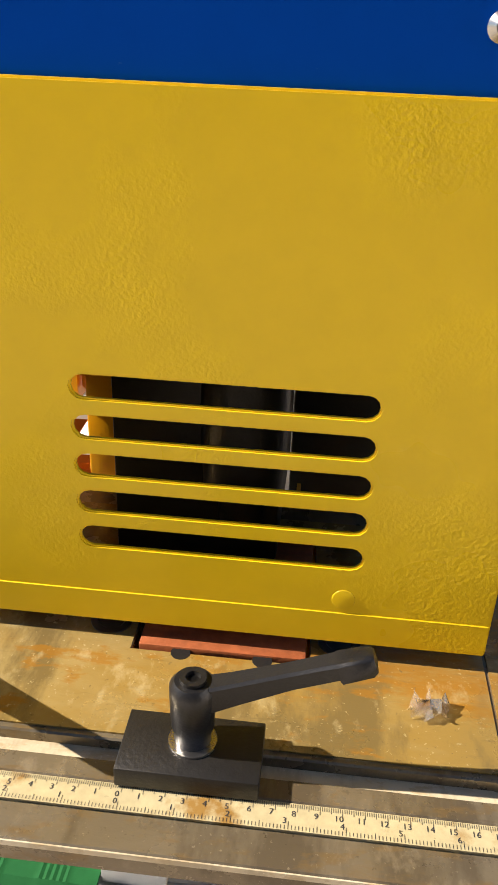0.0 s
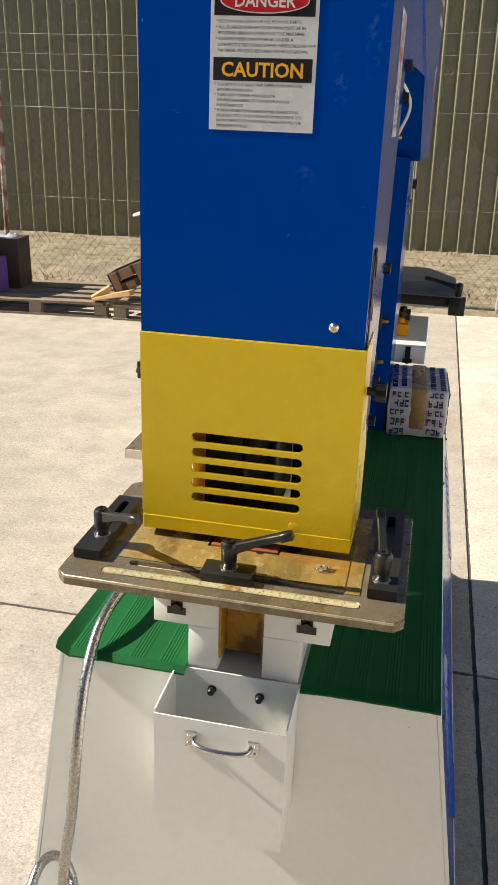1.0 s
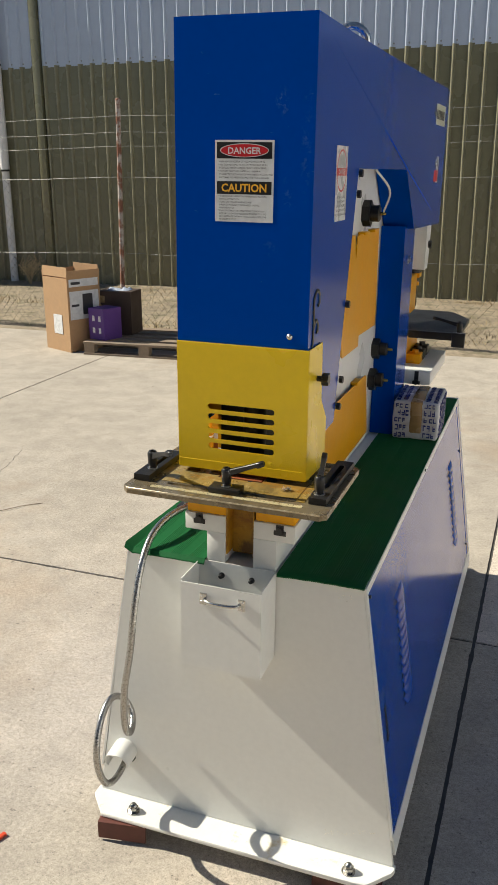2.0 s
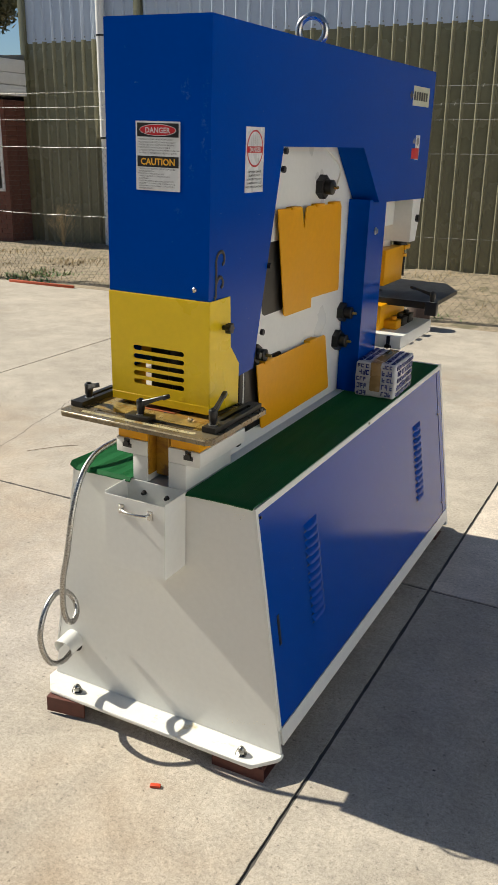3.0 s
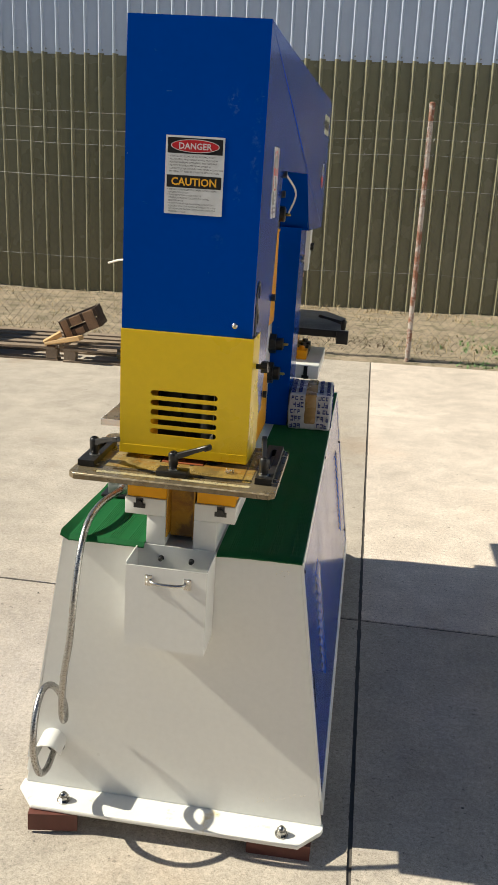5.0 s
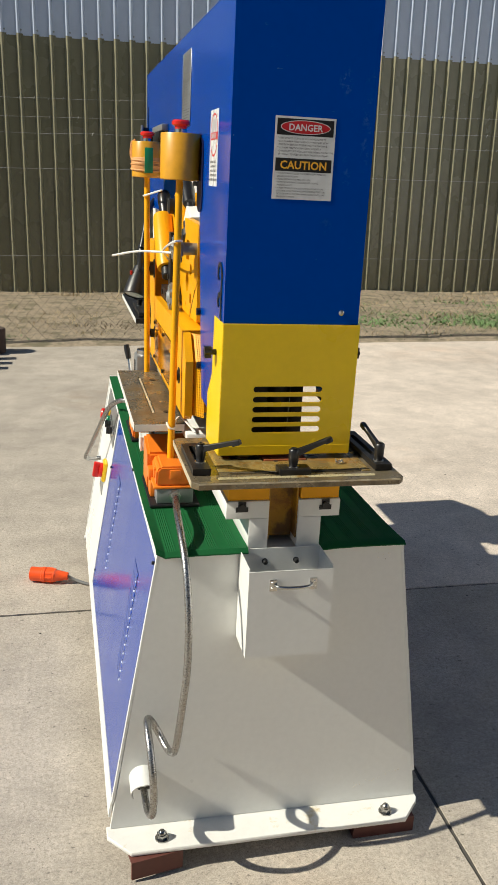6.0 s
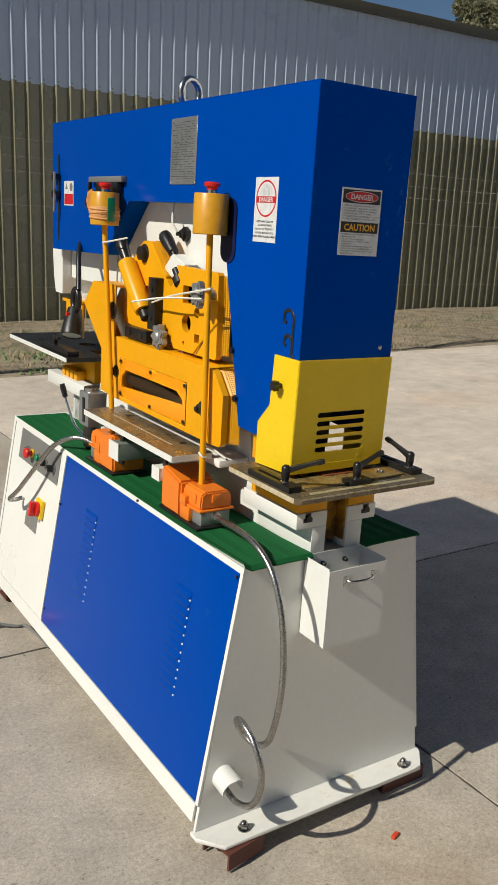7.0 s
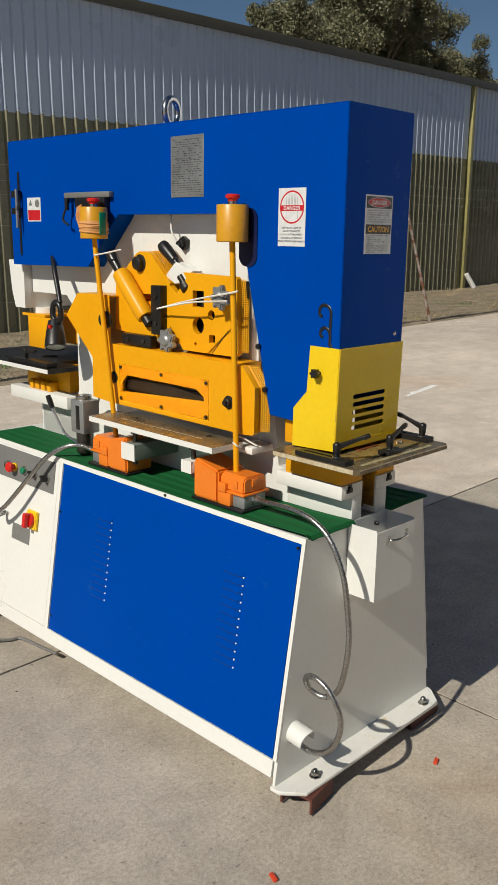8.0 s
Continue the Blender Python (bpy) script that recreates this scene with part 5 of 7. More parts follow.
def shear_side():
    # lower shear guard with a window
    bm = B()
    win = [(0.893, 1.046), (0.868, 1.071), (0.529, 1.070), (0.497, 1.050), (0.491, 1.036), (0.894, 1.014)]
    plate(bm, "x", [(0.354, 0.964), (0.952, 0.966), (0.956, 0.972), (0.956, 1.160), (0.950, 1.167), (0.360, 1.166), (0.354, 1.160)], -0.180, -0.172, [win])
    g = part("shear_guard", bm, GOLD, ironworker, "golden yellow shear guard with a clear window")
    bm = B()
    box(bm, -0.172, -0.08, 0.356, 0.954, 1.155, 1.1655, bevel=0.001)
    box(bm, -0.172, -0.08, 0.356, 0.366, 0.966, 1.155)
    box(bm, -0.172, -0.08, 0.944, 0.954, 0.966, 1.155)
    part("guard_shell", bm, GOLD, g)
    bm = B()
    box(bm, -0.12, -0.10, 0.37, 0.94, 0.97, 1.15)
    part("blade_holder", bm, STEELBLK, g)
    bm = B()
    plate(bm, "x", [(0.49, 1.020), (0.90, 1.022), (0.90, 1.050), (0.70, 1.060), (0.52, 1.044)], -0.160, -0.135)
    part("shear_blade", bm, DARKSTEEL, g, "grey shear blade behind the window")
    bm = B()
    box(bm, -0.1835, -0.1805, 0.472, 0.907, 0.982, 1.105, bevel=0.0008, seg=1)
    w = part("window", bm, ACRYLIC, g, "clear yellowish acrylic window")
    w.visible_shadow = False
    for y in (0.482, 0.690, 0.897):
        for z in (0.992, 1.095):
            bm = B()
            lathe(bm, (-0.1836, y, z), (-1, 0, 0), [(0.0052, 0), (0.0052, 0.004), (0.003, 0.005)], n=12)
            part("window_screw", bm, BLACK, g)
    for y, z in ((0.940, 1.055), (0.388, 1.050)):
        bm = B()
        lathe(bm, (-0.180, y, z), (-1, 0, 0), [(0.020, 0), (0.020, 0.002), (0.013, 0.003), (0.013, 0.013), (0.010, 0.015)], n=18)
        hexnut(bm, (-0.195, y, z), (-1, 0, 0), 0.008, 0.006)
        part("guard_bolt", bm, STEELBLK, g)
    # front wedge plate, hollow behind it, perforated return further in
    bm = B()
    plate(bm, "x", [(0.351, 1.166), (0.333, 1.162), (0.284, 1.105), (0.284, 0.975), (0.292, 0.966), (0.351, 0.962)], -0.180, -0.162)
    wdg = part("wedge_guard", bm, GOLD, ironworker)
    for (ya, za), (yb, zb), k in (((0.333, 1.162), (0.284, 1.105), 12), ((0.284, 1.105), (0.284, 0.975), 21)):
        bm = B()
        vs = [bm.verts.new(c) for c in ((-0.1615, yb + 0.012, zb), (-0.152, yb, zb), (-0.152, ya, za), (-0.1615, ya + 0.012, za))]
        bm.faces.new(vs)
        e = bmesh.ops.extrude_face_region(bm, geom=bm.faces[:])
        bmesh.ops.translate(bm, verts=[q for q in e["geom"] if isinstance(q, bmesh.types.BMVert)], vec=(0.0015, 0.001, 0))
        part("guard_flange", bm, GOLD, wdg)
        bm = B()
        perf_sheet(bm, (-0.152, yb, zb), (0.016, -0.020, 0.0), (0, ya - yb, za - zb), 4, k)
        part("perforated_guard", bm, GOLD, wdg, "perforated yellow mesh guard")
    bm = B()
    box(bm, -0.1615, -0.110, 0.345, 0.351, 0.966, 1.164)
    part("back_wall", bm, GOLD, wdg)
    bm = B()
    box(bm, -0.1612, -0.138, 0.302, 0.3448, 1.038, 1.078, bevel=0.002)
    part("guard_spacer", bm, STEELBLK, wdg, "black spacer block")
    # far wing guard
    bm = B()
    plate(bm, "x", [(0.958, 1.327), (1.138, 1.324), (1.210, 1.243), (1.060, 1.110), (1.062, 0.972), (0.958, 0.966)], -0.180, -0.177)
    box(bm, -0.177, -0.09, 0.96, 1.138, 1.319, 1.324)
    vs = [bm.verts.new(c) for c in ((-0.18, 1.138, 1.323), (-0.18, 1.210, 1.243), (-0.09, 1.210, 1.243), (-0.09, 1.138, 1.323))]
    bm.faces.new(vs)
    vs = [bm.verts.new(c) for c in ((-0.18, 1.210, 1.243), (-0.18, 1.060, 1.110), (-0.09, 1.060, 1.110), (-0.09, 1.210, 1.243))]
    bm.faces.new(vs)
    part("wing_guard", bm, GOLD, ironworker, "angled golden yellow sheet guard")
    # upper cutter blocks
    bm = B()
    holes = [rect(0.513, 0.563, 1.316, 1.365), disc(0.538, 1.260, 0.026), disc(0.480, 1.296, 0.015), rect(0.463, 0.489, 1.213, 1.237), disc(0.550, 1.203, 0.006, 10)]
    plate(bm, "x", [(0.668, 1.374), (0.637, 1.352), (0.591, 1.398), (0.606, 1.417), (0.380, 1.413), (0.373, 1.406), (0.367, 1.190), (0.375, 1.182), (0.477, 1.180), (0.607, 1.179), (0.669, 1.248)], -0.165, -0.147, holes)
    u = part("cutter_block", sink(bm, 0.025), GOLD, ironworker, "golden yellow bar-cutter plate with holes")
    bm = B()
    d = Vector((0, 0.070, -0.075)).normalized()
    q = Matrix((Vector((1, 0, 0)), d, Vector((1, 0, 0)).cross(d))).transposed().to_4x4()
    box(bm, -0.0006, 0.0, 0, 0.103, -0.0012, 0.0012, m=Matrix.Translation((-0.165, 0.407, 1.255)) @ q)
    part("parting_line", sink(bm, 0.025), BLACK, u)
    bm = B()
    box(bm, -0.1045, -0.08, 0.41, 0.67, 1.19, 1.395)
    part("block_back", bm, STEELBLK, u)
    bm = B()
    perf_sheet(bm, (-0.1465, 0.368, 1.195), (0.011, -0.0175, 0.0), (0, 0, 0.155), 3, 25)
    part("perforated_guard", sink(bm, 0.025), GOLD, u, "perforated yellow mesh guard")
    bm = B()
    perf_sheet(bm, (-0.1465, 0.368, 1.3505), (0.007, -0.011, 0.0), (0, 0.006, 0.055), 2, 9)
    part("perforated_guard", sink(bm, 0.025), GOLD, u, "perforated yellow mesh guard")
    bm = B()
    plate(bm, "x", [(0.951, 1.369), (0.842, 1.465), (0.825, 1.474), (0.785, 1.474), (0.769, 1.470), (0.674, 1.380), (0.674, 1.240), (0.692, 1.190), (0.957, 1.215)], -0.160, -0.10, [rect(0.761, 0.817, 1.317, 1.341)])
    v = part("angle_block", sink(bm, 0.022), GOLD, ironworker, "golden yellow angle-shear block")
    bm = B()
    box(bm, -0.0779, -0.0755, 0.72, 0.95, 1.21, 1.36)
    part("block_back", bm, STEELBLK, v)
    bm = B()
    perf_sheet(bm, (-0.152, 0.670, 1.384), (0.060, 0, 0), (0, 0.095, 0.092), 6, 14)
    part("perforated_guard", sink(bm, 0.022), GOLD, v, "perforated yellow mesh guard")
    way = Vector((0, -0.692, -0.722))
    bm = B()
    lathe(bm, (-0.190, 0.886, 1.404), way, [(0.020, -0.004), (0.027, 0), (0.029, 0.02), (0.029, 0.17), (0.026, 0.185)], n=28)
    tb = part("cutter_tube", sink(bm, 0.025), GOLD, ironworker, "yellow hold-down tube")
    bm = B()
    lathe(bm, Vector((-0.190, 0.886, 1.404)) + way * 0.185, way, [(0.017, 0), (0.017, 0.028), (0.014, 0.031)], n=20)
    part("tube_plunger", sink(bm, 0.025), STEELBLK, tb)
    for p, e_, r in (((-0.155, 0.928, 1.402), (-0.155, 0.984, 1.467), 0.019), ((-0.120, 0.690, 1.442), (-0.120, 0.757, 1.495), 0.020)):
        p, d = Vector(p), Vector(e_) - Vector(p)
        L = d.length
        bm = B()
        lathe(bm, p, d, [(0.009, -0.01), (0.010, 0.004), (r * 0.8, 0.006), (r, L * 0.6), (r, L - 0.012), (r * 0.85, L - 0.003), (r * 0.6, L)], n=22)
        part("screw_handle", bm, BLACK, ironworker, "black screw handle")
    bm = B()
    plate(bm, "x", [(0.664, 1.408), (0.617, 1.452), (0.538, 1.426), (0.560, 1.396), (0.618, 1.384)], -0.190, -0.145)
    bmesh.ops.bevel(bm, geom=bm.edges[:], offset=0.002, segments=2, affect="EDGES")
    nb = part("hold_down_nut", sink(bm, 0.06), WHITE, ironworker, "white painted hold-down block")
    bm = B()
    lathe(bm, (-0.180, 0.604, 1.408), (0, -0.62, -0.66), [(0.011, 0), (0.011, 0.028), (0.019, 0.030), (0.020, 0.052), (0.015, 0.056)], n=18)
    part("hold_down_screw", sink(bm, 0.05), STEELBLK, nb)
    bm = B()
    box(bm, -0.165, -0.1385, 0.713, 0.760, 1.216, 1.369, bevel=0.001)
    part("angle_blade", bm, STEELBLK, ironworker, "black angle blade")
    bm = B()
    box(bm, -0.165, -0.1385, 0.764, 0.914, 1.170, 1.206, bevel=0.001)
    part("angle_blade", bm, STEELBLK, ironworker)
    for y, z in ((0.737, 1.335), (0.737, 1.25), (0.80, 1.188), (0.88, 1.188)):
        bm = B()
        cyl(bm, (-0.1655, y, z), (-0.169, y, z), 0.008, n=14)
        part("blade_screw", bm, DARKSTEEL, ironworker)
    for y, z, r in ((0.420, 1.351, 0.031), (0.686, 1.201, 0.034)):
        bm = B()
        n = 42
        lobes = [(y + (r + 0.006 * math.cos(7 * a)) * math.cos(a), z + (r + 0.006 * math.cos(7 * a)) * math.sin(a)) for a in [2 * math.pi * i / n for i in range(n)]]
        x = -0.186 if y < 0.5 else -0.160
        plate(bm, "x", lobes, x - 0.012, x + 0.010)
        bmesh.ops.bevel(bm, geom=[e for e in bm.edges if e.calc_face_angle(0) > 1.2], offset=0.004, segments=2, affect="EDGES")
        lathe(bm, (-0.139, y, z), (-1, 0, 0), [(0.014, 0), (0.016, -x - 0.145), (0.018, -x - 0.126), (0.012, -x - 0.121)], n=18)
        part("star_wheel", bm, GREYCAST, ironworker, "grey cast star wheel")
    for y, z, x in ((0.844, 1.4335, -0.138), (0.975, 1.245, -0.18)):
        bm = B()
        lathe(bm, (x, y, z), (-1, 0, 0), [(0.028, 0), (0.028, 0.002), (0.021, 0.004), (0.021, 0.018), (0.015, 0.021)], n=20)
        part("pivot_pin", bm, STEELBLK, ironworker)
    bm = B()
    hexnut(bm, (-0.076, 0.693, 1.499), (-1, 0, 0), 0.021, 0.014)
    lathe(bm, (-0.090, 0.693, 1.499), (-1, 0, 0), [(0.012, 0), (0.012, 0.010), (0.006, 0.012), (0.006, 0.022)], n=14)
    part("pivot_nut", bm, STEELBLK, ironworker, "black nut with a grease fitting")
    bm = B()
    tube(bm, spline([(-0.108, 0.693, 1.499), (-0.118, 0.712, 1.535), (-0.100, 0.735, 1.585)], 6), 0.003, n=6)
    part("grease_line", bm, TIE, ironworker)
    # feed table of the shear
    root = thing("shear_table", "brown oiled shear feed table with white painted edges", "table", (-0.24, 0.64, 0.92))
    bm = B()
    plate(bm, "z", [(-0.292, 0.338), (-0.17, 0.338), (-0.17, 0.93), (-0.292, 0.93)], 0.922, 0.940, [[(u_, v_) for v_, u_ in slot(0.64, -0.235, 0.40, 0.010)]])
    part("table_plate", bm, TABLEEDGE, root)
    bm = B()
    box(bm, -0.2375, -0.2325, 0.445, 0.835, 0.930, 0.9392)
    part("slot_strip", bm, PALEEDGE, root)
    bm = B()
    box(bm, -0.2935, -0.2922, 0.339, 0.929, 0.9225, 0.9395)
    box(bm, -0.291, -0.171, 0.3365, 0.3378, 0.9225, 0.9395)
    part("painted_edge", bm, WHITE, root, "white painted edge")
    for y in (0.45, 0.80):
        bm = B()
        cyl(bm, (-0.20, y, 0.940), (-0.20, y, 0.9415), 0.009, n=16)
        part("screw", bm, BLACK, root)
    for y0, y1, z0, z1 in ((0.459, 0.502, 0.834, 0.870), (0.729, 0.795, 0.818, 0.871)):
        y = (y0 + y1) / 2
        bm = B()
        box(bm, -0.262, -0.08, y0, y1, z0, z1, bevel=0.001)
        part("bracket", bm, mat("primer_grey_green", (0.16, 0.19, 0.17), 0.5) if y > 0.5 else WHITE, root)
        bm = B()
        box(bm, -0.266, -0.2622, y0 - 0.001, y1 + 0.001, z0 - 0.001, z1 + 0.001)
        part("bracket_end", bm, WHITE, root)
        bm = B()
        cyl(bm, (-0.235, y, z0 - 0.02), (-0.235, y, 0.9215), 0.008, n=12)
        hexnut(bm, (-0.235, y, 0.90), (0, 0, 1), 0.014, 0.012)
        part("levelling_screw", bm, DARKSTEEL, root)
    bm = B()
    box(bm, -0.17, -0.078, 0.30, 0.95, 0.905, 0.925, bevel=0.002)
    part("rear_ledge", bm, WHITE, root)


shear_side()


# ---- foot switches with button poles ----
def foot_switch(y0, near, w):
    r = thing("foot_switch", "orange foot switch with a yellow button pole on the mat", "switch", (-0.205, y0, 0.7545), group="foot switches")
    bm = B()
    box(bm, -0.262, -0.142, min(y0 - w * 0.085, y0 + w * 0.13), max(y0 - w * 0.085, y0 + w * 0.13), 0.7575, 0.766, bevel=0.003)
    part("rubber_base", bm, BLACK, r)
    bm = B()
    plate(bm, "x", [(y0 + w * 0.125, 0.766), (y0 + w * 0.125, 0.872), (y0 + w * 0.118, 0.885), (y0 + w * 0.02, 0.862), (y0 + w * 0.02, 0.766)], -0.258, -0.150)
    bmesh.ops.bevel(bm, geom=bm.edges[:], offset=0.006, segments=2, affect="EDGES")
    part("hood", bm, ORANGE, r, "orange moulded hood")
    def span(p, q):
        return min(y0 + w * p, y0 + w * q), max(y0 + w * p, y0 + w * q)
    bm = B()
    plate(bm, "y", [(-0.248, 0.811), (-0.152, 0.811), (-0.154, 0.846), (-0.166, 0.858), (-0.236, 0.858), (-0.246, 0.848)], *span(-0.076, 0.022))
    bmesh.ops.bevel(bm, geom=bm.edges[:], offset=0.004, segments=2, affect="EDGES")
    part("dome", bm, ORANGE, r, "orange moulded housing")
    bm = B()
    box(bm, -0.253, -0.147, *span(-0.081, 0.022), 0.804, 0.8105, bevel=0.002)
    part("lip", bm, ORANGE, r)
    bm = B()
    box(bm, -0.2565, -0.215, *span(-0.030, 0.0195), 0.766, 0.8035, bevel=0.003)
    box(bm, -0.259, -0.240, *span(-0.012, 0.0195), 0.8035, 0.832, bevel=0.003)
    part("step", bm, ORANGE, r)
    bm = B()
    box(bm, -0.2500, -0.2455, *span(-0.052, -0.034), 0.822, 0.846, bevel=0.0015)
    part("lug", bm, ORANGE, r)
    bm = B()
    box(bm, -0.215, -0.190, *span(-0.0795, -0.074), 0.828, 0.850, bevel=0.0015)
    part("lug", bm, ORANGE, r)
    bm = B()
    box(bm, -0.246, -0.158, *span(-0.078, -0.0305), 0.766, 0.8035, bevel=0.003)
    part("terminal_box", bm, GREYCAST, r, "grey terminal box")
    bm = B()
    lathe(bm, (-0.203, y0 - w * 0.078, 0.788), (0, -w, 0), [(0.014, 0), (0.014, 0.010), (0.011, 0.011), (0.011, 0.022)], n=8)
    part("cable_gland", bm, STEEL, r)
    bx, by = -0.205, y0 - 0.004
    tx, ty = (-0.192, 0.369) if near else (-0.203, 1.0)
    bm = B()
    cyl(bm, (bx, by, 0.845), (tx, ty, 1.51), 0.0085, n=16)
    pole = part("pole", bm, GOLD, r, "yellow steel pole")
    bm = B()
    lathe(bm, (tx, ty, 1.507), (0, 0, 1), [(0.042, 0), (0.0445, 0.002), (0.0445, 0.098), (0.043, 0.1)], n=40)
    part("button_housing", bm, mat("ochre_housing", (0.62, 0.30, 0.012), 0.4), pole, "yellow cylindrical button housing")
    bm = B()
    lathe(bm, (tx, ty, 1.607), (0, 0, 1), [(0.014, 0), (0.014, 0.009)], n=20)
    part("button_collar", bm, STEEL, pole)
    bm = B()
    lathe(bm, (tx, ty, 1.614), (0, 0, 1), [(0.013, 0), (0.014, 0.008), (0.020, 0.011), (0.021, 0.017), (0.017, 0.021)], n=24)
    part("stop_button", bm, RED, pole, "red mushroom button")
    if not near:
        bm = B()
        for k, (z, dz) in enumerate(((1.53, 0.004), (1.54, -0.004), (1.548, 0.006), (1.556, -0.003))):
            pts = [Vector((tx + 0.0462 * math.cos(a), ty + 0.0462 * math.sin(a), z + dz * math.sin(a + k))) for a in [2 * math.pi * i / 28 for i in range(29)]]
            tube(bm, pts, 0.003, n=6)
        lathe(bm, (tx, ty, 1.526), (0, 0, 1), [(0.0448, 0), (0.0462, 0.003), (0.0462, 0.034), (0.0448, 0.037)], n=40)
        for k in range(5):
            f = 0.0022 * k
            tube(bm, spline([(tx - 0.040 + 0.3 * f, ty + 0.024 - f, 1.545), (tx - 0.047 + f, ty + 0.028 - f, 1.575), (tx - 0.044 + f, ty + 0.026 - f, 1.606 + 0.9 * f)], 5), 0.0026, n=6)
        part("twine", bm, mat("orange_twine", (0.62, 0.30, 0.10), 0.7), pole, "wound orange twine")
        bm = B()
        box(bm, tx - 0.012, tx + 0.012, ty - 0.05, ty - 0.0455, 1.52, 1.59, bevel=0.001)
        part("green_tag", bm, GREENBTN, pole, "green tape tag")
    return r


foot_switch(0.332, True, 1)
foot_switch(0.905, False, -1)


def zip_tie(pts, r=0.0028):
    bm = B()
    tube(bm, spline(pts, 6), r, n=6)
    solid("cable_tie", bm, TIE, "white nylon cable tie round the pole", "tie", base=pts[0], group="cable ties")


zip_tie([(-0.170, 0.722, 1.298), (-0.207, 0.53, 1.337), (-0.207, 0.352, 1.370), (-0.190, 0.350, 1.374), (-0.183, 0.37, 1.372)])
zip_tie([(-0.333, 0.517, 1.322), (-0.275, 0.445, 1.340), (-0.207, 0.372, 1.345)])
zip_tie([(-0.215, 0.985, 1.455), (-0.20, 0.95, 1.462), (-0.17, 0.90, 1.475)])
zip_tie([(-0.215, 0.335, 0.945), (-0.21, 0.322, 0.935), (-0.198, 0.325, 0.932), (-0.195, 0.34, 0.94), (-0.18, 0.345, 0.955), (-0.15, 0.30, 0.93)])


# ---- braided hoses ----
def hose(points, label):
    bm = B()
    tube(bm, resample(spline(points, 24), 0.0016), 0.0078, n=14, rib=0.00045)
    solid("metal_hose", bm, mat("braided_hose", (0.40, 0.39, 0.375), 0.30, 0.95, var=0.3, scale=300, fine=620, bump=0.2, bscale=520), label, "hose", base=points[0], group="hoses")


hose([(-0.203, 0.236, 0.788), (-0.208, 0.19, 0.792), (-0.216, 0.10, 0.798), (-0.219, 0.02, 0.785), (-0.217, -0.04, 0.742), (-0.215, -0.083, 0.66), (-0.218, -0.108, 0.55), (-0.227, -0.120, 0.47), (-0.235, -0.114, 0.385), (-0.239, -0.096, 0.332), (-0.247, -0.060, 0.308), (-0.260, -0.027, 0.320), (-0.276, -0.020, 0.350), (-0.290, -0.038, 0.378), (-0.296, -0.075, 0.386), (-0.294, -0.120, 0.360), (-0.290, -0.150, 0.305), (-0.288, -0.147, 0.245), (-0.288, -0.115, 0.187), (-0.292, -0.06, 0.160), (-0.295, -0.002, 0.170)], "braided steel hose looping down the cabinet front")
hose([(-0.203, 1.005, 0.788), (-0.212, 1.03, 0.79), (-0.235, 1.06, 0.803), (-0.270, 1.10, 0.800), (-0.305, 1.17, 0.757), (-0.335, 1.26, 0.66), (-0.365, 1.36, 0.55), (-0.375, 1.43, 0.495), (-0.345, 1.455, 0.48), (-0.318, 1.455, 0.485)], "braided steel hose from foot switch to control door")


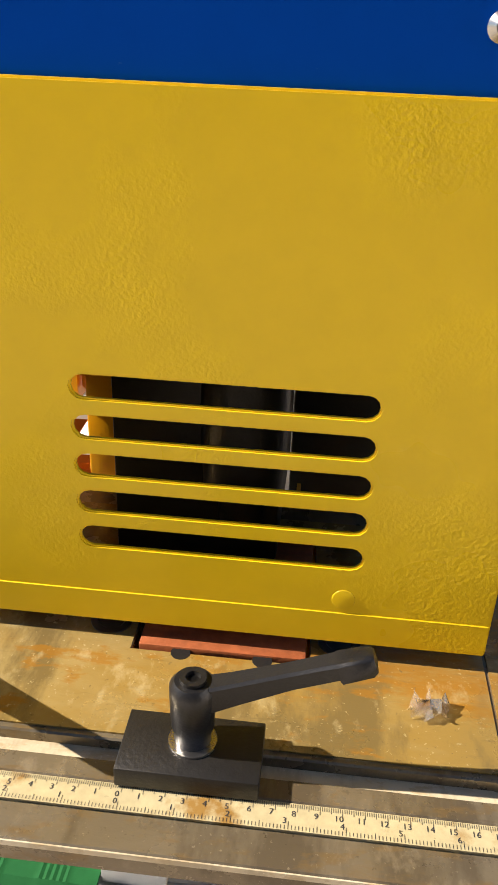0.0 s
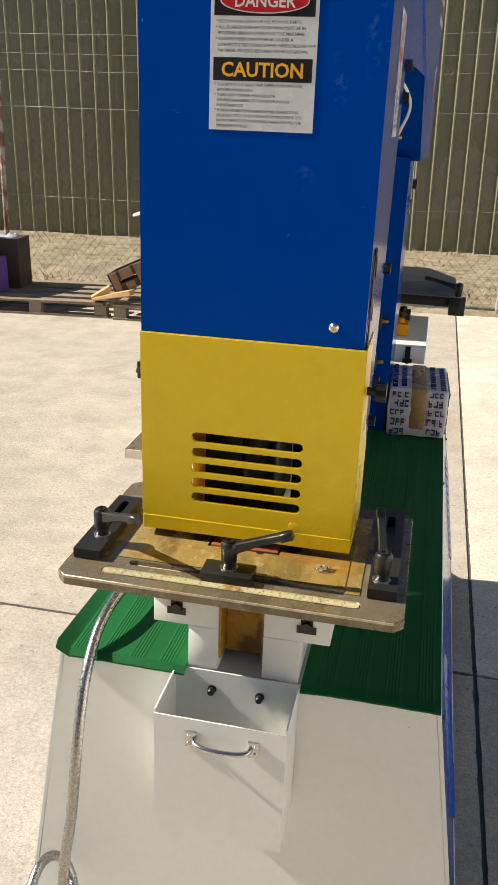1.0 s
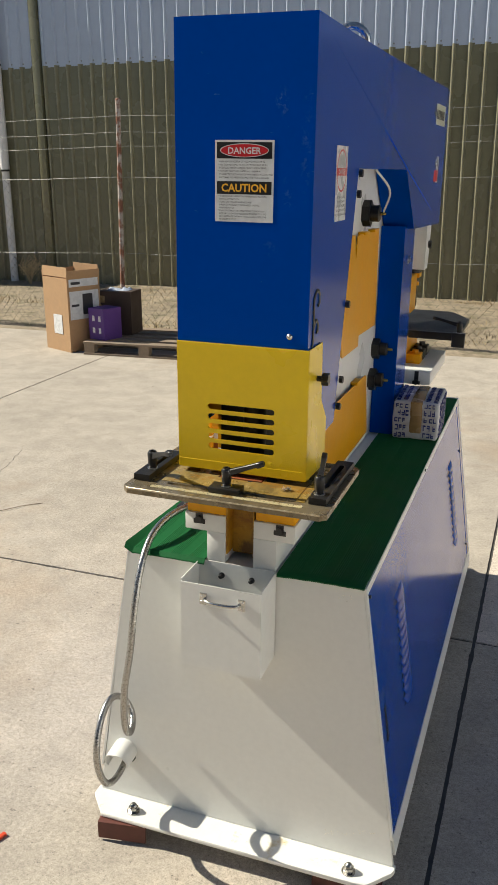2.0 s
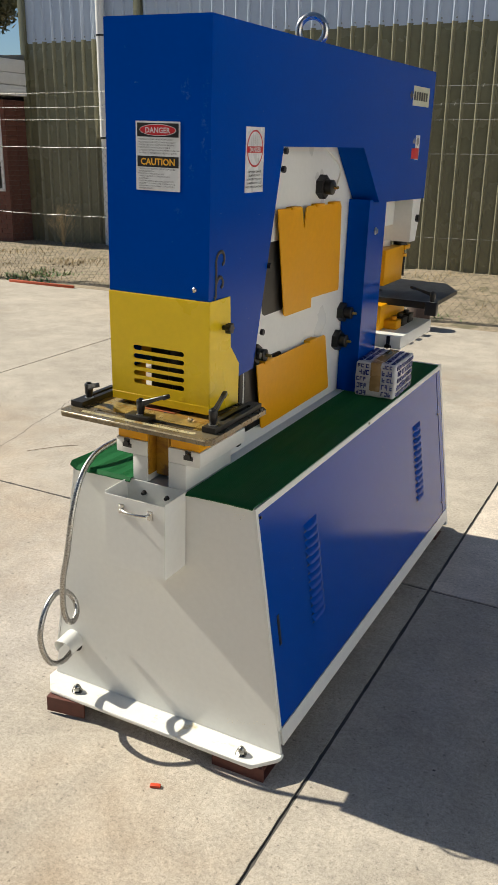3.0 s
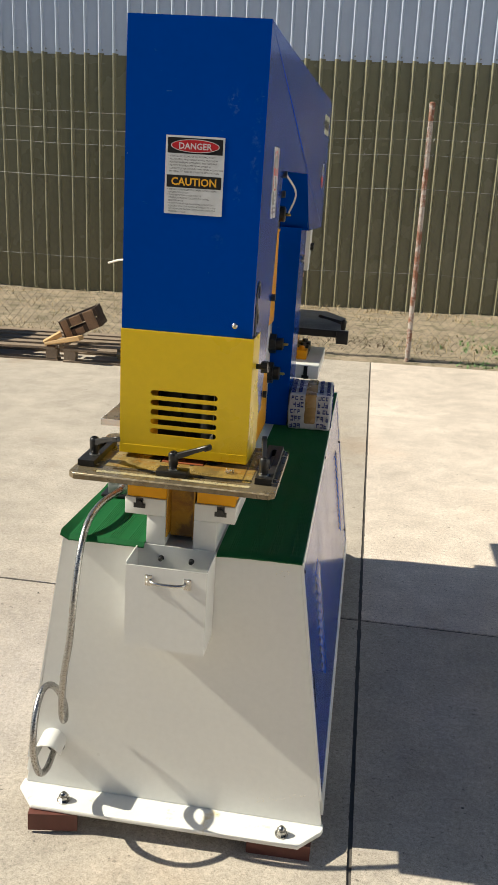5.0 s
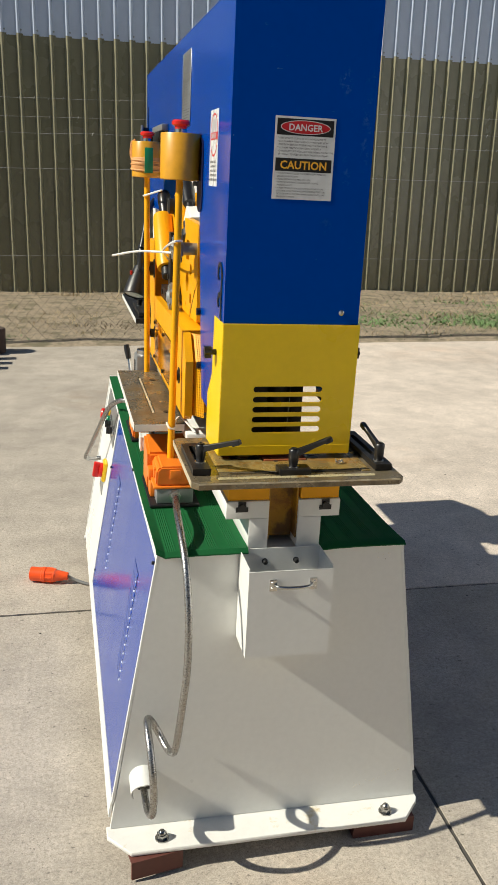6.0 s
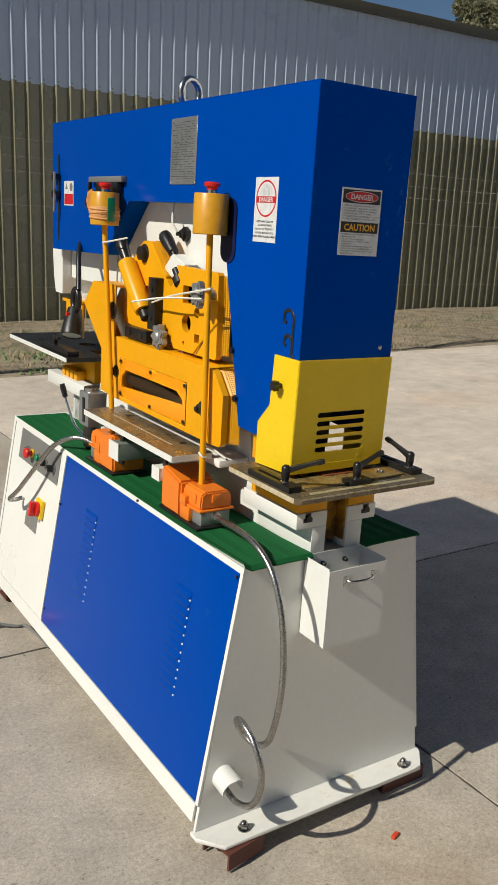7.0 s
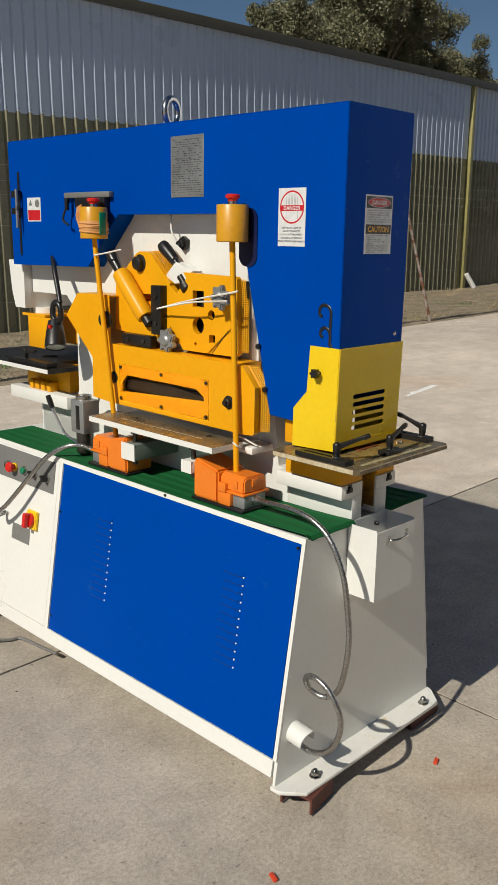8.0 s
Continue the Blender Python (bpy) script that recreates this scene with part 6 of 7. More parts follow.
# ---- rear punching station ----
def rear_station():
    bm = B()
    plate(bm, "x", [(1.595, 1.42), (1.70, 1.42), (1.685, 1.30), (1.665, 1.238), (1.595, 1.238)], -0.11, 0.125)
    head = part("rear_head", bm, WHITE, ironworker, "white rear punch head")
    bm = B()
    hexnut(bm, (0.125, 1.655, 1.325), (1, 0, 0), 0.014, 0.012)
    part("bolt", bm, STEELBLK, head)
    bm = B()
    lathe(bm, (0.075, 1.64, 1.222), (0, 0, 1), [(0.028, 0), (0.028, 0.0155)], n=20)
    part("buffer", bm, STEELBLK, head)
    bm = B()
    lathe(bm, (-0.01, 1.60, 1.185), (0, 0, 1), [(0.03, 0), (0.055, 0.005), (0.055, 0.053)], n=28)
    part("rear_ram", bm, WHITE, ironworker)
    bm = B()
    box(bm, -0.085, 0.06, 1.50, 1.66, 1.205, 1.216, bevel=0.001)
    box(bm, -0.085, -0.075, 1.46, 1.62, 1.085, 1.205, bevel=0.001)
    box(bm, 0.06, 0.098, 1.40, 1.62, 1.09, 1.222, bevel=0.002)
    box(bm, 0.06, 0.105, 1.62, 1.68, 1.205, 1.2215, bevel=0.001)
    part("rear_stripper", bm, GOLD, ironworker, "golden yellow stripper of the rear station")
    bm = B()
    tube(bm, [Vector((0.082 + 0.013 * math.cos(a), 1.65 + 0.013 * math.sin(a), 1.10 + 0.0011 * a)) for a in [0.5 * i for i in range(150)]], 0.0028, n=6)
    part("return_spring", bm, STEELBLK, ironworker, "black coil spring")
    bm = B()
    lathe(bm, (0.082, 1.65, 1.175), (0, 0, 1), [(0.02, 0), (0.02, 0.012), (0.008, 0.013), (0.008, 0.03)], n=16)
    part("spring_seat", bm, GOLD, ironworker)
    bm = B()
    box(bm, -0.075, 0.110, 1.36, 1.66, 0.9275, 1.0215, bevel=0.003)
    part("die_block", bm, GOLD, ironworker, "golden yellow die block")
    for y in (1.45, 1.49, 1.53, 1.57):
        bm = B()
        box(bm, -0.115, -0.076, y - 0.015, y + 0.012, 0.9275, 0.962, bevel=0.002)
        part("die_clamp", bm, GOLD, ironworker)
    for y in (1.44, 1.52, 1.60):
        bm = B()
        box(bm, 0.1105, 0.160, y - 0.03, y + 0.03, 0.9275, 0.961, bevel=0.002)
        hexnut(bm, (0.138, y, 0.961), (0, 0, 1), 0.012, 0.012)
        part("die_clamp", bm, GOLD if y < 1.5 else STEELBLK, ironworker)
    bm = B()
    box(bm, -0.13, 0.215, 1.30, 1.70, 0.880, 0.927, bevel=0.002)
    bracket = part("rear_bracket", bm, WHITE, ironworker, "white rear table bracket")
    # black T laid on the bracket paints the dark of a slot
    bm = B()
    plate(bm, "y", [(0.155, 0.8805), (0.181, 0.8805), (0.181, 0.892), (0.175, 0.892), (0.175, 0.9265), (0.161, 0.9265), (0.161, 0.892), (0.155, 0.892)], 1.2978, 1.2996)
    part("painted_t_slot", bm, BLACK, bracket)
    bm = B()
    hexnut(bm, (0.168, 1.2985, 0.889), (0, -1, 0), 0.010, 0.008)
    part("t_nut", bm, STEELBLK, bracket)
    bm = B()
    box(bm, -0.075, 0.075, 1.30, 1.56, 0.756, 0.8795)
    part("rear_pedestal", bm, WHITE, ironworker)
    root = thing("rear_table", "black oiled steel table of the rear station", "table", (0, 1.62, 1.022))
    bm = B()
    plate(bm, "z", [(-0.205, 1.30), (-0.06, 1.30), (-0.06, 1.45), (0.285, 1.45), (0.285, 1.80), (0.275, 1.81), (0.20, 1.95), (-0.195, 1.95), (-0.205, 1.94)], 1.022, 1.038, [[(u, v) for v, u in slot(1.62, -0.14, 0.3, 0.012)], disc(-0.005, 1.60, 0.035)])
    part("table_plate", bm, STEELBLK, root)
    bm = B()
    box(bm, -0.2065, -0.2052, 1.305, 1.935, 1.0225, 1.0375)
    part("painted_edge", bm, WHITE, root, "worn pale edge")
    for x, y0, y1, hub, tip in ((-0.17, 1.33, 1.60, (-0.175, 1.50), (-0.20, 1.39, 1.098)),):
        c = thing("clamp", "black fence bar clamped on the rear table", "clamp", (x, (y0 + y1) / 2, 1.0385), group="clamps on the rear table")
        bm = B()
        box(bm, x - 0.022, x + 0.022, y0, y1, 1.0385, 1.056, bevel=0.001)
        part("block", bm, STEELBLK, c)
        lever(c, hub, 1.056, tip)
    c = thing("clamp", "black stop bar clamped along the edge of the rear table", "clamp", (0.14, 1.42, 1.0), group="clamps on the rear table")
    bm = B()
    box(bm, 0.02, 0.3025, 1.432, 1.4495, 1.016, 1.042, bevel=0.001)
    part("bar", bm, STEELBLK, c)
    bm = B()
    box(bm, 0.264, 0.308, 1.404, 1.4318, 0.998, 1.048, bevel=0.002)
    part("block", bm, BLACK, c)
    lever(c, (0.287, 1.418), 1.048, (0.192, 1.445, 1.092))
    # work lamp on a gooseneck
    lamp = thing("work_lamp", "black gooseneck work lamp on the machine frame", "lamp", (-0.12, 1.36, 1.38))
    bm = B()
    tube(bm, spline([(-0.13, 1.36, 1.45), (-0.165, 1.30, 1.405), (-0.185, 1.25, 1.33), (-0.196, 1.222, 1.285)], 10), 0.0085, n=10, rib=0.001)
    part("gooseneck", bm, BLACK, lamp)
    bm = B()
    tube(bm, [Vector((-0.196, 1.245 + 0.026 * math.sin(a), 1.250 + 0.036 * math.cos(a))) for a in [2 * math.pi * k / 28 for k in range(29)]], 0.0105, n=10)
    part("lamp_bow", bm, BLACK, lamp)
    d = Vector((-0.30, -0.42, -1)).normalized()
    top = Vector((-0.190, 1.268, 1.222))
    bm = B()
    lathe(bm, top, d, [(0.014, 0), (0.024, 0.006), (0.029, 0.030), (0.034, 0.062), (0.0375, 0.094), (0.0375, 0.104), (0.034, 0.106), (0.0335, 0.100)], n=32)
    part("lamp_head", bm, BLACK, lamp)
    bm = B()
    lathe(bm, top + d * 0.099, d, [(0.0335, 0), (0.032, 0.003), (0.015, 0.005)], n=24)
    part("lens", bm, mat("frosted_lens", (0.42, 0.44, 0.42), 0.2), lamp, "frosted glass lens")
    bm = B()
    box(bm, -0.231, -0.224, 1.236, 1.252, 1.196, 1.208)
    part("badge", bm, RED, lamp)
    # lubrication pump
    pump = thing("oil_pump", "grey hand lubrication pump with a lever on the mat", "pump", (-0.19, 1.10, 0.7545))
    bm = B()
    box(bm, -0.225, -0.155, 1.062, 1.140, 0.84, 0.958, bevel=0.006)
    part("tank", bm, GREYCAST, pump)
    bm = B()
    lathe(bm, (-0.19, 1.105, 0.958), (0, 0, 1), [(0.029, 0), (0.029, 0.012), (0.027, 0.014)], n=30)
    part("filler_cap", bm, STEEL, pump, "round metal filler cap")
    bm = B()
    box(bm, -0.2275, -0.225, 1.085, 1.104, 0.855, 0.94, bevel=0.001)
    part("sight_glass", bm, BLACK, pump, "dark sight glass")
    bm = B()
    lathe(bm, (-0.19, 1.105, 0.7575), (0, 0, 1), [(0.018, 0), (0.03, 0.01), (0.03, 0.083)], n=20)
    part("pump_body", bm, DARKSTEEL, pump)
    bm = B()
    tube(bm, spline([(-0.215, 1.115, 0.80), (-0.225, 1.18, 0.83), (-0.235, 1.24, 0.915)], 6), 0.005, n=8)
    part("pump_lever", bm, STEEL, pump)
    bm = B()
    lathe(bm, (-0.2345, 1.238, 0.912), Vector((-0.01, 0.02, 0.06)), [(0.009, 0), (0.0105, 0.03), (0.009, 0.048)], n=14)
    part("lever_grip", bm, BLACK, pump)
    for k in range(3):
        bm = B()
        tube(bm, spline([(-0.17 + 0.006 * k, 1.08, 0.90), (-0.15, 1.06 - 0.01 * k, 1.0 + 0.03 * k), (-0.11, 1.12, 1.15 + 0.02 * k), (-0.085, 1.15, 1.38 + 0.02 * k)], 10), 0.002, n=6)
        part("oil_line", bm, GALV, pump)


rear_station()


# ---- signs and plates ----
def front_sign():
    root = thing("warning_sign", "white vinyl danger and caution label on the blue front", "label", (-0.0035, 0.0133, 1.558), group="warning labels")
    m = pose(-0.0035, 0.0133, 1.558, 90, 0, 0)
    w, h = 0.0595, 0.075
    bm = B()
    box(bm, -w, w, -h, h, 0, 0.0004, m=m)
    part("sheet", bm, SIGNWHITE, root)
    bm = B()
    quad(bm, m, -w + 0.004, w - 0.004, h - 0.0335, h - 0.004, 0.0006)
    quad(bm, m, -w + 0.004, w - 0.004, -0.0235, -0.0005 + 0.0008, 0.0006)
    part("black_band", bm, SIGNBLACK, root)
    bm = B()
    bm.faces.new([bm.verts.new(m @ Vector((0.049 * math.cos(a), h - 0.0187 + 0.0125 * math.sin(a), 0.0008))) for a in [2 * math.pi * i / 40 for i in range(40)]])
    part("oval", bm, SIGNWHITE, root)
    bm = B()
    bm.faces.new([bm.verts.new(m @ Vector((0.0475 * math.cos(a), h - 0.0187 + 0.0112 * math.sin(a), 0.0010))) for a in [2 * math.pi * i / 40 for i in range(40)]])
    part("oval", bm, SIGNRED, root, "red oval")
    bm = B()
    letters(bm, "DANGER", 0.0165, m @ Matrix.Translation((0, h - 0.0247, 0.0012)), bold=0.0003)
    part("lettering", bm, SIGNWHITE, root)
    bm = B()
    letters(bm, "CAUTION", 0.0205, m @ Matrix.Translation((0, -0.0187, 0.0008)), bold=0.0005)
    part("lettering", bm, SIGNGOLD, root)
    bm = B()
    top = ("* KEEP HA" "NDS CLEAR OF ALL MOVING PARTS", "* ALL GUARDS AND HOLD-DOWNS MUST BE IN", "  POSITION BEFORE OPERATING THE MACHINE", "* ALWAYS POSITION MATERIAL UNDER A", "  CORRECTLY SET HOLD-DOWN. NEVER ALLOW THE", "  MATERIAL TO FEED BEYOND THE HOLD-DOWN")
    low = ("* THOROUGHLY READ THE OPERATION MANUAL", "  BEFORE OPERATION", "* TURN OFF POWER AND ISOLATE", "  WHEN CHANGING TOOLING OR DOING", "  MAINTENANCE", "* IF ANY PROBLEM OR ABNORMAL CONDITION", "  OCCURS, STOP THE MACHINE IMMEDIATELY. DO", "  NOT OPERATE THE MACHINE AGAIN UNTIL THE", "  PROBLEM IS FIXED")
    for i, t in enumerate(top):
        letters(bm, t, 0.0046, m @ Matrix.Translation((-w + 0.006, h - 0.0405 - 0.0058 * i, 0.0006)), centre=False)
    part("small_print", bm, INK, root)
    bm = B()
    for i, t in enumerate(low):
        letters(bm, t, 0.0044, m @ Matrix.Translation((-w + 0.006, -0.0290 - 0.00535 * i, 0.0006)), centre=False)
    part("small_print", bm, INK, root)


front_sign()


def side_sign(m, base):
    root = thing("warning_sign", "white danger label with a red ring on blue steel", "label", base, group="warning labels")
    w, h = 0.048, 0.075
    bm = B()
    box(bm, -w, w, -h, h, 0, 0.0004, m=m)
    part("sheet", bm, SIGNWHITE, root)
    bm = B()
    n = 40
    for r0, r1 in ((0.0425, 0.0385),):
        a = [bm.verts.new(m @ Vector((r0 * math.cos(2 * math.pi * i / n), 0.026 + r0 * math.sin(2 * math.pi * i / n), 0.0007))) for i in range(n)]
        b = [bm.verts.new(m @ Vector((r1 * math.cos(2 * math.pi * i / n), 0.026 + r1 * math.sin(2 * math.pi * i / n), 0.0007))) for i in range(n)]
        for i in range(n):
            bm.faces.new((a[i], a[(i + 1) % n], b[(i + 1) % n], b[i]))
    part("ring", bm, SIGNRED, root, "red ring")
    bm = B()
    for x, y0, y1 in ((-0.016, 0.030, 0.050), (-0.0055, 0.032, 0.058), (0.005, 0.032, 0.059), (0.0155, 0.030, 0.053)):
        for dx in (-0.0035, 0.0035):
            quad(bm, m, x + dx - 0.0004, x + dx + 0.0004, y0, y1, 0.0006)
    for dx in (-0.02, 0.02):
        quad(bm, m, dx - 0.0004, dx + 0.0004, -0.004, 0.016, 0.0006)
    part("outline", bm, GREYPLATE, root)
    bm = B()
    quad(bm, m, -0.0405, 0.0405, 0.0165, 0.031, 0.0009)
    part("band", bm, SIGNRED, root)
    bm = B()
    letters(bm, "DANGER", 0.0145, m @ Matrix.Translation((0, 0.0188, 0.0010)), bold=0.0003)
    part("lettering", bm, SIGNWHITE, root)
    bm = B()
    for i, t in enumerate(("KEEP HA" "NDS CLEAR OF", "ALL MOVING PARTS", "ALWAYS PUT THE SAFETY", "GUARDS BACK IN PLACE", "WHILE OPERATING MACHINERY")):
        letters(bm, t, 0.0066, m @ Matrix.Translation((0, -0.0290 - 0.0088 * i, 0.0006)), bold=0.0001)
    part("small_print", bm, INK, root)


side_sign(pose(0.1344, 0.226, 1.554, 90, 0, 90), (0.1344, 0.226, 1.554))
side_sign(pose(-0.1468, 0.191, 1.574, 90, 0, -90), (-0.1468, 0.191, 1.574))


def small_sign(m, base, w, h):
    root = thing("warning_sign", "small white pictogram label with a red lower half", "label", base, group="small labels")
    bm = B()
    box(bm, -w, w, -h, h, 0, 0.0004, m=m)
    part("sheet", bm, SIGNWHITE, root)
    bm = B()
    quad(bm, m, -w + 0.004, w - 0.004, -h + 0.004, -0.002, 0.0007)
    part("red_half", bm, SIGNRED, root)
    bm = B()
    for c in (-w / 2, w / 2):
        bm.faces.new([bm.verts.new(m @ Vector((c + 0.014 * math.cos(a), h / 2 + 0.014 * math.sin(a), 0.0006))) for a in ([2 * math.pi * (i + 0.75) / 3 for i in range(3)] if c < 0 else [2 * math.pi * i / 20 for i in range(20)])])
    part("pictogram", bm, GREYPLATE, root)


small_sign(pose(-0.1468, 1.443, 1.605, 90, 0, -90), (-0.1468, 1.443, 1.605), 0.044, 0.042)
small_sign(pose(skin_x(1, 1.44) + 0.0006, 1.44, 1.587, 90, 0, 88.6), (0.16, 1.44, 1.587), 0.044, 0.042)


def plates():
    m = pose(skin_x(1, 1.43) + 0.0008, 1.43, 1.757, 90, 0, 88.6)
    root = thing("maker_plate", "pale maker's plate with a dark emblem", "plate", (0.16, 1.43, 1.757))
    bm = B()
    box(bm, -0.115, 0.115, -0.032, 0.032, 0, 0.0006, m=m)
    part("sheet", bm, mat("cream_plate", (0.52, 0.53, 0.42), 0.35), root)
    bm = B()
    bm.faces.new([bm.verts.new(m @ Vector(c)) for c in ((-0.10, 0, 0.001), (-0.083, -0.017, 0.001), (-0.066, 0, 0.001), (-0.083, 0.017, 0.001))])
    for k in range(6):
        quad(bm, m, -0.055 + 0.026 * k, -0.037 + 0.026 * k, -0.014, 0.014, 0.001)
    part("emblem", bm, INK, root, "plain dark emblem blocks")
    m = pose(-0.1472, 0.6065, 1.72, 90, 0, -90)
    root = thing("data_plate", "grey etched data plate with small print rows", "plate", (-0.1472, 0.6065, 1.72))
    bm = B()
    box(bm, -0.0725, 0.0725, -0.087, 0.087, 0, 0.001, m=m, bevel=0.0003, seg=1)
    part("sheet", bm, NAMEPLATE, root)
    bm = B()
    rnd = random.Random(5)
    for k in range(5):
        quad(bm, m, -0.066, 0.066, 0.055 - 0.034 * k, 0.0556 - 0.034 * k, 0.0013)
    for k in range(4):
        quad(bm, m, -0.036 + 0.024 * k, -0.0354 + 0.024 * k, -0.08, 0.055, 0.0013)
    for i in range(24):
        v = 0.074 - 0.0064 * i
        x = -0.064
        while x < 0.058:
            ln = rnd.uniform(0.003, 0.014)
            if rnd.random() < 0.75:
                quad(bm, m, x, min(x + ln, 0.064), v, v + 0.0017, 0.0013)
            x += ln + 0.005
    part("small_print", bm, INK, root)
    for u in (-0.067, 0.067):
        for v in (-0.082, 0.082):
            bm = B()
            lathe(bm, m @ Vector((u, v, 0.001)), (-1, 0, 0), [(0.003, 0), (0.002, 0.001)], n=10)
            part("rivet", bm, STEEL, root)
    # magnetic rack and latch on the sunny side
    bm = B()
    box(bm, -0.166, -0.147, 0.965, 1.222, 1.640, 1.658, bevel=0.002)
    solid("tool_rail", bm, GREYPLATE, "grey magnetic tool rail on the blue side", "rail", base=(-0.15, 1.09, 1.65))
    bm = B()
    box(bm, -0.176, -0.166, 1.19, 1.205, 1.60, 1.64, bevel=0.001)
    tube(bm, spline([(-0.172, 1.2, 1.61), (-0.18, 1.21, 1.57), (-0.172, 1.19, 1.55)], 6), 0.004, n=8)
    solid("rail_hook", bm, BLACK, "black hook hanging on the tool rail", "hook", base=(-0.17, 1.2, 1.6))
    bm = B()
    box(bm, -0.172, -0.147, 0.985, 1.150, 1.608, 1.6395, bevel=0.003)
    solid("magnet_block", bm, BLACK, "black magnet block under the tool rail", "block", base=(-0.15, 1.07, 1.62))
    root = thing("side_latch", "tall black slot with two black catches", "latch", (-0.147, 1.541, 1.59))
    bm = B()
    plate(bm, "x", rrect(1.534, 1.548, 1.44, 1.74, 0.006), -0.1482, -0.147)
    part("slot_trim", bm, BLACK, root)
    for z in (1.60, 1.66):
        bm = B()
        box(bm, -0.166, -0.1484, 1.52, 1.568, z - 0.012, z + 0.012, bevel=0.002)
        part("catch", bm, BLACK, root)
        bm = B()
        box(bm, -0.1745, -0.1662, 1.516, 1.526, z - 0.060, z + 0.018, bevel=0.0015)
        part("latch_lever", bm, GREYCAST, root, "grey cast latch lever")
    # recess painted as a dark oval plate, and oil nipple by the near pole
    bm = B()
    plate(bm, "x", rrect(0.315, 0.385, 1.44, 1.60, 0.03), -0.1495, -0.147)
    part("recess_plate", bm, mat("navy_recess", (0.004, 0.008, 0.05), 0.4), ironworker, "dark oval plate painting a rounded recess")


plates()


def screws_on_skin():
    for s in (-1, 1):
        for y, z in ((0.30, 1.22), (0.272, 1.10)) if s < 0 else ():
            bm = B()
            hexnut(bm, (-0.147, y, z), (-1, 0, 0), 0.0085, 0.009)
            part("bolt", bm, BLACK, ironworker)


screws_on_skin()


# ---- wrapped parcel on the mat ----
def parcel():
    root = thing("parcel", "parcel wrapped in printed white film with brown tape", "parcel", (0.208, 1.17, 0.7575))
    m = Matrix.Translation((0.206, 1.165, 0.7578)) @ pose(0, 0, 0, 0, 0, 2.0)
    w, d, h = 0.073, 0.112, 0.124
    bm = B()
    box(bm, -w, w, -d, d, 0.0, h, bevel=0.009, m=m, seg=3)
    bmesh.ops.subdivide_edges(bm, edges=bm.edges[:], cuts=4, use_grid_fill=True)
    for v in bm.verts:
        v.co += Vector((noise.noise(v.co * 34), noise.noise(v.co * 34 + Vector((5, 0, 0))), noise.noise(v.co * 34 + Vector((0, 7, 0))) * 0.9)) * 0.0034
        v.co.z = max(v.co.z, 0.7578)
    part("wrapping", bm, WRAP, root)
    bm = B()
    box(bm, -0.020, 0.022, -d - 0.003, d + 0.003, 0.02, h + 0.003, bevel=0.008, m=m, seg=2)
    part("tape", bm, TAPE, root, "brown packing tape")
    rnd = random.Random(3)
    bm = B()
    def glyphs(face, a, b, low, high, step):
        """Letter-like dark strokes along a face, from a to b."""
        u = a
        while u < b - step * 0.8:
            g = step * rnd.uniform(0.6, 0.8)
            stem = rnd.choice((0, g * 0.72))
            face(u + stem, low, g * 0.28, high)
            for k in rnd.sample((0, 0.38, 0.76), rnd.choice((1, 2, 2))):
                face(u, low + k * high, g, high * 0.24)
            u += step * rnd.choice((1, 1, 1, 1.4))
    def front_face(u, v, a, b):
        box(bm, u, u + a, -d - 0.0032, -d, v, v + b, m=m)
    def side_face(u, v, a, b):
        box(bm, w - 0.001, w + 0.0032, u, u + a, v, v + b, m=m)
    def top_face(u, v, a, b):
        box(bm, v, v + b, u, u + a, h - 0.001, h + 0.0030, m=m)
    for low, high in ((0.006, 0.015), (0.029, 0.018), (0.056, 0.014), (0.078, 0.018), (0.103, 0.013)):
        glyphs(front_face, -w + 0.006 + rnd.uniform(0, 0.01), -0.022, low, high, 0.0125)
        glyphs(front_face, 0.026, w - 0.004, low + 0.004, high, 0.0125)
        glyphs(side_face, -d + 0.008 + rnd.uniform(0, 0.02), d - 0.006, low, high, 0.0135)
    for v in (-0.066, -0.044, 0.028, 0.052):
        glyphs(top_face, -d + 0.008 + rnd.uniform(0, 0.02), d - 0.006, v, 0.013, 0.0135)
    tagged(part("print", bm, BLUEINK, root, "dark blue printed bars"), kind="stuff")


parcel()

# ---- packing under the feet, scraps on the slab ----
def packers():
    for x0, x1, y0, turn in ((-0.338, -0.218, -0.088, 1), (0.208, 0.362, -0.060, 0), (-0.34, -0.22, 1.60, 0), (0.21, 0.36, 1.60, 0)):
        bm = B()
        c = ((x0 + x1) / 2, y0 + 0.05)
        hw = (x1 - x0) / 2
        if turn:
            plate(bm, "x", [(-0.05, 0.0), (-0.044, 0.0), (-0.044, 0.040), (0.044, 0.040), (0.044, 0.0), (0.05, 0.0), (0.05, 0.047), (-0.05, 0.047)], -hw, hw)
        else:
            plate(bm, "x", [(-0.05, 0.0), (0.05, 0.0), (0.05, 0.006), (-0.043, 0.007), (-0.043, 0.040), (0.05, 0.041), (0.05, 0.047), (-0.05, 0.047)], -hw, hw)
        bmesh.ops.transform(bm, matrix=Matrix.Translation((c[0], c[1], 0)) @ pose(0, 0, 0, 0, 0, 10 if turn else 0), verts=bm.verts)
        solid("steel_packer", bm, BROWNSTEEL, "short red-brown steel channel under the cabinet foot", "packer", base=(c[0], c[1], 0), group="packers under the cabinet")


packers()


